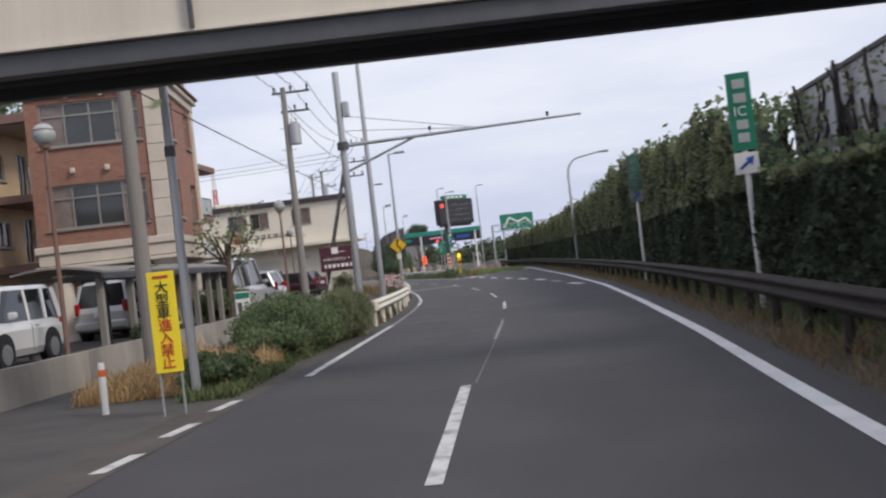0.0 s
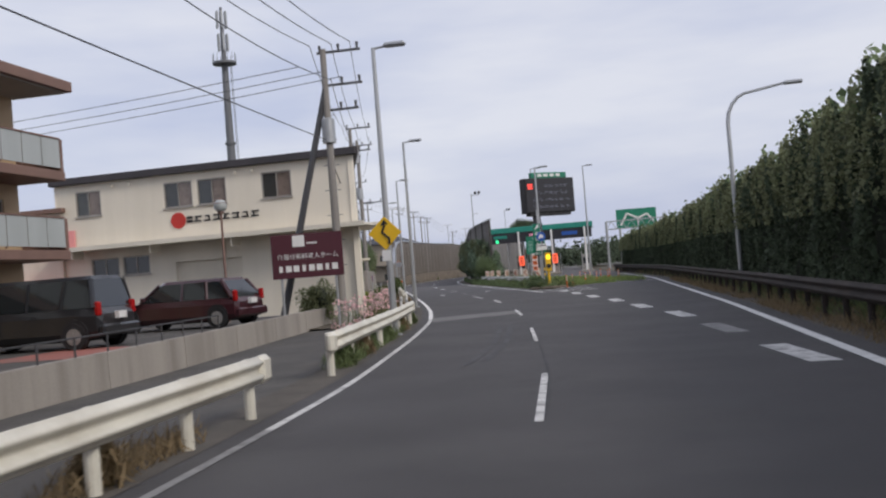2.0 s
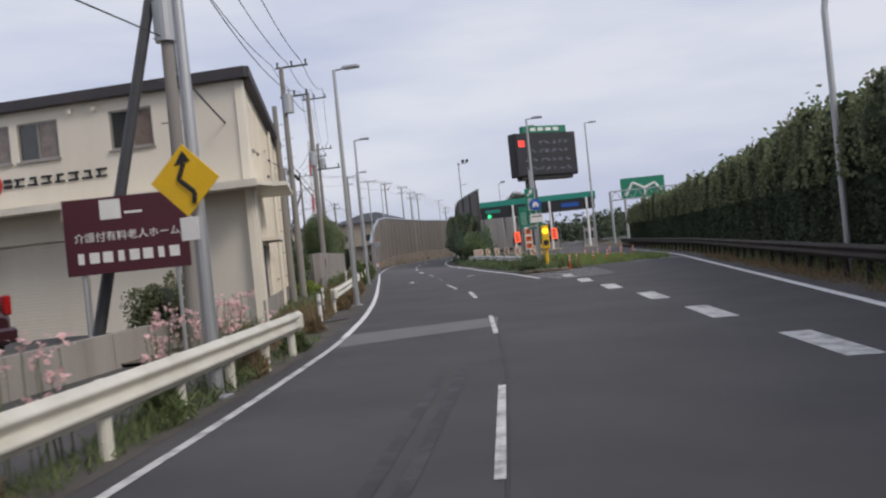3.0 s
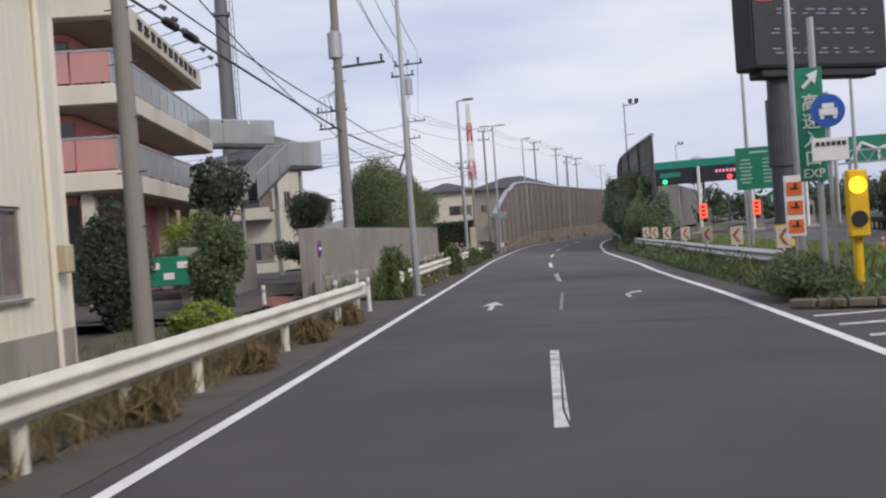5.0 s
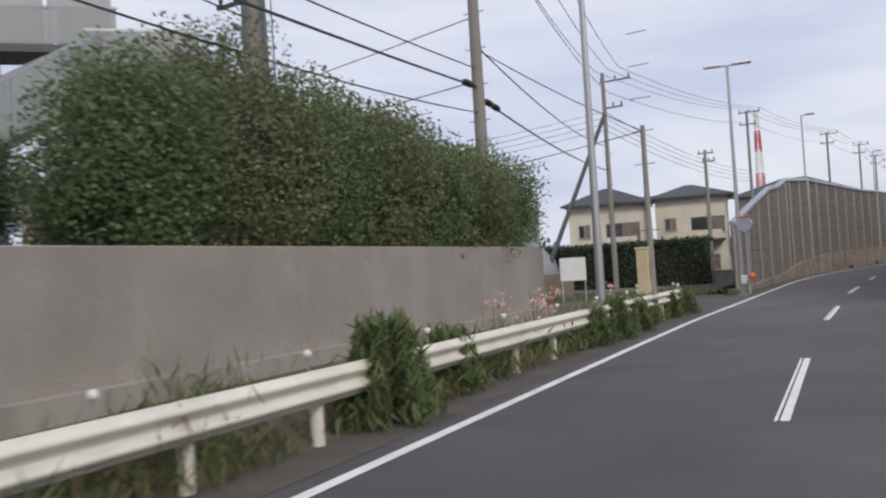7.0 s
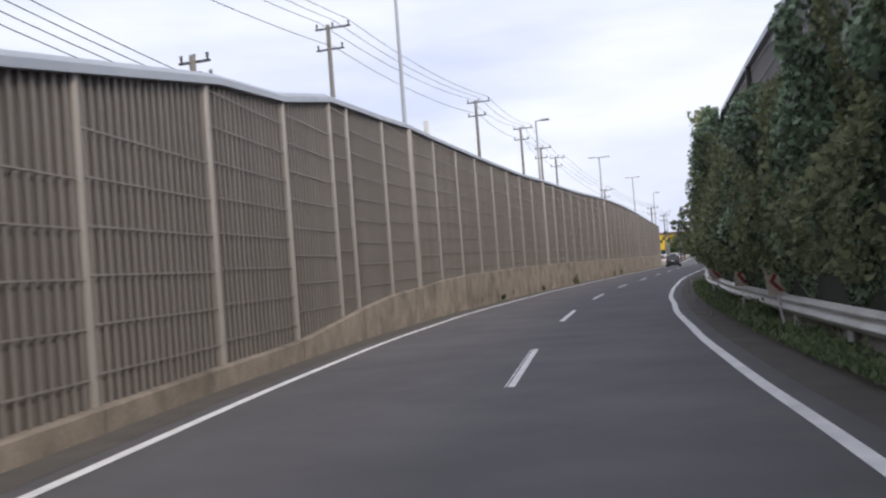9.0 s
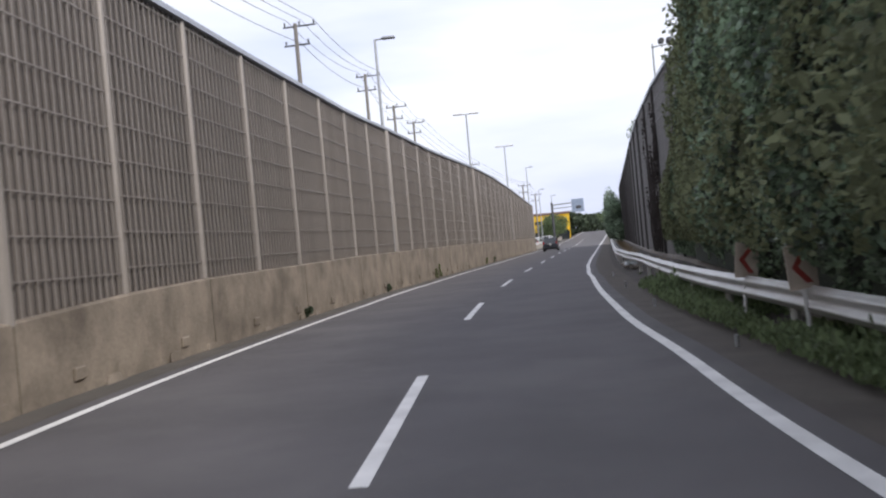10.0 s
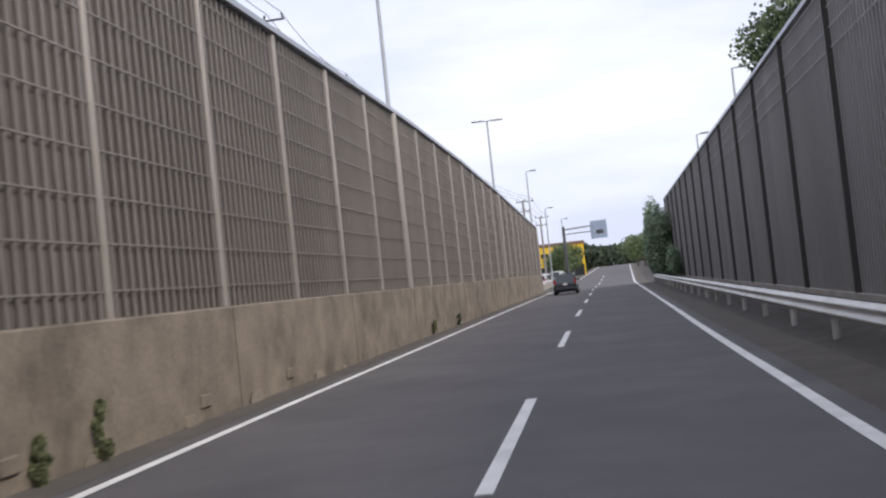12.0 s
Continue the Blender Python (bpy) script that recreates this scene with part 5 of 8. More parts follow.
# ---- balconied hotel-like building with an outside stair ----
def balcony_block():
    N, F = Vector((-24.2, 96.5, 0)), Vector((-31.2, 112.7, 0))
    u = (F - N).normalized()
    v = Vector((-u.y, u.x, 0))
    if v.x > 0:
        v = -v
    ang = math.degrees(math.atan2(u.y, u.x))
    t = thing("balcony_building", "three-storey cream building with deep balconies and pink walls", "building", at=Matrix.Translation(N) @ pose(0, 0, 0, 0, 0, ang))
    # local axes: x along the balconies, y away from the road, z up
    L, Dp = (F - N).length, 12.0
    box_ = lambda c, s, b=0.0: bx(c, s, 0, b)
    for z, over, ln, th in ((3.93, 0.0, L - 1.3, 0.60), (6.6, 0.0, L, 0.62), (9.2, 0.2, L - 3.2, 0.80)):
        part("balcony_slab", box_((ln / 2 - over, Dp / 2, z + th / 2 - 0.1), (ln + 2 * over, Dp + 2 * over, th), 0.03), HOTEL, t)
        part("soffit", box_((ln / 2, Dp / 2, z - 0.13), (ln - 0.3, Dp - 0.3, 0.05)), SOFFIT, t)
    for z0, z1 in ((0.3, 3.75), (4.45, 6.4), (7.15, 9.0)):
        holes = [(1.2 + k * 2.1, 0.5, 2.1 + k * 2.1, 1.5) for k in range(7)]
        m = pose(1.6, 1.7, z0)
        part("inner_wall", holed_wall(L - 3.0, z1 - z0, holes, 0.2, m), PINK, t, "dusty pink wall")
        for q in holes:
            window(t, m, *q, 0.06, 1, GLASS)
        part("inner_wall", box_((1.5, 6.0, (z0 + z1) / 2), (0.2, 8.4, z1 - z0)), PINK, t)
        part("door_frame", box_((1.38, 2.55, (z0 + z1) / 2 - 0.1), (0.05, 0.12, z1 - z0 - 0.25)), WHITE, t)
        part("pane", box_((1.38, 2.1, (z0 + z1) / 2 - 0.1), (0.04, 0.7, z1 - z0 - 0.3)), GLASS, t)
    for z, ln in ((4.43, L - 1.5), (7.12, L - 0.2)):
        k = int(ln / 1.25)
        for i in range(k):
            part("balustrade_panel", box_((0.1 + (i + 0.5) * ln / k, 0.10, z + 0.55), (ln / k - 0.06, 0.03, 0.95)), FROST_GLASS, t)
        for i in range(9):
            part("balustrade_panel", box_((0.10, 0.1 + (i + 0.5) * 1.25, z + 0.55), (0.03, 1.19, 0.95)), PINK_GLASS, t, "pink translucent balustrade panel")
        g = box_((ln / 2, 0.10, z + 1.06), (ln, 0.07, 0.06))
        box(g, (0.10, 5.7, z + 1.06), (0.07, 11.4, 0.06))
        for i in range(k + 1):
            box(g, (0.1 + i * ln / k, 0.10, z + 0.52), (0.05, 0.05, 1.05))
        part("handrail", g, STEEL, t)
    for x in (0.6, 6.0, 11.0, L - 1.9):
        part("column", box_((x, 1.2, 2.0), (0.4, 0.4, 3.7), 0.02), HOTEL, t)
    for i in range(11):
        x = 3.0 + i * 0.98
        g = bx((x, -0.24, 9.62), (0.55, 0.05, 0.10))
        box(g, (x, -0.24, 9.40), (0.60 if i % 2 else 0.4, 0.05, 0.09))
        box(g, (x - 0.1, -0.236, 9.51), (0.09, 0.05, 0.36))
        box(g, (x + 0.16, -0.238, 9.51), (0.07, 0.05, 0.30))
        part("lettering_bar", g, BLACK, t)
    for i in range(8):
        g = bmesh.new()
        tube(g, (1.0 + i * 1.85, -0.1, 9.86), (1.0 + i * 1.85, -1.0, 10.1), 0.018, n=6)
        tube(g, (1.0 + i * 1.85, -0.98, 10.12), (1.0 + i * 1.85, -1.16, 10.0), 0.07, 0.10, 8)
        part("spot_lamp", g, STEEL_DARK, t)
    return t


balcony_block()
flat("hotel_forecourt", [(-17.3, 93.6), (-24, 121.5), (-60, 121), (-60, 90), (-16.4, 90)], ASPHALT_OLD, 0.27, "grey asphalt forecourt with faded red hatching", "forecourt")


def outside_stair():
    t = thing("outside_stair", "steel outside stair with frosted side panels", "staircase", at=pose(-27.0, 115.4, 0.3))
    inv = t.matrix_world.inverted()
    P = Vector((-27.9, 115.0, 5.62))     # turning platform
    Q = Vector((-29.3, 110.6, 3.95))     # lower landing
    K = Vector((-32.2, 112.5, 7.0))      # joins the upper balcony

    def deck(a, b, w, name="flight"):
        d = b - a
        s = Vector((d.y, -d.x, 0)).normalized() * w / 2
        th = Vector((0, 0, -0.16))
        v = [a - s, a + s, b + s, b - s]
        v = [inv @ p for p in v + [p + th for p in v]]
        raw(name, v, [(0, 1, 2, 3), (7, 6, 5, 4), (0, 4, 5, 1), (1, 5, 6, 2), (2, 6, 7, 3), (3, 7, 4, 0)], STEEL_DARK, t)
        for sg in (-1, 1):
            k = max(1, round(d.length / 1.2))
            for i in range(k):
                e, f_ = a.lerp(b, i / k + 0.01) + s * sg, a.lerp(b, (i + 1) / k - 0.01) + s * sg
                o = Vector((s.x, s.y, 0)).normalized() * 0.03 * sg
                q = [e + Vector((0, 0, 0.02)), f_ + Vector((0, 0, 0.02)), f_ + Vector((0, 0, 1.12)), e + Vector((0, 0, 1.12))]
                q = [inv @ p for p in q + [p + o for p in q]]
                raw("side_panel", q, [(0, 1, 2, 3), (7, 6, 5, 4), (0, 4, 5, 1), (1, 5, 6, 2), (2, 6, 7, 3), (3, 7, 4, 0)], FROST_GLASS, t)
            bm = sweep(bmesh.new(), [a + s * sg + Vector((0, 0, 1.12)), b + s * sg + Vector((0, 0, 1.12))], [(-0.03, 0), (0.03, 0), (0.03, 0.05), (-0.03, 0.05)])
            bm.transform(inv)
            part("handrail", bm, STEEL, t)

    M = Vector((-29.6, 115.6, 6.9))
    deck(K, M, 1.3, "bridge_deck")
    deck(M + Vector((-0.2, 0.1, -0.6)), P + Vector((0.1, 0.9, 0.0)), 1.3)
    deck(P + Vector((-0.7, -0.9, 0)), P + Vector((0.5, 0.9, 0)), 1.5, "platform")
    lo, hi = Q + Vector((0.7, 0.5, 0)), P + Vector((-0.5, -0.9, 0))
    deck(hi, lo, 1.2)
    deck(lo, Q + Vector((-1.0, -0.9, 0)), 1.4, "landing")
    d = lo - hi
    n = 11
    for i in range(n):
        p = hi.lerp(lo, (i + 0.5) / n)
        g = bx((0, 0, 0), (0.3, 1.1, 0.05), math.degrees(math.atan2(d.y, d.x)))
        g.transform(inv @ Matrix.Translation(p + Vector((0, 0, 0.03))))
        part("tread", g, STEEL_DARK, t)
    for x, y, z in ((-27.8, 115.0, 5.4), (-29.5, 115.5, 6.7), (-28.9, 111.2, 3.8), (-30.2, 109.9, 3.8), (-31.2, 113.7, 6.8)):
        g = tb((x, y, 0.2), (x, y, z), 0.10, n=10)
        g.transform(inv)
        part("support", g, STEEL, t)


outside_stair()

# ---- concrete retaining wall of the forecourt ----
CW0, CW1 = Vector((-17.42, 95.85, 0)), Vector((-23.75, 123.1, 0))
cw = tagged(new("wall_retaining"), "tall plain concrete retaining wall with rain streaks", "retaining wall", kind="structure")
u = (CW1 - CW0).normalized()
nseg = 5
for i in range(nseg):
    a, b = CW0.lerp(CW1, i / nseg), CW0.lerp(CW1, (i + 1) / nseg)
    c = (a + b) / 2
    part("wall_block", bx((c.x - 0.12, c.y, 1.0), (0.25, (b - a).length - 0.015, 2.34), math.degrees(math.atan2(-u.x, u.y)), 0.012), CONCRETE_WALL, cw)
part("footing", bx(((CW0.x + CW1.x) / 2 + 0.10, (CW0.y + CW1.y) / 2, 0.3), (0.22, 28.2, 0.85), math.degrees(math.atan2(-u.x, u.y))), CONCRETE, cw)
a = CW0 + Vector((-0.2, 0, 0))
part("wall_block", bx((a.x - 1.9, a.y + 4.2, 1.0), (0.25, 9.2, 2.34), 23), CONCRETE_WALL, cw)
part("low_wall_block", bx((-21.5, 97.7, 0.95), (0.24, 11.6, 1.8), 22.3, 0.02), CONCRETE_WALL, cw)
gsn = thing("green_name_sign", "green sign with pale bars on the low concrete wall", "sign", at=pose(-19.35, 92.0, 1.3, 0, 0, 40))
part("plate", bx((0, -0.3, 0), (2.3, 0.06, 0.72), 0, 0.01), S_GREEN, gsn)
for k in range(6):
    part("lettering_bar", bx((-0.85 + k * 0.34, -0.335, 0.14 if k % 2 else -0.12), (0.26, 0.012, 0.16)), WHITE, gsn)
for x in (-0.9, 0.9):
    part("bracket", tb((x, -0.28, 0), (x, 0.3, 0), 0.03, n=6), STEEL, gsn)
for k in range(5):
    flat("drive_hatching", [(-16.2 - k * 0.55, 91.6 + k * 0.9), (-15.6 - k * 0.5, 91.5 + k * 0.9), (-16.9 - k * 0.55, 92.5 + k * 0.9), (-17.5 - k * 0.55, 92.6 + k * 0.9)], FADED_RED, 0.31, "faded red stripe painted on the drive")
flat("red_paving", [(-9.0, 43.5), (-8.72, 46.0), (-12.3, 47.5), (-12.6, 43.8)], FADED_RED, 0.506, "faded red painted patch of the parking lot", "paving")
ns = thing("round_sign", "small round blue and red no-parking sign on a thin post", "sign", at=pose(-16.85, 95.05, 1.58, 0, 0, 12.8))
part("post", tb((-0.03, 0, -1.56), (-0.03, 0, 0.2), 0.025, n=8), STEEL, ns)
for r, m_, o in ((0.23, S_RED, 0.0), (0.18, S_BLUE, 0.012)):
    g = bmesh.new()
    bmesh.ops.create_cone(g, cap_ends=True, segments=24, radius1=r, radius2=r, depth=0.02, matrix=pose(o + 0.0, 0, 0, 0, 90, 0))
    part("disc", g, m_, ns)
part("bar", bx((0.026, 0, 0), (0.006, 0.26, 0.07)), WHITE, ns)


# ---- utility poles and wires ----
def utility_pole(x, y, h, z0=0.0, arms=(), trans=None, yaw=0.0, label="grey concrete utility pole with crossarms", brace=None, r=0.17):
    t = thing("utility_pole", label, "utility pole", "utility poles", pose(x, y, z0, 0, 0, yaw))
    part("pole", tb((0, 0, -0.1), (0, 0, h - z0), r, r * 0.62, 14), POLE_CONC, t)
    for z, w, off in arms:
        a = part("crossarm", bx((off, 0.12, z - z0), (w, 0.08, 0.08)), STEEL_DARK, t)
        for k in range(3):
            g = tb((off - w / 2 + 0.1 + k * (w - 0.2) / 2, 0.12, z - z0 + 0.04), (off - w / 2 + 0.1 + k * (w - 0.2) / 2, 0.12, z - z0 + 0.26), 0.035, 0.06, 8)
            part("insulator", g, STEEL_DARK, a)
    if trans:
        g = tb((trans[1], 0.0, trans[0] - z0), (trans[1], 0.0, trans[0] - z0 + 0.85), 0.24, 0.24, 16)
        tube(g, (trans[1], 0, trans[0] - z0 + 0.85), (trans[1], 0, trans[0] - z0 + 0.93), 0.24, 0.10, 16)
        for k in (-0.1, 0.1):
            tube(g, (trans[1] + k, 0, trans[0] - z0 + 0.9), (trans[1] + k, 0, trans[0] - z0 + 1.1), 0.03, n=6)
        part("transformer", g, STEEL, t, "grey pole transformer")
    if brace:
        part("brace", tb((brace[0], brace[1], -0.1), (0, 0, brace[2] - z0), 0.14, 0.11, 10), STEEL_DARK, t, "dark slanting brace pole")
    for k in range(7):
        part("step_bolt", tb((-0.3, 0, 2.2 + k * 0.9), (0.3, 0, 2.2 + k * 0.9), 0.012, n=5), STEEL_DARK, t)
    return t


UP = []


def up(x, y, h, **k):
    UP.append((x, y, h))
    return utility_pole(x, y, h, **k)


up(-6.3, 15.0, 9.5, z0=0.0, arms=((9.2, 1.6, 0.0),), label="thick grey concrete utility pole beside the parking lot")
up(-7.7, 36.9, 9.6, z0=0.3, arms=((9.4, 1.6, 0.3), (8.6, 1.2, 0.4)), trans=(7.2, 0.32))
up(-8.85, 59.4, 10.0, arms=((9.9, 1.6, 0.55), (8.7, 1.5, 0.6), (7.8, 1.3, 0.5)), trans=(6.6, 0.0), brace=(-2.3, -0.2, 8.6), label="utility pole with many crossarms and a slanting brace")
up(-14.9, 84.7, 11.0, arms=((11.0, 1.6, 0.5), (9.6, 1.4, 0.5)), trans=(8.8, 0.2))
utility_pole(-13.75, 79.9, 8.4, label="plain grey pole beside the factory", r=0.16)
up(-18.9, 101.4, 12.6, z0=0.4, arms=((12.2, 1.6, 0.4), (7.6, 1.9, 0.7)), trans=(7.9, -0.05), label="tall concrete pole behind the retaining wall with a transformer", r=0.19)
sp = utility_pole(-26.1, 116.3, 9.4, z0=0.3, arms=((8.35, 1.7, -0.4), (7.5, 1.5, -0.4)), r=0.15, label="concrete utility pole with a switch and looped jumper wires")
part("switch_box", bx((0.3, 0.0, 8.75), (0.28, 0.28, 0.42), 0, 0.06), STEEL, sp, "grey pole-top switch")
part("bracket", tb((0, 0, 8.1), (0.5, 0, 8.35), 0.03, n=6), STEEL_DARK, sp)
for k in range(4):
    g = bmesh.new()
    pts = [Vector((-0.25 - 0.26 * k + 0.09 * math.sin(math.pi * u), 0.1, 7.3 + 1.45 * u)) for u in (0, 0.2, 0.4, 0.6, 0.8, 1.0)] + [Vector((0.2, 0.05, 9.0 + 0.05 * k))]
    for a, b in zip(pts, pts[1:]):
        tube(g, a, b, 0.014, n=5, caps=False)
    part("jumper_wire", g, BLACK, sp)
up(-25.1, 122.8, 11.9, z0=0.5, arms=((11.4, 1.7, 0.4), (10.8, 1.4, 0.0)), trans=(9.7, 0.35), r=0.18)
utility_pole(-22.85, 127.3, 5.35, z0=0.3, label="slim bare grey pole behind the rail", r=0.10)
up(-36.9, 153.2, 12.5, z0=0.3, arms=((12.0, 1.9, 0.7), (10.5, 1.2, 0.5)), brace=(-2.6, -4.2, 10.2), label="utility pole with a white foot and a brace")
utility_pole(-38.5, 172.0, 9.5, arms=((9.3, 1.2, 0.0), (8.7, 1.0, 0.2)))
for y, dx, h in ((188, 8.0, 14.3), (217.7, 7.55, 14.9), (236.5, 8.0, 15.1), (251, 8.9, 14.7), (267, 10.1, 15.2), (296, 8.0, 12.5), (318, 3.4, 10.2), (345, 4.0, 9.8)):
    up(lx(y) - dx, y, h, arms=((h - 0.15, 1.9, 0.2), (h - 1.2, 1.5, 0.0)), label="concrete utility pole behind the sound wall")


def cable(a, b, sag, r=0.011, label="thin black overhead cable"):
    a, b = Vector(a), Vector(b)
    pts = [a.lerp(b, k / 14) - Vector((0, 0, sag * 4 * (k / 14) * (1 - k / 14))) for k in range(15)]
    bm = sweep(bmesh.new(), pts, [(-r, -r), (r, -r), (r, r), (-r, r)])
    tagged(part("overhead_cable", bm, BLACK), label, "cable", "overhead cables")


for (x0, y0, h0), (x1, y1, h1) in zip(UP[1:], UP[2:]):
    for dx, dz in ((-0.5, 0.2), (0.3, 0.2), (1.0, 0.2), (0.2, -1.1)):
        cable((x0 + dx, y0 + 0.1, h0 + dz), (x1 + dx, y1 + 0.1, h1 + dz), 0.5)
for dx in (-0.5, 0.3, 1.0):
    cable((UP[0][0] + dx, -40, 10.5), (UP[1][0] + dx, UP[1][1], 9.7), 0.4)
    cable((UP[2][0] + dx - 0.4, 59.4, 9.3 - 0.35 * dx), (-60, 76 + dx * 3, 11.5), 0.6)
cable((-6.55, 15.0, 5.95), (-8.9, 59.4, 6.7), 0.12, 0.012)
BUNDLE = "thick bundled telephone cable"
cable((-8.9, 59.4, 6.3), (-14.9, 84.7, 6.1), 0.5, 0.019, BUNDLE)
cable((-14.9, 84.7, 6.08), (-18.9, 101.4, 5.42), 0.0, 0.019, BUNDLE)
cable((-18.9, 101.4, 5.42), (-25.1, 122.8, 6.24), 0.08, 0.019, BUNDLE)
cable((-25.1, 122.8, 6.0), (-36.9, 153.2, 6.95), 0.28, 0.019, BUNDLE)
cable((-14.9, 84.7, 6.5), (-18.9, 101.4, 6.0), 0.1, 0.012)
cable((-18.9, 101.4, 6.0), (-25.1, 122.8, 6.7), 0.15, 0.012)
cable((-18.9, 101.4, 5.0), (-25.1, 122.8, 5.6), 0.3, 0.012)


def splice(a, b, u):
    """A dark splice closure that hangs in a cable from a to b."""
    a, b = Vector(a), Vector(b)
    p, d = a.lerp(b, u), (b - a).normalized()
    t = thing("splice_closure", "black splice closure hanging in the telephone cable", "splice closure", "splice closures", Matrix.Translation(p))
    g = tb(d * -0.26, d * 0.26, 0.085, n=10)
    tube(g, d * -0.36, d * -0.26, 0.03, 0.085, 10)
    tube(g, d * 0.26, d * 0.36, 0.085, 0.03, 10)
    part("shell", g, BLACK, t, smooth=True)


for u in (0.035, 0.062):
    splice((-25.1, 122.8, 6.0), (-36.9, 153.2, 6.4), u)
splice((-18.9, 101.4, 5.42), (-25.1, 122.8, 6.24), 0.965)
for u in (0.13, 0.19):
    splice((-14.9, 84.7, 6.08), (-18.9, 101.4, 5.42), u)
cable((-14.9, 84.7, 7.6), (-26.1, 116.3, 7.0), 0.4, 0.012)
cable((-25.1, 122.8, 7.2), (-22.85, 127.3, 5.2), 0.1)
cable((-25.1, 122.8, 7.3), (-36.9, 153.2, 8.3), 0.45, 0.014)
cable((-36.9, 153.2, 5.2), (-38.5, 172.0, 6.4), 0.4, 0.02)
for k in range(4):
    cable((-36.9, 153.2, 10.3 - k * 0.35), (-85, 160.0, 10.0 - k * 0.4), 0.5)
    cable((-36.9, 153.2, 10.3 - k * 0.35), (lx(188) - 8, 188.0, 9.0 - k * 0.3), 0.6)
cable((-25.1, 122.8, 8.0), (-80, 133, 8.5), 0.6)
cable((-25.1, 122.8, 6.4), (-80, 128, 6.2), 0.6)
cable((-22.85, 127.3, 5.2), (-70, 150, 6.2), 0.5)


# ---- street lamps ----
def street_lamp(x, y, h, kind="single", yaw=0.0, z0=0.0, label="tall grey street lamp with a short arm"):
    t = thing("street_lamp", label, "street lamp", "street lamps", pose(x, y, z0, 0, 0, yaw))
    if kind == "curved":
        pts = [Vector((0, 0, 0)), Vector((0, 0, h - 1.5))] + [Vector((0.9 - 0.9 * math.cos(a), 0, h - 1.5 + 1.15 * math.sin(a))) for a in (0.35, 0.7, 1.05, 1.35)] + [Vector((2.3, 0, h - 0.12))]
        g = bmesh.new()
        for i, (a, b) in enumerate(zip(pts, pts[1:])):
            tube(g, a, b, 0.09 - i * 0.006, 0.084 - i * 0.006, 10)
        part("pole", g, STEEL, t)
        part("lamp_head", bx((2.62, 0, h - 0.12), (0.75, 0.28, 0.16), 0, 0.06), STEEL, t)
        return t
    g = tb((0, 0, -0.05), (0, 0, h - z0), 0.105, 0.055, 12)
    part("pole", g, STEEL, t)
    if kind == "camera":
        part("arm", tb((-0.1, 0, h - z0 - 0.2), (1.1, 0, h - z0 - 0.1), 0.04, n=8), STEEL, t)
        for x in (0.55, 1.05):
            part("camera", bx((x, -0.1, h - z0 + 0.12), (0.32, 0.5, 0.34), 12, 0.06), STEEL_DARK, t)
        part("side_arm", tb((0, 0, h - z0 - 2.6), (0.7, 0, h - z0 - 2.55), 0.03, n=8), STEEL, t)
        return t
    part("base_plate", bx((0, 0, 0.02), (0.34, 0.34, 0.05), 0, 0.01), STEEL, t)
    for s in (1, -1) if kind == "double" else (1,):
        g = tb((0, 0, h - z0 - 0.03), (0.45 * s, 0, h - z0 + 0.02), 0.035, n=8)
        part("arm", g, STEEL, t)
        part("lamp_head", bx((0.62 * s, 0, h - z0 + 0.03), (0.78 if kind == "double" else 0.62, 0.26, 0.13), 0, 0.05), WHITE if kind == "double" else STEEL, t)
    return t


street_lamp(-3.42, 28.5, 9.6)
psl = thing("slim_pole", "slim silver steel pole with a small band", "pole", at=pose(-4.2, 11.0, 0))
part("pole", tb((0, 0, -0.05), (0, 0, 8.2), 0.075, 0.06, 12), STEEL, psl)
part("band", tb((0, 0, 3.7), (0, 0, 3.86), 0.085, n=12), STEEL_DARK, psl)
street_lamp(-5.2, 51.9, 8.05)
street_lamp(-9.05, 72.9, 8.2)
street_lamp(-15.07, 97.5, 8.7)
street_lamp(-21.65, 121.95, 8.9)
street_lamp(-26.2, 143.5, 9.75, "double", 10, label="slim street lamp with two heads")
for y, k, h in ((176.28, "single", 11.6), (208.24, "single", 11.3), (240.35, "double", 11.75), (271.5, "double", 11.95), (301.5, "single", 11.6)):
    p = side(lx, y, -1.14)
    street_lamp(p.x, p.y, h, k, 8)
for y, h in ((325, 9.5), (352, 9.5)):
    p = side(lx, y, -1.6)
    street_lamp(p.x, p.y, h)
street_lamp(5.75, 66.3, 8.2, "curved", 0, label="street lamp with a swan-neck arm behind the hedge")
street_lamp(-17.6, 152.5, 11.4, "camera", 0, label="tall pole with two cameras behind the sound wall")
street_lamp(-6.7, 117.8, 10.6, "single", 0)
street_lamp(-4.6, 96.6, 8.6, "single", 0)
street_lamp(-2.0, 122.0, 10.8, "single", 0)
street_lamp(-22.25, 229.2, 13.3, "camera", 0, label="tall pole with two cameras behind the sound wall")
street_lamp(rx(285) + 5.2, 285, 11.0, "single", 0)
street_lamp(rx(262) + 5.2, 262, 11.4, "single", 0)


def globe_lamp(x, y, h, z0):
    t = thing("globe_lamp", "brown post lamp with a round white globe", "post lamp", "post lamps", pose(x, y, z0))
    part("post", tb((0, 0, 0), (0, 0, h - z0 - 0.25), 0.05, 0.04, 10), BROWNTRIM, t)
    g = ball(bmesh.new(), (0, 0, h - z0), 0.23, 18)
    part("globe", g, FROST, t, smooth=True)
    part("cap", tb((0, 0, h - z0 + 0.08), (0, 0, h - z0 + 0.25), 0.23, 0.05, 16), BROWNTRIM, t)
    part("collar", tb((0, 0, h - z0 - 0.28), (0, 0, h - z0 - 0.18), 0.10, 0.12, 12), BROWNTRIM, t)


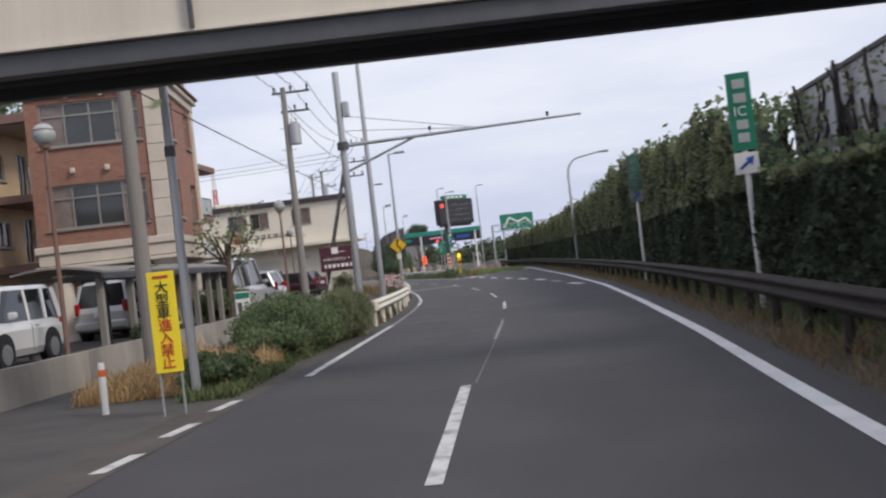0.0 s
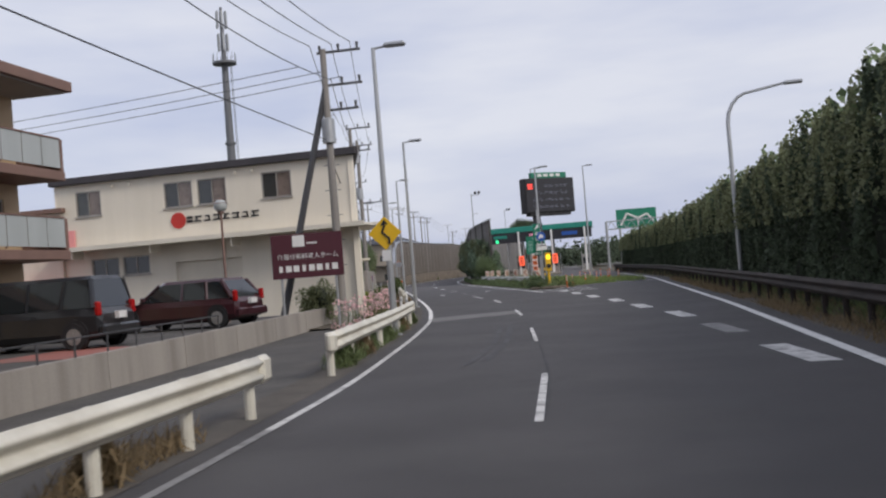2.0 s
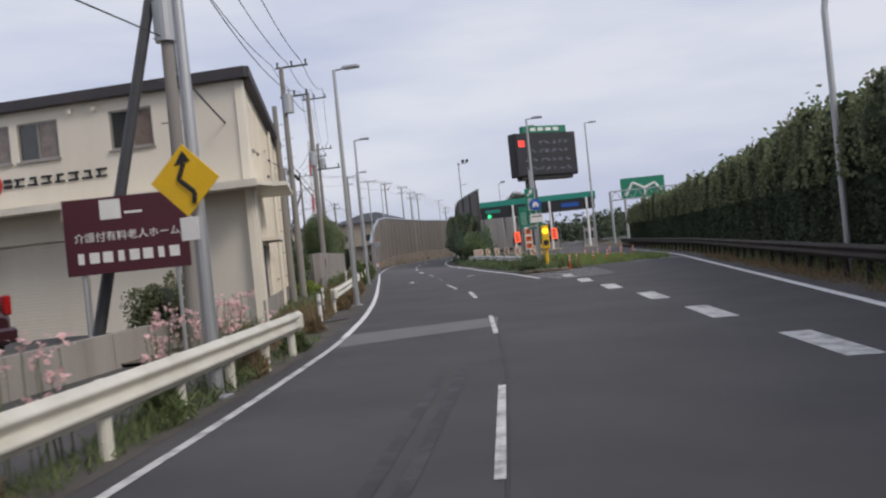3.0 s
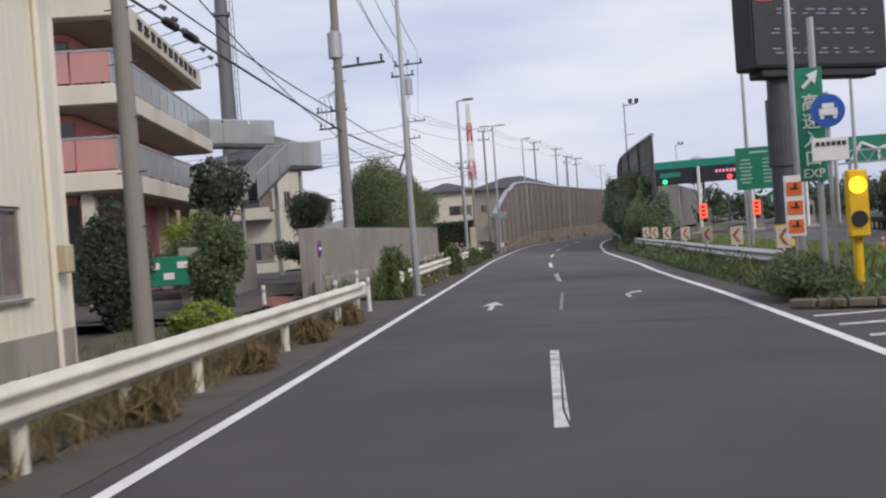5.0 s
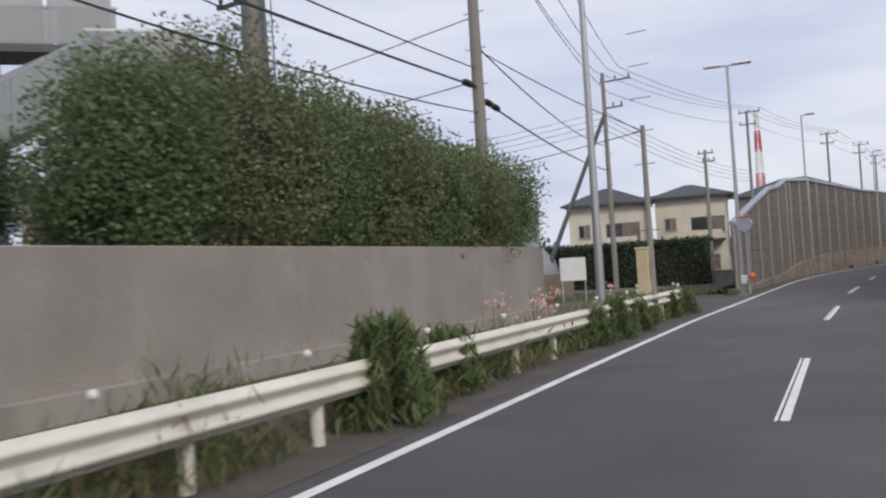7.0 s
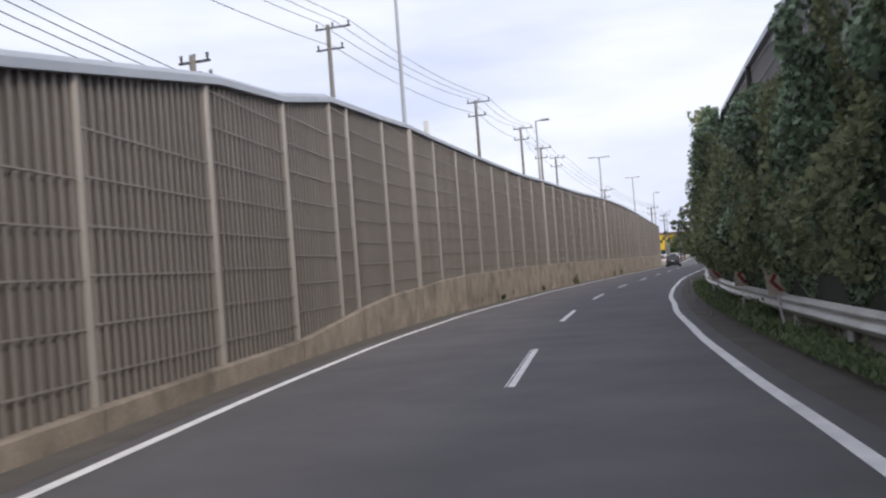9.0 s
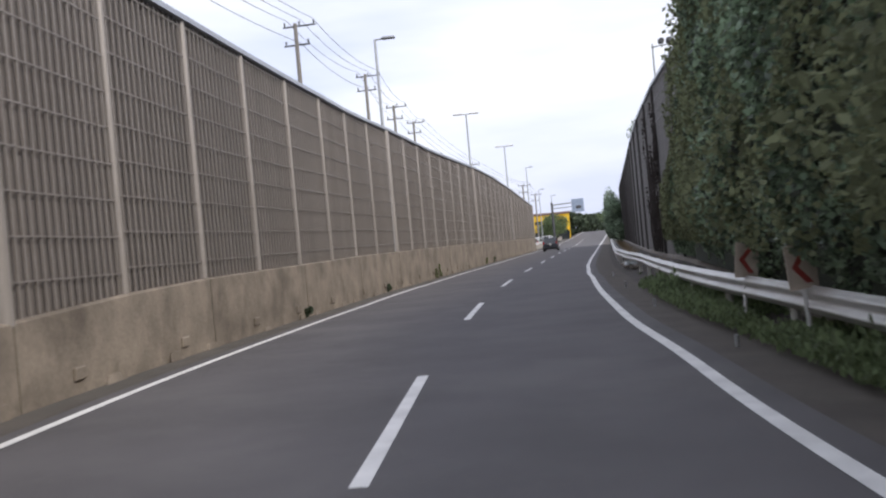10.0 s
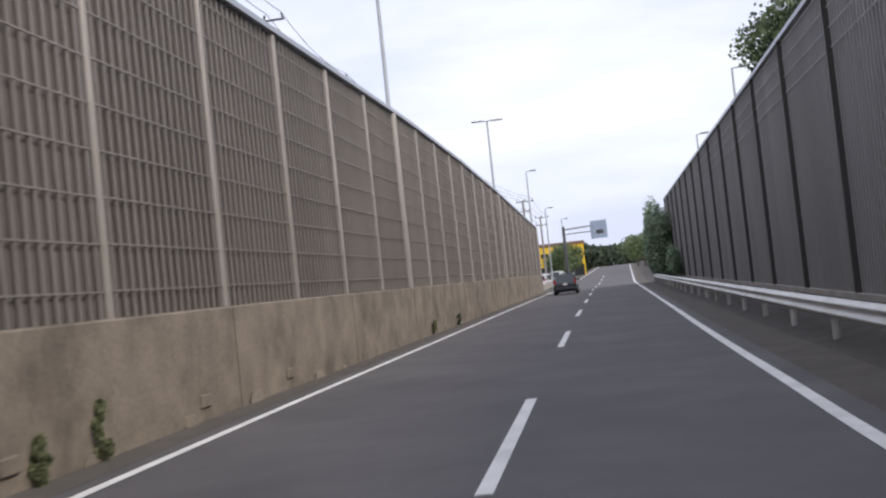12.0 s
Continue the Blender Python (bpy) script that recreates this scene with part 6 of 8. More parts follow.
globe_lamp(-8.35, 36.7, 4.7, 0.6)
globe_lamp(-8.25, 15.6, 5.1, 0.5)
globe_lamp(-12.6, 58.0, 4.6, 0.5)

# camera gantry arm over the road
cg = thing("camera_gantry", "grey steel mast with a long arm and small cameras", "gantry", at=pose(-3.2, 21.95, 0))
part("mast", tb((0, 0, 0), (0, 0, 6.9), 0.10, 0.085, 14), STEEL, cg)
part("arm", tb((0, 0, 4.95), (6.3, 0.6, 5.12), 0.05, 0.03, 8), STEEL, cg)
part("strut", tb((0, 0, 4.25), (1.9, 0.2, 5.0), 0.035, 0.035, 8), STEEL, cg)
for k in (5.75, 5.35):
    part("stay", tb((0, 0, k), (3.6, 0.35, 5.05), 0.01, n=5), STEEL, cg)
for x in (2.3, 5.4):
    g = bx((x, 0.25, 5.18), (0.07, 0.12, 0.10), 0, 0.01)
    tube(g, (x, 0.25, 5.06), (x, 0.25, 5.14), 0.012, n=6)
    part("camera", g, STEEL_DARK, cg)
part("band", tb((0, 0, 4.85), (0, 0, 5.05), 0.15, 0.15, 14), STEEL_DARK, cg)
part("box", bx((0.18, 0, 5.9), (0.16, 0.2, 0.4), 0, 0.02), STEEL, cg)

# radio mast
tw = thing("radio_mast", "tall grey steel mobile phone mast with antennas", "mast", at=pose(-41.3, 130.8, 0))
for z0, z1, r0, r1 in ((0, 9, 0.62, 0.56), (9, 18, 0.54, 0.46), (18, 27.2, 0.44, 0.36)):
    part("mast_section", tb((0, 0, z0), (0, 0, z1), r0, r1, 18), MAST, tw)
    part("flange", tb((0, 0, z1 - 0.12), (0, 0, z1 + 0.12), r0 + 0.06, r0 + 0.06, 18), MAST, tw)
g = tb((0, 0, 27.0), (0, 0, 27.25), 1.35, 1.35, 18)
part("platform", g, MAST, tw)
g = bmesh.new()
for k in range(14):
    a = 2 * math.pi * k / 14
    tube(g, (1.3 * math.cos(a), 1.3 * math.sin(a), 27.2), (1.3 * math.cos(a), 1.3 * math.sin(a), 28.2), 0.025, n=5)
part("railing", g, MAST, tw)
part("top_pole", tb((0, 0, 27.2), (0, 0, 33.5), 0.30, 0.16, 12), MAST, tw)
for k in range(6):
    a = 2 * math.pi * k / 6
    for z in (28.6, 31.2):
        part("antenna", bx((0.55 * math.cos(a), 0.55 * math.sin(a), z + 0.9), (0.22, 0.22, 1.9), math.degrees(a), 0.03), STEEL, tw)
g = bmesh.new()
for s in (-0.2, 0.2):
    tube(g, (0.9, s, 0.5), (0.75, s, 27), 0.03, n=5)
for k in range(44):
    tube(g, (0.88 - k * 0.003, -0.2, 0.8 + k * 0.6), (0.88 - k * 0.003, 0.2, 0.8 + k * 0.6), 0.02, n=4)
part("ladder", g, MAST, tw)
rt = thing("lattice_tower", "distant red and white lattice tower", "tower", at=pose(-150, 520, 0))
for k in range(7):
    g = bmesh.new()
    w0, w1 = 4.4 - k * 0.45, 4.4 - (k + 1) * 0.45
    z0, z1 = k * 9.0, (k + 1) * 9.0
    cs = ((-1, -1), (1, -1), (1, 1), (-1, 1))
    for i in range(4):
        a, b = cs[i], cs[(i + 1) % 4]
        tube(g, (a[0] * w0 / 2, a[1] * w0 / 2, z0), (a[0] * w1 / 2, a[1] * w1 / 2, z1), 0.2, n=5)
        tube(g, (a[0] * w0 / 2, a[1] * w0 / 2, z0), (b[0] * w1 / 2, b[1] * w1 / 2, z1), 0.12, n=4)
        tube(g, (b[0] * w0 / 2, b[1] * w0 / 2, z0), (a[0] * w1 / 2, a[1] * w1 / 2, z1), 0.12, n=4)
        tube(g, (a[0] * w1 / 2, a[1] * w1 / 2, z1), (b[0] * w1 / 2, b[1] * w1 / 2, z1), 0.12, n=4)
    part("lattice_section", g, S_RED if k % 2 else WHITE, rt)


# ---- signs ----
def sign_plate(parent, w, h, material, y=0.0, z=0.0, x=0.0, th=0.04, name="plate", label=""):
    return part(name, bx((x, y, z), (w, th, h), 0, 0.006), material, parent, label)


def strokes(parent, rows, material, name="lettering_bar"):
    """Plain bars that stand for writing: (x, z, w, h) before the plate."""
    for x, z, w, h in rows:
        part(name, bx((x, -0.028, z), (w, 0.012, h)), material, parent)


TXT = lambda x, z, y=-0.03: pose(x, y, z, 90)
ys_ = thing("warning_board", "tall yellow board with dark and red warning letters", "sign", at=pose(-3.95, 9.25, 0.0, 0, 0, 12))
sign_plate(ys_, 0.36, 1.36, S_LEMON, z=1.26)
for x in (-0.14, 0.14):
    part("leg", tb((x, 0.035, -0.05), (x, 0.035, 0.9), 0.016, n=6), STEEL, ys_)
for i, (ch, m_) in enumerate((("大", BLACK), ("型", BLACK), ("車", BLACK), ("進", S_RED), ("入", S_RED), ("禁", S_RED), ("止", S_RED))):
    letters(ch, 0.185, TXT(-0.092, 1.66 - i * 0.168), m_, ys_)
strokes(ys_, [(0, 1.87, 0.2, 0.03)], S_RED, "red_bar")

ds = thing("curve_sign", "yellow diamond warning sign with a winding black arrow", "sign", at=pose(-5.2, 51.7, 2.85))
g = bx((0, 0, 0), (0.66, 0.02, 0.66), 0, 0.004)
g.transform(pose(0, -0.1, 0, 0, 45, 0))
part("plate", g, S_YELLOW, ds)
pts = [(0.10, -0.30), (0.12, -0.16), (0.02, -0.07), (-0.08, 0.02), (-0.03, 0.14), (0.0, 0.22)]
g = bmesh.new()
for (a, b), (c, d) in zip(pts, pts[1:]):
    tube(g, (a, -0.115, b), (c, -0.115, d), 0.032, n=6)
g.faces.ensure_lookup_table()
v = [g.verts.new(p) for p in ((-0.12, -0.125, 0.20), (0.10, -0.125, 0.24), (0.0, -0.125, 0.38))]
g.faces.new(v)
part("arrow", g, BLACK, ds)
sign_plate(ds, 0.25, 0.30, WHITE, y=-0.1, z=-0.62, th=0.015, name="small_plate")
part("clamp", bx((0, 0.02, 0), (0.2, 0.24, 0.06)), STEEL, ds)

bb = thing("name_board", "maroon roadside board with a white emblem and pale lettering", "sign", at=pose(-9.7, 58.45, 0, 0, 0, 12))
sign_plate(bb, 2.5, 1.55, S_MAROON, z=2.62)
strokes(bb, [(-0.28, 3.14, 0.42, 0.40)], WHITE, "emblem_plate")
strokes(bb, [(0.18, 3.05, 0.36, 0.05)], WHITE)
letters("介護付有料老人ホーム", 0.215, TXT(-1.06, 2.52), WHITE, bb)
strokes(bb, [(-0.95 + k * 0.27, 2.18, 0.20 if k % 3 else 0.12, 0.22) for k in range(8)], WHITE)
for x in (-0.95, 0.95):
    part("leg", tb((x, 0.06, -0.05), (x, 0.06, 1.9), 0.045, n=8), STEEL, bb)


def tall_sign(x, y, zb, zt, label, face=S_GREEN, plate=WHITE, ink=FROST):
    t = thing("entrance_sign", label, "sign", "green pole signs", pose(x, y, 0, 0, 0, -6))
    part("pole", tb((0, 0.05, -0.05), (0, 0.05, zt - 0.2), 0.055, n=10), WHITE, t)
    sign_plate(t, 0.46, zt - zb - 0.45, face, z=(zt + zb + 0.45) / 2)
    sign_plate(t, 0.46, 0.42, plate, z=zb + 0.2)
    g = tb((-0.13, -0.03, zb + 0.10), (0.06, -0.03, zb + 0.25), 0.03, n=6)
    v = [g.verts.new(p) for p in ((0.14, -0.04, zb + 0.33), (-0.02, -0.04, zb + 0.29), (0.10, -0.04, zb + 0.15))]
    g.faces.new(v)
    part("arrow", g, S_BLUE, t)
    letters("IC", 0.27, TXT(-0.15, zt - 0.85), plate, t)
    strokes(t, [(0, zt - 0.22, 0.24, 0.18), (0, zt - 0.5, 0.24, 0.18), (0, zt - 1.02, 0.22, 0.18), (0, zt - 1.28, 0.22, 0.18)], ink)
    return t


tall_sign(5.58, 15.9, 2.67, 4.65, "tall narrow green sign with white writing and a blue arrow")
# the farther sign has darker, greyer colours than the first
tall_sign(5.6, 32.0, 2.98, 4.65, "tall narrow sign in dull dark green", mat("dull_green", (0.035, 0.10, 0.075), 0.7, 0, 0.15, 2, 30, 0.0, dirt=(0.06, 0.08, 0.06), dirt_amt=0.6), mat("dull_white", (0.17, 0.19, 0.18), 0.8, 0, 0.2, 3, 30, 0.0), mat("dull_ink", (0.07, 0.12, 0.10), 0.8, 0, 0.2, 3, 30, 0.0))

nb = thing("notice_board", "white notice board with a green header on two posts", "notice board", at=pose(-6.35, 22.1, 0.0, 0, 0, 14) @ Matrix.Diagonal((0.62, 1, 0.95, 1)))
sign_plate(nb, 0.62, 0.72, WHITE, z=1.18, th=0.03)
sign_plate(nb, 0.58, 0.16, S_GREEN, y=-0.02, z=1.43, th=0.02, name="header")
strokes(nb, [(-0.14, 1.12, 0.16, 0.24), (0.15, 1.22, 0.22, 0.03), (0.15, 1.14, 0.22, 0.03), (0.15, 1.06, 0.22, 0.03), (-0.02, 0.92, 0.46, 0.05)], STEEL_DARK)
for x in (-0.33, 0.33):
    part("leg", tb((x, 0.02, -0.05), (x, 0.02, 1.6), 0.03, n=8), STEEL, nb)

# variable message board over the island
vm = thing("message_board", "large black electronic message board on a thick steel column", "message board", at=pose(-3.95, 99.6, 0, 0, 0, 38))
part("column", tb((-1.0, 0.35, 0.0), (-1.0, 0.35, 5.3), 0.33, 0.30, 20), STEEL_DARK, vm)
part("column_sleeve", tb((-1.0, 0.35, 2.9), (-1.0, 0.35, 4.7), 0.37, 0.37, 20), STEEL_DARK, vm)
g = bx((0, 0.15, 6.72), (4.4, 0.75, 2.6), 0, 0.05)
box(g, (0, 0.15, 5.34), (3.7, 0.6, 0.26), 0, 0.04)
part("housing", g, BLACK, vm)
part("screen", bx((0, -0.245, 6.72), (4.2, 0.03, 2.4)), BOARD, vm)
part("header", bx((0.1, 0.1, 8.24), (3.1, 0.4, 0.42), 0, 0.02), S_GREEN, vm)
for k in range(4):
    part("header_bar", bx((-0.75 + k * 0.55, -0.11, 8.24), (0.38, 0.01, 0.2)), WHITE, vm)
LED_W = glow("led_white", (0.16, 0.17, 0.22), 0.5)
LED_R = glow("led_red", (1.0, 0.07, 0.05), 1.6)
LED_G = glow("led_green", (0.05, 0.9, 0.35), 0.9)
g = bmesh.new()
r = random.Random(5)
for row in range(4):
    for k in range(7):
        if row == 0 and k < 2:
            continue
        for q in range(2):
            box(g, (-1.35 + k * 0.47 + r.uniform(-0.1, 0.1), -0.268, 7.5 - row * 0.52 + (q - 1) * 0.11), (r.uniform(0.12, 0.3), 0.01, 0.03))
tagged(part("lit_bars", g, LED_W, vm), kind="stuff")
g = bmesh.new()
for q in range(3):
    box(g, (-1.75, -0.268, 7.25 + q * 0.14), (0.45, 0.01, 0.07))
tagged(part("lit_bars", g, LED_R, vm), kind="stuff")
for z in (0.35, 0.75, 1.15):
    g = tb((-1.0, 0.35, z), (-1.0, 0.35, z + 0.2), 0.345, n=20)
    part("hazard_band", g, S_YELLOW, vm)

es = thing("entrance_board", "narrow green motorway entrance board with white characters", "sign", at=pose(-4.32, 90.7, -0.36, 0, 0, 12) @ Matrix.Diagonal((1.22, 1.22, 1.22, 1)))
part("pole", tb((0.1, 0.08, 0), (0.1, 0.08, 4.6), 0.05, n=10), STEEL, es)
sign_plate(es, 0.40, 1.72, S_GREEN, z=2.97)
for i, ch in enumerate("高速入口"):
    letters(ch, 0.27, TXT(-0.135, 3.20 - i * 0.28), WHITE, es)
letters("EXP", 0.19, TXT(-0.165, 2.16), WHITE, es)
g = tb((-0.1, -0.03, 3.52), (0.06, -0.03, 3.68), 0.03, n=6)
v = [g.verts.new(p) for p in ((0.13, -0.04, 3.78), (-0.04, -0.04, 3.72), (0.09, -0.04, 3.57))]
g.faces.new(v)
part("arrow", g, WHITE, es)
bs = thing("round_blue_sign", "round blue car-only sign with a white plate below", "sign", at=pose(-4.03, 90.25, -0.36, 0, 0, 12) @ Matrix.Diagonal((1.22, 1.22, 1.22, 1)))
part("pole", tb((0, 0.06, 0), (0, 0.06, 3.4), 0.035, n=8), STEEL, bs)
g = bmesh.new()
bmesh.ops.create_cone(g, cap_ends=True, segments=28, radius1=0.245, radius2=0.245, depth=0.03, matrix=pose(0, 0, 3.12, 90))
part("disc", g, S_BLUE, bs)
strokes(bs, [(0, 3.10, 0.26, 0.10), (0, 3.19, 0.17, 0.07), (-0.09, 3.02, 0.05, 0.05), (0.09, 3.02, 0.05, 0.05)], WHITE, "car_symbol")
sign_plate(bs, 0.52, 0.34, WHITE, z=2.55)
strokes(bs, [(-0.18 + k * 0.075, 2.63, 0.05, 0.06) for k in range(6)], BLACK)
yl = thing("flashing_beacon", "yellow twin-lamp flashing beacon on a post", "beacon", at=pose(-3.66, 89.9, -0.36, 0, 0, 12) @ Matrix.Diagonal((1.22, 1.22, 1.22, 1)))
part("post", tb((0, 0.1, 0), (0, 0.1, 1.3), 0.07, n=10), S_YELLOW, yl)
part("housing", bx((0, 0, 1.72), (0.29, 0.18, 0.98), 0, 0.03), S_YELLOW, yl)
for z, m_ in ((1.98, glow("beacon_amber", (1.0, 0.62, 0.02), 2.4)), (1.5, BLACK)):
    g = bmesh.new()
    bmesh.ops.create_cone(g, cap_ends=True, segments=24, radius1=0.12, radius2=0.11, depth=0.05, matrix=pose(0, -0.105, z, 90))
    part("lens", g, m_, yl)
ob_ = thing("diagram_board", "narrow white board with three orange diagrams", "sign", at=pose(-4.7, 92.0, -0.14, 0, 0, 12) @ Matrix.Diagonal((1.05, 1.05, 1.1, 1)))
sign_plate(ob_, 0.36, 1.1, WHITE, z=1.75)
part("leg", tb((0, 0.06, 0), (0, 0.06, 1.3), 0.03, n=8), STEEL, ob_)
strokes(ob_, [(0, 2.06 - k * 0.34, 0.28, 0.24) for k in range(3)], S_ORANGE, "orange_field")
g = bmesh.new()
for k in range(3):
    box(g, (0, -0.037, 2.06 - k * 0.34), (0.16, 0.006, 0.03), 0)
    box(g, (0.02, -0.037, 2.10 - k * 0.34), (0.05, 0.006, 0.12), 0)
part("symbol", g, BLACK, ob_)
gs = thing("lane_sign", "green toll information sign with white lines on two posts", "sign", at=pose(-5.85, 107.0, 0, 0, 0, 10))
sign_plate(gs, 1.55, 1.45, S_GREEN, z=3.25)
strokes(gs, [(-0.45, 3.55 - k * 0.13, 0.3 + 0.06 * (k % 3), 0.05) for k in range(7)] + [(0.3, 3.55 - k * 0.13, 0.35, 0.045) for k in range(7)] + [(0, 3.80, 0.6, 0.07)], mat("faded_white", (0.35, 0.5, 0.45)))
for x in (-0.5, 0.5):
    part("leg", tb((x, 0.06, 0.05), (x, 0.06, 3.9), 0.05, n=8), STEEL, gs)
etc = thing("etc_sign", "small green lane sign with white letters", "sign", at=pose(-5.3, 108.6, 0, 0, 0, 10))
sign_plate(etc, 0.7, 0.42, S_GREEN, z=2.2)
letters("ETC", 0.30, TXT(-0.29, 2.09), WHITE, etc)
part("leg", tb((0, 0.05, 0.05), (0, 0.05, 2.2), 0.04, n=8), STEEL, etc)
g2 = thing("route_sign", "large green overhead route sign on tall posts", "sign", at=pose(3.8, 192.8, -0.6, 0, 0, 8) @ Matrix.Diagonal((1.27, 1.27, 1.27, 1)))
sign_plate(g2, 5.2, 2.4, S_GREEN, z=6.8, th=0.1)
g = bmesh.new()
for (a, b), (c, d) in zip(((-2.1, -0.9), (-1.2, 0.6), (0.2, -0.1), (1.4, 0.4)), ((-1.2, 0.6), (0.2, -0.1), (1.4, 0.4), (2.2, -0.6))):
    tube(g, (a, -0.08, 6.8 + b), (c, -0.08, 6.8 + d), 0.14, n=6)
tube(g, (0.2, -0.08, 6.7), (0.2, -0.08, 5.8), 0.12, n=6)
part("route_lines", g, WHITE, g2)
for x in (-2.2, 2.2):
    part("leg", tb((x, 0.2, 0), (x, 0.2, 7.9), 0.16, n=12), STEEL, g2)


# chevron boards
def chevron(p, yaw, h0=0.66, w=0.38, h=0.57, label="weathered pale chevron board with a red arrow"):
    t = thing("chevron_board", label, "chevron board", "chevron boards", Matrix.Translation(p) @ pose(0, 0, 0, 0, 0, yaw))
    part("post", tb((0, 0.04, -0.1), (0, 0.04, h0 + h / 2), 0.03, n=8), WHITE, t)
    sign_plate(t, w, h, CHEV_BOARD, z=h0 + h / 2, th=0.02)
    g = bmesh.new()
    for s in (1, -1):
        q = [(0.12, s * h * 0.38), (0.03, s * h * 0.38), (-0.13, 0.0), (-0.04, 0.0)]
        vs = [g.verts.new((x, -0.016, h0 + h / 2 + z)) for x, z in q]
        g.faces.new(vs if s > 0 else vs[::-1])
    part("arrow", g, CHEV_ARROW, t)
    return t


c0 = chevron(side(rx, 97.0, 2.25, 0.1), 15)
for y in (102.5, 108, 113.5, 119, 124, 128, 131):
    copy_thing(c0, Matrix.Translation(side(rx, y, 2.25, 0.1)) @ pose(0, 0, 0, 0, 0, heading(rx, y)))
c1 = chevron(side(rx, 169.2, 1.5, 0.2), 12, 0.55, 0.38, 0.56, "weathered pale chevron board half hidden by ivy")
for y in (163.0, 177.2, 180.6):
    copy_thing(c1, Matrix.Translation(side(rx, y, 1.5, 0.2)) @ pose(0, 0, 0, -4 if y < 175 else 3, 5 if y > 180 else -6, heading(rx, y) + 8))


# ---- toll gate ----
def toll_gate():
    t = thing("toll_gate", "toll gate with a long green canopy over the lanes", "toll gate", at=pose(-10.6, 168, 0, 0, 0, 1.5))
    part("canopy", bx((0, 3, 6.78), (15.6, 8, 0.76), 0, 0.05), S_TEAL, t)
    part("underside", bx((0, 3.0, 6.28), (15.2, 7.6, 0.22)), BLACK, t)
    part("front_beam", bx((0, -1.02, 5.66), (15.2, 0.14, 1.42)), BOARD, t)
    for x in (-7.4, -2.8, 1.9, 6.6):
        part("column", tb((x, -1.28, 0), (x, -1.28, 6.45), 0.15, 0.14, 14), WHITE, t)
        part("column", tb((x, 5.5, 0), (x, 5.5, 6.3), 0.15, 0.14, 14), STEEL, t)
        part("toll_booth", bx((x, 2.4, 1.3), (1.3, 3.2, 2.5), 0, 0.05), ALU, t)
        part("booth_pane", bx((x, 0.78, 1.65), (1.0, 0.03, 0.9)), GLASS, t)
        part("lane_kerb", bx((x, 1.5, 0.15), (1.7, 9.5, 0.3), 0, 0.05), CONCRETE, t)
    for x, z, m_ in ((-5.9, 5.25, LED_G), (0.0, 5.3, LED_R)):
        part("signal_lamp", tb((x, -1.16, z), (x, -1.1, z), 0.24, 0.24, 16), m_, t)
    part("lane_plate", bx((-5.4, -1.11, 5.85), (1.9, 0.04, 0.42)), S_TEAL, t)
    part("lane_plate", bx((4.5, -1.11, 5.7), (2.2, 0.04, 0.5)), S_BLUE, t)
    g = bmesh.new()
    for k in range(6):
        box(g, (-1.15 + k * 0.32, -1.1, 5.9), (0.2, 0.03, 0.26))
    tagged(part("lit_bars", g, glow("led_pink", (0.8, 0.28, 0.42), 0.6), t), kind="stuff")
    red = glow("lane_red", (0.95, 0.12, 0.05), 1.0)
    for x in (-2.55, 2.2):
        p_ = part("lane_panel", bx((x, -1.5, 2.25), (0.7, 0.12, 1.35), 0, 0.02), red, t, "lit red lane panel")
        for k in range(3):
            part("panel_bar", bx((x, -1.57, 2.62 - k * 0.36), (0.34, 0.02, 0.2)), S_MAROON, p_)
    part("ceiling_lamp", bx((1.0, 3, 6.14), (9.0, 0.2, 0.05)), LED_W, t)
    for k in range(5):
        part("rear_post", tb((-7 + k * 3.2, 9.0, 0), (-7 + k * 3.2, 9.0, 3.0), 0.06, n=6), STEEL, t)


toll_gate()
gg = thing("pipe_gantry", "pale steel lattice gantry beyond the toll gate", "gantry", at=pose(4.0, 178, 0))
g = bmesh.new()
for z in (6.0, 7.2):
    tube(g, (-5, 0, z), (14, 0, z), 0.09, n=6)
for k in range(13):
    tube(g, (-5 + k * 1.5, 0, 6.0), (-4.25 + k * 1.5, 0, 7.2), 0.05, n=5)
    tube(g, (-4.25 + k * 1.5, 0, 7.2), (-3.5 + k * 1.5, 0, 6.0), 0.05, n=5)
part("truss", g, STEEL, gg)
for x in (-5, 14):
    part("leg", tb((x, 0, 0), (x, 0, 7.2), 0.2, n=10), STEEL, gg)


# traffic cones, poles and small posts
def pole_cone(p):
    t = thing("delineator_pole", "orange flexible delineator with white bands", "delineator", "delineators", Matrix.Translation(p))
    g = tb((0, 0, 0), (0, 0, 0.06), 0.12, 0.10, 12)
    tube(g, (0, 0, 0.05), (0, 0, 0.8), 0.04, 0.035, 10)
    part("tube", g, S_ORANGE, t)
    for z in (0.45, 0.62):
        part("band", tb((0, 0, z), (0, 0, z + 0.07), 0.043, n=10), WHITE, t)
    return t


pc = pole_cone(Vector((-2.6, 90.5, 0)))
for i in range(9):
    copy_thing(pc, Matrix.Translation((-2.3 + (i % 5) * 0.75, 92.0 + i * 2.2 + (i % 2), 0)))
for p in ((-30.9, 134.0, 0.25), (-30.5, 135.0, 0.25)):
    copy_thing(pc, Matrix.Translation(p))


def white_post(p, h=0.8, red=False):
    t = thing("marker_post", "short white roadside marker post", "marker post", "marker posts", Matrix.Translation(p))
    part("post", tb((0, 0, -0.05), (0, 0, h), 0.05, n=10), WHITE, t)
    part("reflector", tb((0, 0, h - 0.2), (0, 0, h - 0.1), 0.053, n=10), S_ORANGE if red else STEEL, t)
    return t


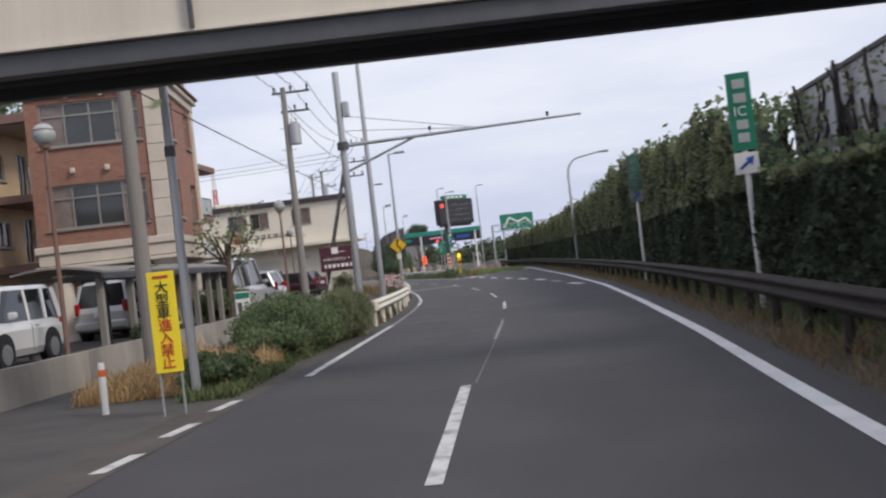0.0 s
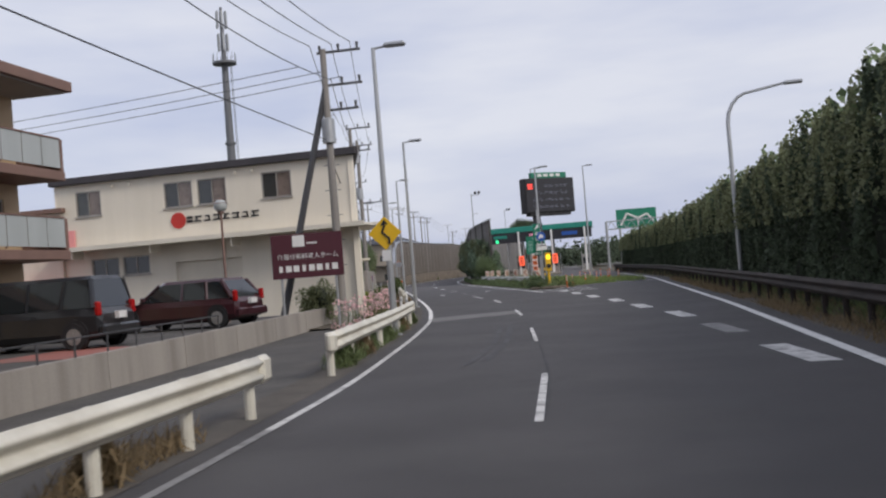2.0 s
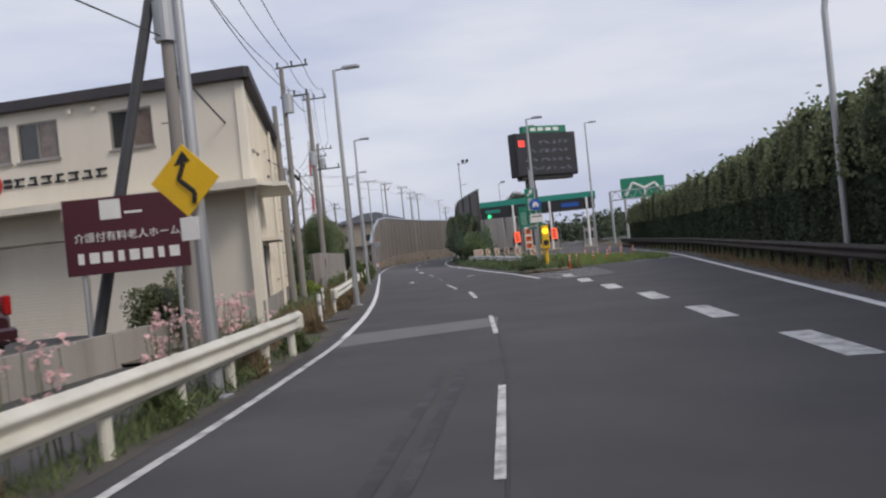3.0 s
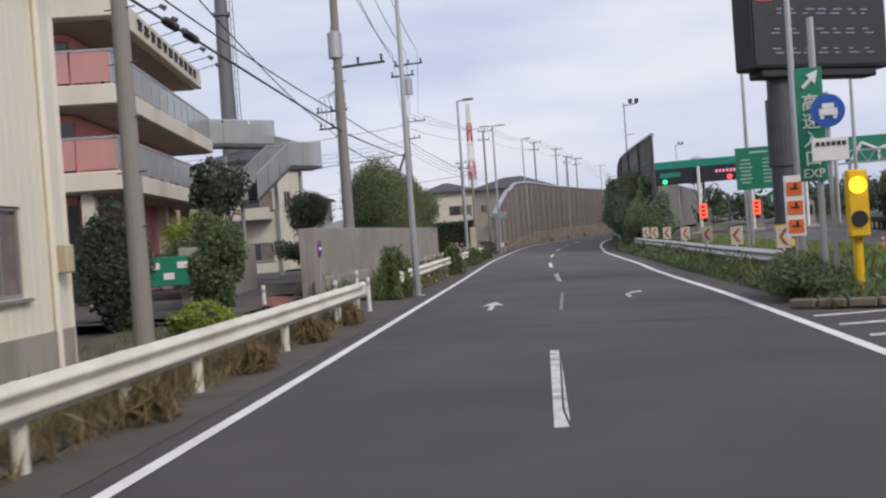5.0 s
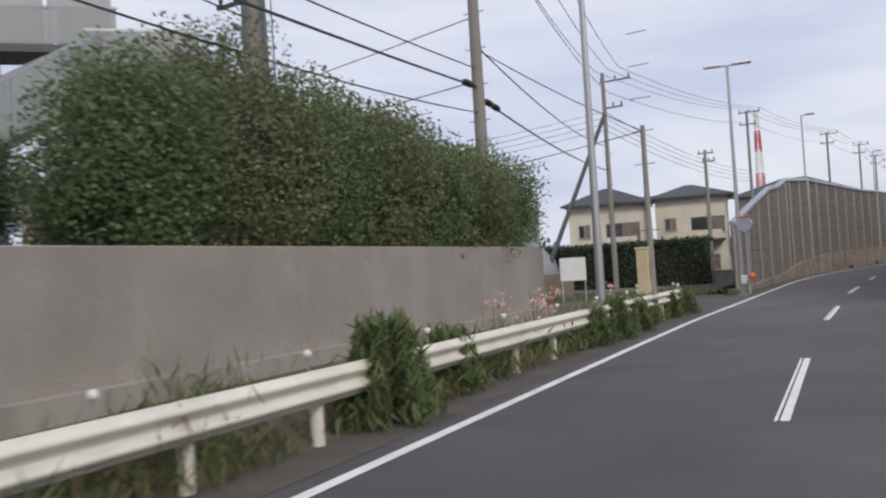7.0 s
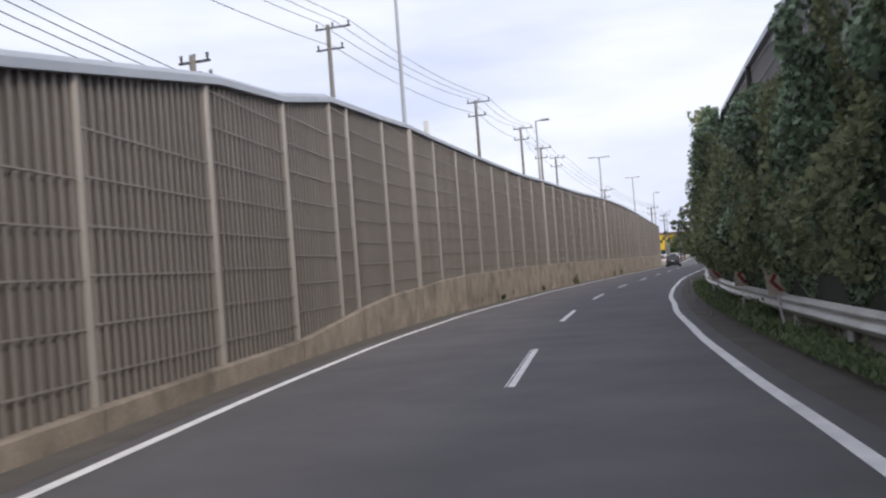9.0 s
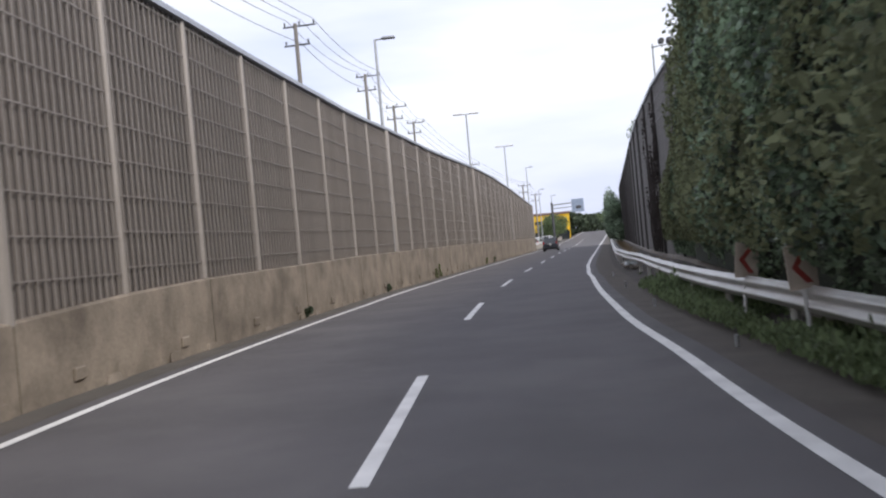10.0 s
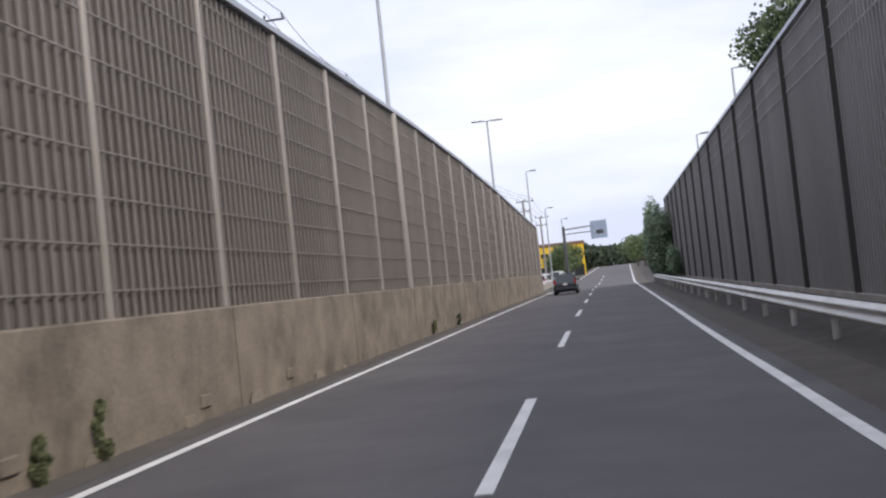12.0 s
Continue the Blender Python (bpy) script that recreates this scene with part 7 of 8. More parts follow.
white_post(Vector((-5.3, 10.2, 0)), 0.75, True)
w2 = white_post(Vector((-15.6, 94.6, 0.2)), 0.75)
white_post(Vector((-17.4, 92.9, 0.05)), 0.72)
for p in ((-14.7, 91.5, 0.1), (-14.2, 92.2, 0.1), (-7.4, 63.5, 0.02), (-8.2, 66.0, 0.02), (-9.5, 70.5, 0.05), (-8.9, 60.5, 0.05), (-26.0, 134.2, 0.1), (-26.8, 135.2, 0.1), (-27.6, 136.3, 0.1), (-25.4, 134.9, 0.1)):
    copy_thing(w2, Matrix.Translation(p))
for k in range(11):
    p = side(lx, 101 + k * 3.0, -1.15, 0.85)
    t = thing("rail_reflector", "small round white reflector on the guard rail", "reflector", "rail reflectors", Matrix.Translation(p))
    part("stem", tb((0, 0, -0.12), (0, 0, 0.05), 0.012, n=6), STEEL, t)
    part("disc", ball(bmesh.new(), (0, 0, 0.08), 0.045, 8), WHITE, t)
for y in (170, 178, 186, 194, 202):
    p = side(rx, y, 0.75, 0.0)
    t = thing("kerb_post", "stubby grey marker beside the edge line", "marker post", "kerb markers", Matrix.Translation(p + Vector((0, 30, 0)) * 0))
    part("stub", tb((0, 0, 0), (0, 0, 0.16), 0.03, n=6), STEEL, t)


# ---- vehicles ----
def car(name, label, x, y, z, yaw, L, Wd, Ht, colour, hood=0.9, belt=0.92, rake_f=0.55, rake_r=0.25, tail_z=0.95, rear_hood=0.0):
    """A vehicle that points along +x of its own axes."""
    t = thing(name, label, "car", "vehicles", pose(x, y, z, 0, 0, yaw))
    w = Wd / 2
    zs = 0.24
    # lower body: cross-sections from tail to nose
    st = [(-L / 2, 0.80, 0.42, belt * 0.82), (-L / 2 + 0.10, 0.95, 0.28, belt * 0.97), (-L / 2 + 0.5, 1.0, zs, belt), (-L / 6, 1.0, zs, belt), (L / 2 - hood - 0.2, 1.0, zs, belt), (L / 2 - hood * 0.45, 0.98, zs, belt * 0.94), (L / 2 - 0.16, 0.92, 0.26, belt * 0.80), (L / 2, 0.74, 0.36, belt * 0.62)]
    bm = bmesh.new()
    rings = []
    for sx, k, z0, z1 in st:
        ww = w * k
        pr = [(-ww * 0.90, z0), (ww * 0.90, z0), (ww, z0 + 0.14), (ww, z1 - 0.20), (ww * 0.94, z1 - 0.03), (ww * 0.80, z1), (-ww * 0.80, z1), (-ww * 0.94, z1 - 0.03), (-ww, z1 - 0.20), (-ww, z0 + 0.14)]
        rings.append([bm.verts.new((sx, a, b)) for a, b in pr])
    for a, b in zip(rings, rings[1:]):
        for j in range(10):
            bm.faces.new((a[j], a[(j + 1) % 10], b[(j + 1) % 10], b[j]))
    bm.faces.new(rings[0])
    bm.faces.new(rings[-1])
    bmesh.ops.recalc_face_normals(bm, faces=bm.faces)
    body = part("body", bm, colour, t)
    # cabin
    x0, x1 = -L / 2 + 0.10 + rear_hood, L / 2 - hood
    r0, r1 = x0 + rake_r, x1 - rake_f

    def ring(xa, xb, wy, zz, inset=0.0):
        return [(xa, -wy, zz), (xa + 0.12, -wy - 0.02, zz), (xb - 0.2, -wy - 0.02, zz), (xb, -wy + 0.12, zz), (xb, wy - 0.12, zz), (xb - 0.2, wy + 0.02, zz), (xa + 0.12, wy + 0.02, zz), (xa, wy, zz)]

    lo, hi = ring(x0, x1, w * 0.90, belt - 0.02), ring(r0, r1, w * 0.76, Ht - 0.09)
    bm = bmesh.new()
    a = [bm.verts.new(p) for p in lo]
    b = [bm.verts.new(p) for p in hi]
    for j in range(8):
        bm.faces.new((a[j], a[(j + 1) % 8], b[(j + 1) % 8], b[j]))
    bmesh.ops.recalc_face_normals(bm, faces=bm.faces)
    part("glazing", bm, CARGLASS, t)
    bm = bmesh.new()
    b = [bm.verts.new((p[0], p[1], p[2] - 0.02)) for p in hi]
    c = [bm.verts.new((p[0] * 0.94 + (r0 + r1) / 2 * 0.06, p[1] * 0.84, Ht)) for p in hi]
    for j in range(8):
        bm.faces.new((b[j], b[(j + 1) % 8], c[(j + 1) % 8], c[j]))
    bm.faces.new(c)
    bm.faces.new(b[::-1])
    bmesh.ops.recalc_face_normals(bm, faces=bm.faces)
    part("roof", bm, colour, t)
    for s in (1, -1):
        for u0, u1, r in ((x1 - 0.05, r1, 0.045), (x0 + 0.06, r0 + 0.02, 0.075), ((x0 + x1) / 2 + 0.1, (r0 + r1) / 2 + 0.25, 0.04), (x0 + (x1 - x0) * 0.27, r0 + (r1 - r0) * 0.24, 0.05)):
            yy0, yy1 = s * (w * 0.90 - (0.06 if u0 > x1 - 0.1 else -0.02)), s * (w * 0.76 - (0.06 if u0 > x1 - 0.1 else -0.02))
            part("pillar", tb((u0, yy0, belt - 0.03), (u1, yy1, Ht - 0.08), r, r * 0.9, 6), colour, t)
        part("mirror", bx((x1 - 0.35, s * (w + 0.07), belt + 0.10), (0.12, 0.18, 0.14), 0, 0.03), colour, t)
        part("headlight", bx((L / 2 - 0.16, s * w * 0.68, belt * 0.68), (0.22, w * 0.36, 0.15), 0, 0.04), LAMPCLEAR, t)
        part("tail_lamp", bx((-L / 2 + 0.08, s * w * 0.86, tail_z), (0.14, 0.14, 0.34), 0, 0.03), LAMPRED, t)
        part("door_seam", bx(((x0 + x1) / 2 + 0.1, s * (w + 0.001), belt * 0.62), (0.012, 0.006, belt * 0.55)), BLACK, t)
        part("door_handle", bx(((x0 + x1) / 2 - 0.12, s * (w + 0.012), belt * 0.86), (0.16, 0.03, 0.035), 0, 0.01), colour, t)
        for fx in (L / 2 - 0.72, -L / 2 + 0.68):
            g = bmesh.new()
            bmesh.ops.create_cone(g, cap_ends=True, segments=24, radius1=0.37, radius2=0.37, depth=0.03, matrix=pose(fx, s * (w - 0.003), 0.36, 90))
            part("wheel_arch", g, BLACK, t)
            g = bmesh.new()
            bmesh.ops.create_cone(g, cap_ends=True, segments=24, radius1=0.315, radius2=0.315, depth=0.21, matrix=pose(fx, s * (w - 0.075), 0.315, 90))
            wh = part("wheel", g, RUBBER, t)
            g = bmesh.new()
            bmesh.ops.create_cone(g, cap_ends=True, segments=20, radius1=0.20, radius2=0.20, depth=0.02, matrix=pose(fx, s * (w + 0.032), 0.315, 90))
            for k in range(5):
                an = 2 * math.pi * k / 5
                box(g, (fx + 0.1 * math.cos(an), s * (w + 0.045), 0.315 + 0.1 * math.sin(an)), (0.05, 0.015, 0.05))
            part("rim", g, CHROME, wh)
    part("rear_bumper", bx((-L / 2 - 0.02, 0, 0.44), (0.16, Wd * 0.93, 0.26), 0, 0.05), colour, t)
    part("front_bumper", bx((L / 2 - 0.03, 0, 0.42), (0.16, Wd * 0.86, 0.26), 0, 0.05), colour, t)
    part("grille", bx((L / 2 - 0.02, 0, belt * 0.56), (0.06, w * 0.9, 0.12), 0, 0.01), BLACK, t)
    part("rear_plate", bx((-L / 2 - 0.055, 0, tail_z - 0.18), (0.12, 0.33, 0.165)), WHITE, t)
    part("front_plate", bx((L / 2 + 0.055, 0, 0.45), (0.02, 0.33, 0.165)), WHITE, t)
    part("underbody", bx((0, 0, 0.24), (L * 0.8, Wd * 0.78, 0.10)), BLACK, t)
    return t


P_WHITE, P_SILVER, P_BLACK, P_MAROON, P_NAVY = paint("white_car_paint", (0.68, 0.68, 0.67)), paint("silver_car_paint", (0.47, 0.48, 0.485)), paint("black_car_paint", (0.020, 0.021, 0.024)), paint("maroon_car_paint", (0.05, 0.013, 0.018)), paint("dark_car_paint", (0.017, 0.020, 0.028))
car("small_van", "small white boxy car parked nose to the road", -9.75, 15.6, 0.5, -90, 3.4, 1.48, 1.65, P_WHITE, 0.65, 0.95, 0.5, 0.12)
car("high_roof_van", "silver high-roof van parked by the low wall", -9.7, 33.0, 0.5, 90, 4.9, 1.75, 2.15, P_SILVER, 0.45, 1.10, 0.55, 0.15, 0.9)
car("silver_minivan", "silver minivan parked tail to the low wall", -11.2, 38.4, 0.5, 178, 4.5, 1.72, 1.62, P_SILVER, 0.85, 0.95, 0.7, 0.3)
car("black_wagon", "black box-shaped wagon in the parking lot", -13.2, 47.6, 0.5, 176, 4.4, 1.70, 1.75, P_BLACK, 0.7, 1.0, 0.5, 0.15)
car("maroon_wagon", "dark maroon estate car in the parking lot", -12.5, 54.6, 0.5, 170, 4.6, 1.76, 1.52, P_MAROON, 0.95, 0.92, 0.75, 0.45)
car("grey_minivan", "dark grey minivan under the shelter", -11.15, 26.5, 0.5, 90, 4.4, 1.66, 1.72, P_SILVER, 0.7, 1.0, 0.6, 0.2)
sy = 289.0
car("suv_ahead", "dark navy compact car on the road ahead", lx(sy) + 2.0, sy, 0.0, 90 + heading(lx, sy), 4.2, 1.86, 1.62, P_NAVY, 0.9, 0.98, 0.7, 0.35, 1.0)


# ---- houses beyond the side street ----
def house(x, y, w, d, h, yaw, wall, roof_h, label, z0=-0.05):
    t = thing("house", label, "house", "houses", pose(x, y, z0, 0, 0, yaw))
    hh = h - z0
    wins = [(w * 0.12, hh * 0.60, w * 0.12 + 0.9, hh * 0.60 + 1.0), (w * 0.48, hh * 0.56, w * 0.48 + 2.6, hh * 0.56 + 1.25), (w * 0.55, hh * 0.12, w * 0.55 + 1.7, hh * 0.12 + 1.2)]
    m = pose(-w / 2, -d / 2, 0)
    part("wall", holed_wall(w, hh, wins, 0.2, m), wall, t)
    for q in wins:
        window(t, m, *q, 0.07, 2, [GLASS, CURTAIN])
    wr = [(d * 0.3, hh * 0.58, d * 0.3 + 1.4, hh * 0.58 + 1.1)]
    mr = pose(w / 2, -d / 2, 0, 0, 0, 90)
    part("wall", holed_wall(d, hh, wr, 0.2, mr), wall, t)
    window(t, mr, *wr[0], 0.07, 2, GLASS)
    part("wall", bx((0, d / 2 - 0.1, hh / 2), (w - 0.42, 0.2, hh)), wall, t)
    part("wall", bx((-w / 2 + 0.1, 0.1, hh / 2), (0.2, d - 0.25, hh)), wall, t)
    bm = bmesh.new()
    o = 0.55
    e = [bm.verts.new(p) for p in ((-w / 2 - o, -d / 2 - o, hh), (w / 2 + o, -d / 2 - o, hh), (w / 2 + o, d / 2 + o, hh), (-w / 2 - o, d / 2 + o, hh))]
    rg = [bm.verts.new((-max(0.3, (w - d) / 2 + 0.3), 0, hh + roof_h)), bm.verts.new((max(0.3, (w - d) / 2 + 0.3), 0, hh + roof_h))]
    bm.faces.new((e[0], e[1], rg[1], rg[0]))
    bm.faces.new((e[1], e[2], rg[1]))
    bm.faces.new((e[2], e[3], rg[0], rg[1]))
    bm.faces.new((e[3], e[0], rg[0]))
    bm.faces.new(e[::-1])
    part("roof", bm, TILE, t)
    g = bx((0, -d / 2 - o, hh - 0.06), (w + 2 * o, 0.12, 0.14))
    box(g, (w / 2 + o, 0, hh - 0.06), (0.12, d + 2 * o - 0.14, 0.14))
    part("gutter", g, STEEL_DARK, t)
    bm = bx((w * 0.12, -d / 2 - 0.5, hh * 0.47), (w * 0.62, 1.2, 0.12))
    part("porch_roof", bm, TILE, t)
    g = bx((w * 0.1, -d / 2 - 0.65, hh * 0.53), (3.2, 0.06, 0.75))
    part("balcony", g, wall, t)
    return t


house(-47.6, 174.0, 5.8, 6.0, 6.3, 24, HOUSE_A, 1.4, "two-storey cream house with a dark hipped roof")
house(-43.2, 180.0, 5.6, 6.5, 6.65, 24, HOUSE_A, 1.1, "two-storey cream house beside the lane")
house(-41.0, 201.0, 9.0, 7.0, 7.4, -8, HOUSE_C, 1.6, "large dark-roofed tan house")
house(-62.3, 181.0, 6.4, 6.0, 7.0, 24, HOUSE_B, 1.3, "grey-green rendered two-storey house with dark roof")
house(-67.3, 177.5, 5.6, 6.0, 6.7, 24, HOUSE_C, 1.2, "tan two-storey house with a shallow roof")
house(-76.0, 172.0, 8.0, 7.0, 5.2, 20, HOUSE_C, 1.4, "brown house behind the greenhouse")
house(-39.9, 131.5, 4.6, 6.0, 7.6, 10, HOUSE_A, 1.2, "cream house behind the hedge with a dark roof")
house(-47.0, 130.0, 9.0, 7.0, 6.4, 10, HOUSE_C, 1.6, "brown house with a dark roof behind the stair")
house(-70.0, 150.0, 9.0, 7.0, 5.6, 20, HOUSE_A, 1.5, "cream house far behind the cables")

# clipped hedge and low wall in front of the houses
hb = thing("clipped_hedge", "dark clipped hedge in front of the houses", "hedge", at=pose(-37.3, 154.2, 0.2, 0, 0, 6))
# block in the same near-black, for shade between the clipped leaves
part("core", bx((0, 0, 1.25), (10.6, 1.0, 2.4)), INNER_SHADE, hb)
n = 11000
p = np.stack([rng.uniform(-5.5, 5.5, n), rng.uniform(-0.75, 0.7, n), rng.uniform(0.05, 2.62, n)], 1)
k = rng.integers(0, 3, n)
p[k == 0, 1] = -0.62 + rng.normal(0, 0.1, (k == 0).sum())
p[k == 1, 2] = 2.5 + rng.normal(0, 0.09, (k == 1).sum())
leaves("leaves", p, 0.14, LEAF_DARK, hb)
bwl = tagged(new("wall_block_low"), "low grey block wall by the side street", "low wall", kind="structure")
for k in range(14):
    for r_ in range(3):
        part("block", bx((-36.6 + k * 0.41 + 0.2 * (r_ % 2), 158.0 - k * 0.05, 0.42 + r_ * 0.2), (0.40, 0.14, 0.192), -7), CONCRETE, bwl)

# polytunnel
pt = thing("polytunnel", "grey film-covered arched greenhouse tunnel", "greenhouse", at=pose(-40.3, 146.5, 0.75, 0, 0, 25))
arc = lambda a, b, n=18: [(a * math.cos(math.pi * i / n), b * math.sin(math.pi * i / n)) for i in range(n + 1)]
bm = sweep(bmesh.new(), [Vector((0, -5.0 + k, 0)) for k in range(11)], arc(2.85, 2.75) + arc(2.79, 2.69)[::-1])
bmesh.ops.recalc_face_normals(bm, faces=bm.faces)
part("film", bm, POLY, pt, smooth=True)
for k in range(11):
    bm = sweep(bmesh.new(), [Vector((x, -4.95 + k * 0.99, z)) for x, z in arc(2.87, 2.77)], [(-0.03, -0.02), (0.03, -0.02), (0.03, 0.02), (-0.03, 0.02)])
    part("hoop", bm, STEEL, pt)
g = bmesh.new()
out_, in_ = [[[g.verts.new((x, y, z)) for x, z in arc(a, b)] for y in (-5.02, -4.96)] for a, b in ((2.78, 2.68), (1.5, 1.75))]
for i in range(18):
    g.faces.new((out_[0][i], out_[0][i + 1], in_[0][i + 1], in_[0][i]))
    g.faces.new((in_[1][i], in_[1][i + 1], out_[1][i + 1], out_[1][i]))
    g.faces.new((in_[0][i], in_[0][i + 1], in_[1][i + 1], in_[1][i]))
bmesh.ops.recalc_face_normals(g, faces=g.faces)
part("end_film", g, POLY, pt)
# near-black sheet added for the shade inside the tunnel
part("shade_sheet", bx((0, 4.6, 1.0), (5.0, 0.05, 2.0)), INNER_SHADE, pt)
part("low_screen", bx((0, -5.6, 0.0), (8.5, 0.08, 1.2)), KERBSTONE, pt)
wbd = thing("white_board", "plain white notice board on two legs", "notice board", at=pose(-29.2, 134.4, 0.2, 0, 0, 20))
part("board", bx((0, 0, 1.35), (0.95, 0.04, 0.85), 0, 0.01), WHITE, wbd)
for x in (-0.42, 0.42):
    part("leg", tb((x, 0.04, 0), (x, 0.04, 1.7), 0.03, n=6), STEEL, wbd)
bc = thing("cable_cabinet", "upright beige roadside cabinet with rust marks", "cabinet", at=pose(-22.95, 127.0, 0.3, 0, 0, 15))
part("body", bx((0, 0, 0.85), (0.32, 0.36, 1.70), 0, 0.02), BEIGEBOX, bc)
part("lid", bx((0, 0, 1.72), (0.36, 0.40, 0.06), 0, 0.01), BEIGEBOX, bc)
part("label_strip", bx((0.164, 0, 1.1), (0.006, 0.06, 0.5)), SOIL, bc)
mr = thing("traffic_mirror", "round traffic mirror and orange light on a steel post", "traffic mirror", at=pose(-25.75, 143.1, 0.05, 0, 0, 0))
part("post", tb((0, 0, 0), (0, 0, 3.2), 0.045, n=8), STEEL, mr)
g = bmesh.new()
bmesh.ops.create_cone(g, cap_ends=True, segments=24, radius1=0.33, radius2=0.30, depth=0.06, matrix=pose(0, -0.08, 2.9, 90))
part("mirror", g, CHROME, mr)
part("hood", bx((0, -0.1, 3.22), (0.5, 0.2, 0.05), 0, 0.01), S_ORANGE, mr)
part("beacon", ball(bmesh.new(), (0.18, -0.1, 0.75), 0.13, 10), S_ORANGE, mr)
part("box", bx((-0.2, 0, 0.62), (0.25, 0.2, 0.35), 0, 0.02), WHITE, mr)

# ---- far end of the road ----
ysb = thing("yellow_shop", "distant yellow shop with dark lettering bars", "shop", at=pose(-46.2, 385, 0.8, 0, 0, 6))
part("wall", bx((0, 0, 3.0), (16, 9, 5.6)), YELLOW_BLD, ysb)
part("roof", bx((0, 0, 6.0), (16.4, 9.4, 0.5), 0, 0.05), BROWNTRIM, ysb)
part("lower_band", bx((0, -4.55, 1.2), (15.6, 0.12, 2.0)), GLASS, ysb)
for k in range(6):
    part("lettering_bar", bx((-4.5 + k * 1.9, -4.56, 4.2), (1.3, 0.1, 0.7)), BLACK, ysb)
gn = thing("overhead_sign_gantry", "dark steel mast with an arm and a pale grey sign", "gantry", at=pose(-37.4, 331, 0))
part("mast", tb((0, 0, 0), (0, 0, 7.4), 0.2, 0.18, 12), STEEL_DARK, gn)
part("arm", tb((0, 0, 7.0), (4.6, 0, 7.2), 0.12, 0.1, 10), STEEL, gn)
part("arm", tb((0, 0, 6.4), (4.6, 0, 6.5), 0.08, 0.08, 10), STEEL, gn)
part("sign_plate", bx((4.3, -0.15, 6.6), (2.0, 0.08, 2.2), 0, 0.02), mat("grey_sign", (0.30, 0.36, 0.46)), gn)
part("sign_bar", bx((4.4, -0.2, 6.3), (0.9, 0.02, 0.5)), STEEL_DARK, gn)
for x, y, L_, c_, nm in ((-40.4, 330, 4.3, P_WHITE, "white car at the roadside far ahead"), (-41.4, 338, 4.3, P_SILVER, "silver car in the shop yard"), (-39.8, 346, 4.4, P_WHITE, "white van in the shop yard")):
    car("parked_car", nm, x, y, rise(y), 80, L_, 1.7, 1.6, c_)
bwl2 = tagged(new("wall_far"), "low pale wall along the road far ahead", "low wall", kind="structure")
part("wall_block", sweep(bmesh.new(), [side(lx, y, -2.2) for y in steps(312, 420, 6)], [(-0.1, 0), (0.1, 0), (0.1, 0.7), (-0.1, 0.7)]), CONCRETE, bwl2)


# ---- trees and shrubs ----
def tree(name, label, x, y, h, r, material, z0=0.0, n=5200, size=0.2, crown_low=0.35, sub=None, lumps=22):
    t = thing(name, label, "tree", "trees", pose(x, y, z0))
    part("trunk", tb((0, 0, -0.1), (0.1, 0.05, h * 0.6), 0.06 + h * 0.018, 0.04 + h * 0.008, 8), BARK, t)
    for k in range(6):
        a = 2 * math.pi * k / 6 + 0.4
        part("limb", tb((0.06, 0.03, h * (0.3 + 0.04 * k)), (r * 0.6 * math.cos(a), r * 0.6 * math.sin(a), h * (0.62 + 0.05 * (k % 3))), 0.03 + h * 0.006, 0.015, 6), BARK, t)
    leaves("crown", lumpy(n, (0, 0, h * (1 + crown_low) / 2), (r, r, h * (1 - crown_low) / 2), lumps, -0.8), size, material, t)
    if sub:
        leaves("crown", lumpy(n // 3, (0, 0, h * (1 + crown_low) / 2), (r, r, h * (1 - crown_low) / 2), lumps, -0.2), size, sub, t)
    return t


def bush(label, c, r, material, n, size=0.12, lumps=26, group="bushes", core=0.48, up=0.0, long=1.0, wide=0.34):
    t = thing("bush", label, "bush", group, pose(c[0], c[1], 0))
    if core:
        # dark ball that paints the shade within the bush
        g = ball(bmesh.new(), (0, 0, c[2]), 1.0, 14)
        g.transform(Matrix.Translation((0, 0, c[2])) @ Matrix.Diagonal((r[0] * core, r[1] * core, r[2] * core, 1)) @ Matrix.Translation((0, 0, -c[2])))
        part("inner_shade", g, INNER_SHADE, t)
    leaves("leaves", lumpy(int(n * 1.6), (0, 0, c[2]), r, lumps, -0.9), size * 0.74, material, t, up=up, long=long, wide=wide)
    return t


bush("dense dark green roadside bush", (-4.4, 18.3, 0.58), (1.25, 2.3, 0.66), LEAF_MID, 26000, 0.10, 90, up=0.45, long=1.3, wide=0.22)
bush("feathery green bush beside the guard rail", (-3.42, 21.0, 0.6), (0.62, 2.2, 0.66), LEAF_OLIVE, 15000, 0.15, 70, up=0.8, long=1.8, wide=0.07)
bush("low spreading bush at the roadside", (-4.2, 16.0, 0.36), (0.8, 0.9, 0.42), LEAF_MID, 6000, 0.10, 30)
bush("low leafy green weeds by the road", (-4.15, 11.9, 0.3), (0.6, 0.8, 0.36), LEAF_MID, 3400, 0.11, 22)
bush("green shrub in the care home garden", (-9.0, 28.8, 1.0), (1.0, 2.2, 0.7), LEAF_MID, 6000, 0.10, 26)
bush("low shrubs under the shelter", (-8.05, 20.6, 0.72), (0.3, 2.4, 0.42), LEAF_DARK, 5000, 0.09, 26)
tree("garden_tree", "small open tree with thin branches in the garden", -8.5, 28.4, 4.3, 1.3, LEAF_OLIVE, 0.5, 420, 0.13, 0.3, LEAF_MID, 14)
for x, y, r_ in ((-23.5, 44.0, 1.6), (-24.0, 50.5, 1.4)):
    tree("rear_tree", "green tree behind the care home", x, y, 12.6, r_, LEAF_MID, 0.5, 2500, 0.25, 0.6)
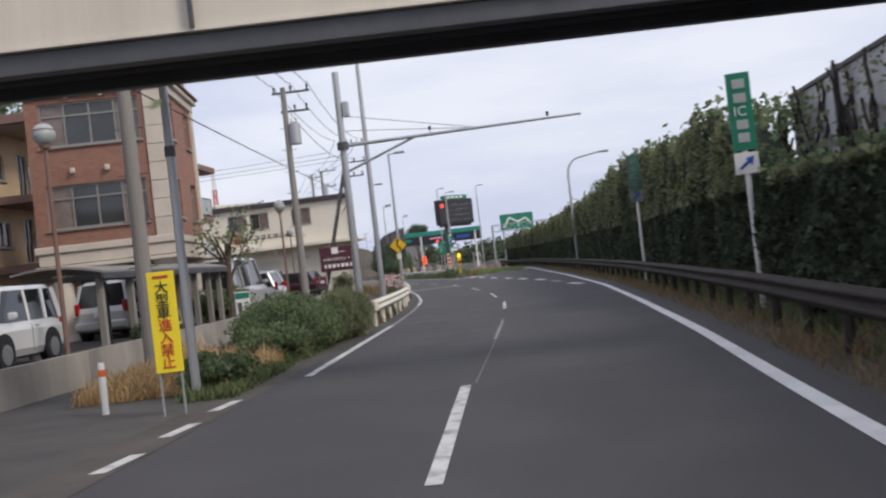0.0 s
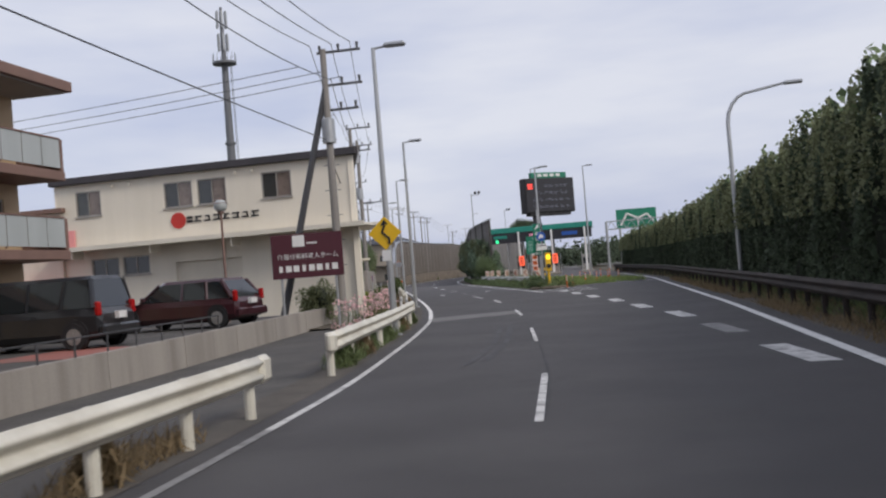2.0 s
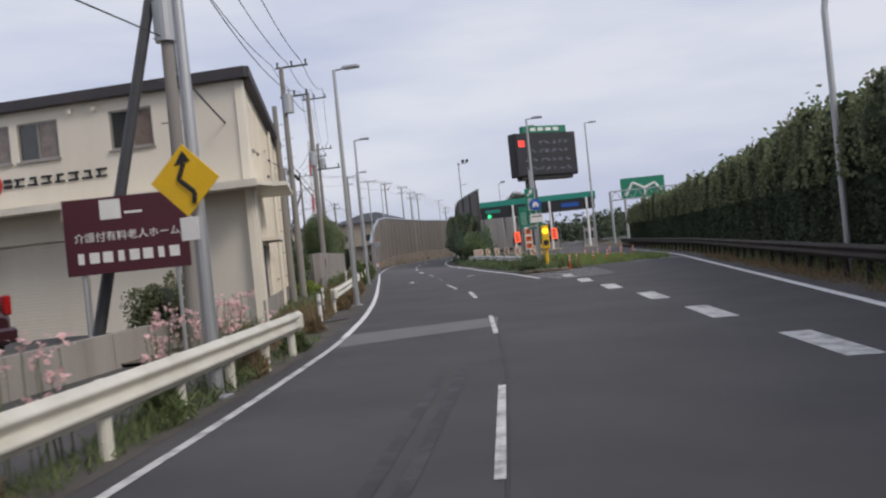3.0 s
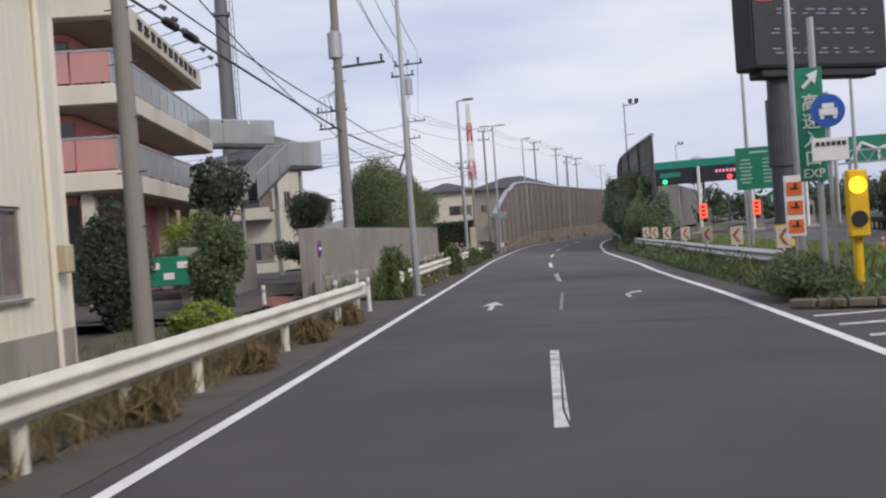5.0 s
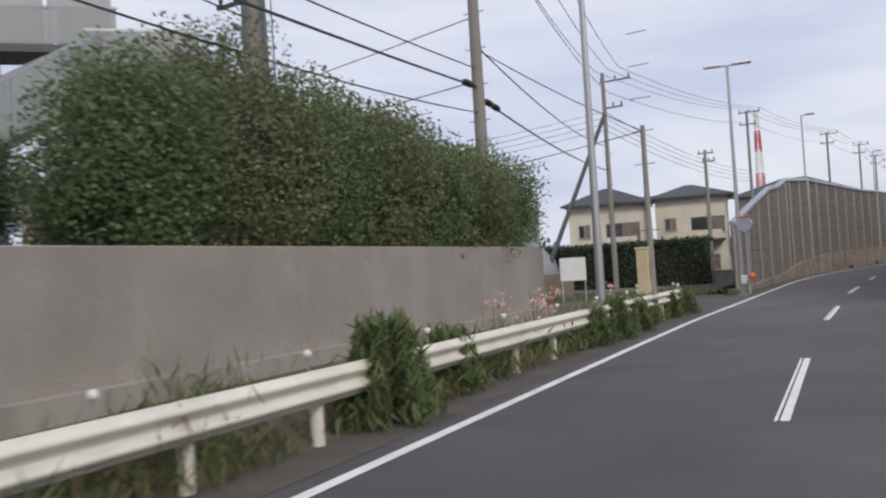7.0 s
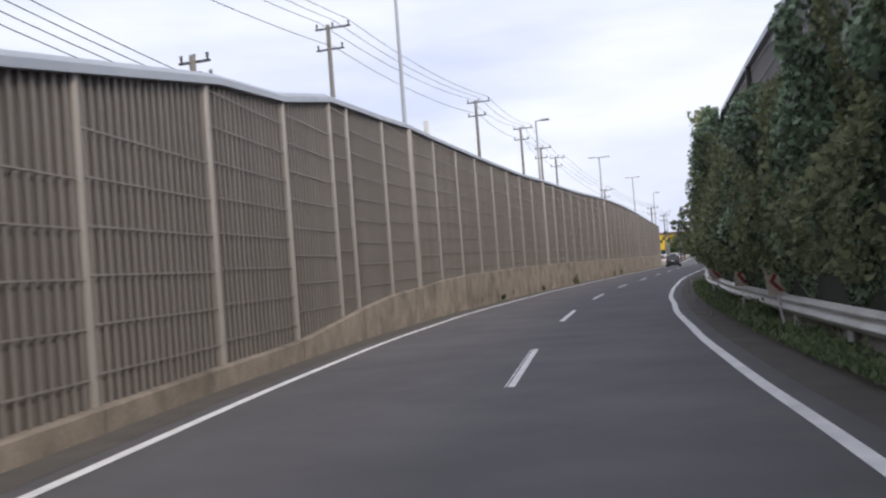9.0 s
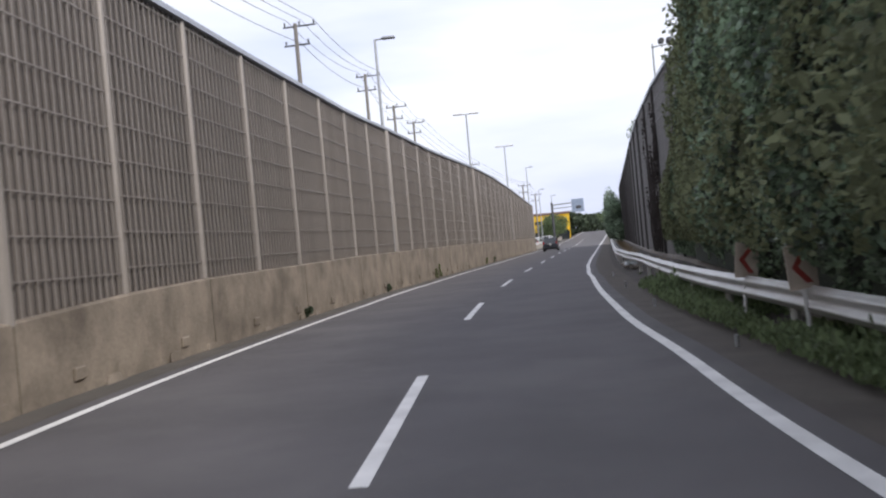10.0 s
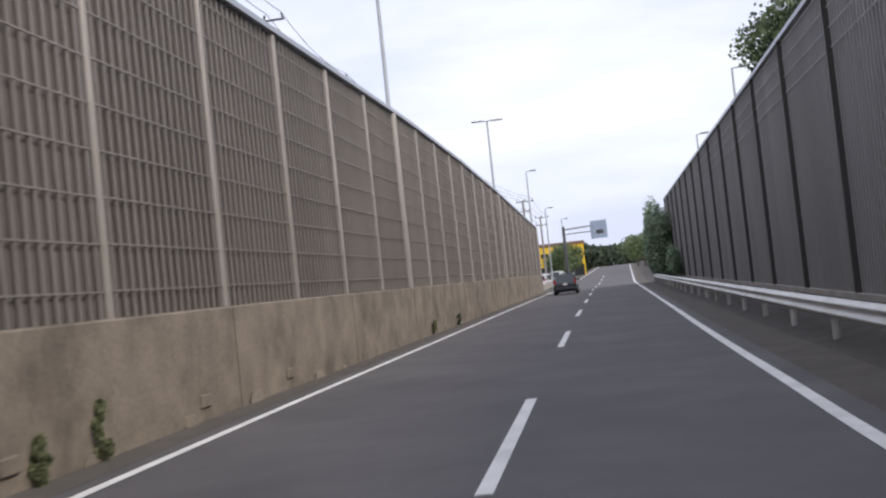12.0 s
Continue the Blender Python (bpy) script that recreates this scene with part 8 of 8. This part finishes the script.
bush("tall clipped evergreen by the drive", (-18.7, 88.9, 1.5), (0.75, 1.0, 1.5), LEAF_DARK, 9000, 0.12, 34)
bush("dense evergreen by the drive", (-16.75, 89.8, 1.4), (0.6, 0.75, 1.35), LEAF_MID, 9000, 0.12, 34)
bush("yellow-green shrub by the drive", (-15.5, 87.4, 0.4), (0.7, 0.9, 0.42), LEAF_LIGHT, 3800, 0.10, 22)
bush("yellow-green leafy shrub in the garden", (-24.0, 100.4, 2.1), (1.5, 1.6, 0.9), LEAF_LIGHT, 4200, 0.13, 24)
bush("low green shrubs behind the drive wall", (-23.3, 98.6, 1.3), (1.0, 1.6, 0.95), LEAF_MID, 5000, 0.14, 30)
bush("dark shrub in front of the balconies", (-24.6, 102.0, 1.5), (1.1, 1.3, 1.15), LEAF_DARK, 6000, 0.13, 28)
tree("garden_pine", "dark spreading garden pine", -25.0, 103.0, 4.9, 1.2, LEAF_DARK, 0.4, 2600, 0.16, 0.45, None, 16)
bush("round clipped bush above the wall", (-24.5, 109.2, 3.05), (1.0, 1.0, 0.95), LEAF_DARK, 9000, 0.09, 60)
bush("low shrubs behind the wall", (-21.9, 104.5, 1.6), (0.9, 2.8, 0.7), LEAF_DARK, 5000, 0.11, 28)
for k, (yy, hh) in enumerate(((110.1, 4.5), (111.9, 5.15), (113.9, 4.9), (115.8, 4.7), (117.6, 4.6), (119.9, 4.5), (121.9, 4.45))):
    xx = CW0.x + (CW1.x - CW0.x) * (yy - CW0.y) / (CW1.y - CW0.y) - 1.1
    bush("tall unclipped hedge shrub hanging over the concrete wall", (xx, yy, 2.05 + (hh - 2.05) * 0.45), (1.25, 1.9 if k else 1.45, (hh - 1.9) * 0.62), LEAF_OLIVE if k % 2 else LEAF_MID, 24000, 0.088, 90, "hedge shrubs")
bush("leafy bush at the end of the sound wall", (-12.55, 133.0, 1.6), (0.8, 1.5, 1.9), LEAF_IVY, 11000, 0.13, 60)
bush("low leafy bush beside the sound wall", (-13.4, 130.6, 1.3), (1.2, 1.6, 1.6), LEAF_MID, 12000, 0.12, 50)
bush("dark hedge behind the side street", (-31.0, 126.5, 1.6), (2.0, 1.4, 1.3), LEAF_DARK, 5000, 0.13, 26)
tree("roadside_tree", "green tree rising above the sound wall", rx(250) + 6.7, 250, 12.2, 3.1, LEAF_DARK, 0, 12000, 0.18, 0.6, LEAF_MID, 34)
tree("roadside_tree", "dark tree behind the sound wall", rx(292) + 6.5, 293, 9.0, 2.4, LEAF_DARK, 0, 4000, 0.24, 0.35)
for x, y, h, r_ in ((-39.7, 350, 5.5, 2.2), (-39.1, 358, 6.0, 2.6), (-25.3, 340, 6, 2.6), (-26.0, 360, 6.5, 3.0), (-27.7, 385, 6.5, 3.2), (-28.9, 410, 7, 3.6)):
    tree("far_tree", "rounded green tree beside the road far ahead", x, y, h, r_, LEAF_MID, rise(y) * 0.8, 2400, 0.34, 0.2)
# woods in the distance
wd = tagged(new("far_woods"), "dark line of woods on the horizon", "woods", kind="stuff")
for (x0, y0), (x1, y1), h, n in (((-140, 460), (60, 470), 9, 26000), ((20, 200), (12, 330), 9, 7000), ((-4, 210), (4, 330), 7, 6000), ((-110, 190), (-60, 330), 7, 7000), ((-14, 236), (34, 244), 6.5, 7000), ((-70, 330), (-60, 420), 8, 4000)):
    k = rng.uniform(0, 1, n)
    base = np.stack([x0 + (x1 - x0) * k, y0 + (y1 - y0) * k], 1) + rng.normal(0, 3, (n, 2))
    hz = np.array([h * (0.7 + 0.4 * noise.noise((a * 0.08, b * 0.08, 0))) for a, b in base]) * rng.uniform(0.05, 1.0, n) ** 0.6
    leaves("leaves", np.column_stack([base, hz]), 1.4 if y0 > 400 else 0.75, LEAF_DARK, wd)


# ---- weeds and grass ----
def weeds(name, f, ya, yb, da, db, n, size, material, label, hmax=0.5, z=lambda y: 0.02, long=2.2, seed=1):
    r = np.random.default_rng(seed)
    pts = []
    for _ in range(int(n * 2.2)):
        y, d = r.uniform(ya, yb), r.uniform(da, db)
        g = 0.5 + 0.9 * noise.noise((y * 0.45, d * 0.8, seed))
        if r.uniform() > g:
            continue
        p = side(f, y, d, z(y) + abs(r.normal(0, hmax * max(0.15, g) * 0.5)))
        pts.append((p.x, p.y, p.z))
    ob = leaves(name, pts, size * (0.95 if long > 2 else 0.75), material, None, up=0.75, long=long, wide=0.07 if long > 2 else 0.3)
    return tagged(ob, label, "weeds", kind="stuff")


weeds("verge_weeds", lx, 11.5, 16.8, -3.6, -1.1, 12000, 0.13, STRAW, "tall dry brown grass", 0.30, seed=3)
weeds("verge_weeds", lx, 16, 27, -3.5, -0.7, 5000, 0.14, GRASS, "green roadside weeds", 0.35, seed=4)
weeds("verge_weeds", lx, 13.2, 17.5, -3.8, -1.7, 7000, 0.16, STRAW, "tall dry pampas-like grass", 0.6, seed=5)
weeds("verge_weeds", lx, 10.5, 17, -1.6, -0.7, 5000, 0.12, GRASS, "short green weeds beside the kerb", 0.16, seed=25)
weeds("verge_weeds", lx, 23.5, 35.5, -1.0, -0.55, 2600, 0.12, DRY, "thin dry weeds under the rail", 0.28, seed=6)
weeds("verge_weeds", lx, 43, 60, -1.0, -0.5, 2700, 0.12, GRASS, "weeds round the guard rail", 0.34, seed=7)
weeds("verge_weeds", lx, 58, 91, -2.4, -1.0, 8000, 0.15, DRY, "dry brown weeds below the guard rail", 0.38, seed=8)
weeds("verge_weeds", lx, 66, 91, -5.0, -1.4, 4000, 0.15, GRASS, "weeds before the factory wall", 0.35, seed=9)
weeds("verge_weeds", lx, 96.5, 133, -4.0, -0.85, 24000, 0.17, GRASS, "tall green weeds along the guard rail", 0.55, z=lambda y: 0.1, seed=10)
weeds("verge_weeds", lx, 96.5, 133, -2.2, -0.8, 5000, 0.13, DRY, "dry seed heads among the weeds", 0.6, z=lambda y: 0.1, seed=11)
weeds("verge_weeds", ox, -25, 125, 1.0, 4.2, 20000, 0.17, GRASS, "rough grass below the hedge", 0.3, z=lambda y: 0.06, seed=12)
weeds("verge_weeds", ox, -5, 90, 0.5, 1.3, 12000, 0.10, DRY, "dry grass between the road and the rail", 0.20, z=lambda y: 0.02, seed=23)
weeds("verge_weeds", ox, -25, 125, 0.9, 3.2, 9000, 0.15, DRY, "dry grass along the outer rail", 0.3, z=lambda y: 0.05, seed=13)
weeds("verge_weeds", rx, 88.5, 134, 0.8, 2.0, 24000, 0.15, LEAF_MID, "low leafy plants along the island kerb", 0.5, long=1.3, seed=14)
weeds("verge_weeds", rx, 89.5, 112, 0.9, 3.4, 12000, 0.17, GRASS, "tall grass of the island nose", 0.62, seed=24)
weeds("verge_weeds", rx, 91, 140, 1.9, 8.5, 42000, 0.15, MEADOW, "green grass of the traffic island", 0.25, z=lambda y: 0.1, seed=15)
weeds("ground_cover", rx, 140, 192, 0.95, 3.0, 52000, 0.12, LEAF_MID, "dense low leafy ground cover", 0.34, z=lambda y: 0.12, long=1.2, seed=16)
weeds("ground_cover", rx, 202, 305, 2.2, 3.2, 4000, 0.10, DRY, "sparse weeds under the rail", 0.15, z=lambda y: 0.3, seed=17)
weeds("verge_weeds", lambda y: -30 + 0 * y, 133, 146, -8, 3, 5000, 0.15, GRASS, "short grass by the side street", 0.2, z=lambda y: 0.2, seed=18)
def weed_clump(label, x, y, r, h, n, seed, material=GRASS):
    """Upright stalks with narrow leaves, thinning out towards the top."""
    q = np.random.default_rng(seed)
    k = q.uniform(0, 1, n)
    rad = r * (1 - 0.55 * k) * np.sqrt(q.uniform(0, 1, n))
    an = q.uniform(0, 2 * math.pi, n)
    stalk = np.round(an * 7 / (2 * math.pi)) * 2 * math.pi / 7
    an = 0.45 * an + 0.55 * stalk
    pts = np.stack([rad * np.cos(an), rad * np.sin(an) * 1.5, 0.05 + h * k * q.uniform(0.75, 1, n)], 1)
    t = thing("weed_clump", label, "weeds", "weeds", pose(x, y, 0.02))
    tagged(leaves("leaves", pts, 0.16, material, t, up=0.6, long=1.7, wide=0.08), kind="stuff")
    g = bmesh.new()
    for i in range(9):
        a = 2 * math.pi * i / 9
        tube(g, (0.25 * r * math.cos(a), 0.25 * r * math.sin(a), 0), (0.6 * r * math.cos(a), 0.8 * r * math.sin(a), h * q.uniform(0.6, 0.95)), 0.008, 0.004, 4, False)
    tagged(part("stalks", g, material, t), kind="stuff")


for i, (x, y, r_, h_, n_) in enumerate(((-15.55, 97.0, 0.6, 1.45, 2600), (-16.3, 99.5, 0.45, 1.0, 1500), (-18.7, 111.0, 0.55, 1.2, 2600), (-19.6, 113.4, 0.5, 0.9, 1500), (-21.05, 120.4, 0.45, 0.75, 1500), (-21.5, 122.2, 0.5, 0.85, 1700), (-22.0, 124.3, 0.5, 0.7, 1500), (-22.9, 126.7, 0.55, 0.75, 1700), (-23.3, 129.0, 0.5, 0.7, 1400), (-23.6, 130.8, 0.6, 0.75, 1800))):
    weed_clump("tall green weeds growing through the guard rail", x, y, r_, h_, n_, 70 + i)
for i, y in enumerate((62, 70.5, 73.2, 76, 79.5, 83, 86.5, 89.5)):
    weed_clump("dry brown weeds under the guard rail", lx(y) - 0.95, y, 0.3, 0.32, 600, 90 + i, DRY)
for i, y in enumerate((27.5, 30, 33.2, 43.6, 46, 50, 54, 57.5)):
    weed_clump("green and brown weeds under the guard rail", lx(y) - 0.68, y, 0.28, 0.32, 600, 110 + i, GRASS if i % 2 else DRY)
bush("leafy shrub at the island nose", (-4.6, 91.6, 0.45), (0.9, 2.2, 0.45), LEAF_MID, 6000, 0.11, 28, "weeds", core=0.4)
bush("green shrub by the factory yard", (-10.0, 60.4, 1.0), (0.7, 0.9, 0.9), LEAF_OLIVE, 3500, 0.10, 20)
kn = thing("island_kerb", "rounded concrete kerb at the island nose", "kerb", at=pose(-3.75, 88.8, 0))
for k in range(5):
    part("kerb_stone", bx((-0.9 + k * 0.46, 0.05 * (k - 2) ** 2, 0.10), (0.45, 0.16, 0.16), (k - 2) * 12, 0.03), KERBSTONE, kn)


def flowers(label, f, pts_, n, seed):
    r = np.random.default_rng(seed)
    t = thing("flowering_weed", label, "flowers", "flowers")
    vs = []
    g = bmesh.new()
    for y, d in pts_:
        for _ in range(n):
            p = side(f, y + r.normal(0, 0.35), d + r.normal(0, 0.12), 0)
            h = r.uniform(0.6, 1.25)
            tube(g, p, p + Vector((r.normal(0, 0.08), r.normal(0, 0.08), h)), 0.008, 0.004, 4, False)
            vs += [(p.x + r.normal(0, 0.05), p.y + r.normal(0, 0.05), h + r.normal(0, 0.04)) for _ in range(9)]
    tagged(part("foliage", g, GRASS, t), kind="stuff")
    tagged(leaves("petals", vs, 0.075, FLOWER, t), kind="stuff")


flowers("pale pink cosmos flowers behind the rail", lx, ((52.0, -1.3), (53.4, -1.25), (54.5, -1.2), (55.6, -1.3), (56.6, -1.4), (48, -1.0), (45.5, -0.9)), 13, 31)
flowers("faded pink cosmos flowers in the weeds", lx, ((116.5, -1.35), (118, -1.3), (118.6, -1.25), (119.4, -1.4), (123.5, -1.3)), 6, 32)
# plants growing out of the kerb joint
for y, h_, m_ in ((192, 0.3, LEAF_DARK), (205, 0.3, LEAF_DARK), (218.1, 0.5, LEAF_OLIVE), (219.5, 0.75, LEAF_OLIVE), (243, 0.6, LEAF_OLIVE), (249, 0.45, LEAF_DARK)):
    p = side(lx, y, -0.87, 0.1)
    bush("weed growing at the foot of the kerb wall", (p.x, p.y, h_ * 0.55), (0.10, 0.2, h_ * 0.6), m_, 620, 0.09, 9, "kerb weeds", core=0)
# dead vines over the bare panels
dv = thing("dead_vines", "dark dead creeper stems on the sound wall", "vines")
g = bmesh.new()
r = random.Random(9)
for y in (206.5, 207.5, 208.6, 209.5, 210.6, 211.6):
    p = side(rx, y, 3.1, 0.6)
    for s in range(5):
        q = p.copy()
        for k in range(r.randint(5, 12)):
            e = q + Vector((r.uniform(-0.03, 0.03), r.uniform(-0.3, 0.3), r.uniform(0.15, 0.55)))
            tube(g, q, e, 0.025, 0.02, 4, False)
            q = e
tagged(part("creeper", g, VINE, dv), kind="stuff")
tagged(leaves("dry_leaves", curtain(5200, rx, 205.5, 213, 3.2, lambda y: 6.9, 0.9, 0.12, 1, 51, lambda y, z: max(0.0, noise.noise((y * 0.55, z * 0.42, 5.0)) * 2.4)), 0.13, VINE, dv), kind="stuff")

# a torn plastic sheet and rubble under the rail
lit = thing("litter", "crumpled grey plastic sheet lying under the rail", "litter", at=Matrix.Translation(side(rx, 206.0, 1.75, 0.25)))
g = bmesh.new()
bmesh.ops.create_grid(g, x_segments=7, y_segments=5, size=0.5)
r = random.Random(3)
for v in g.verts:
    v.co = Vector((v.co.x * 0.55, v.co.y * 1.5, 0.08 + r.uniform(-0.05, 0.09) - 0.12 * abs(v.co.y)))
part("sheet", g, FROST, lit)
for k in range(9):
    y = 203.5 + k * 0.9 + r.uniform(-0.3, 0.3)
    rb = thing("rubble_stone", "small grey stone on the soil", "stone", "rubble stones", Matrix.Translation(side(rx, y, r.uniform(1.5, 2.4), 0.2)))
    g = bmesh.new()
    bmesh.ops.create_icosphere(g, subdivisions=2, radius=r.uniform(0.06, 0.14))
    for v in g.verts:
        v.co *= r.uniform(0.75, 1.2)
        v.co.z *= 0.6
    part("stone", g, CONCRETE, rb)
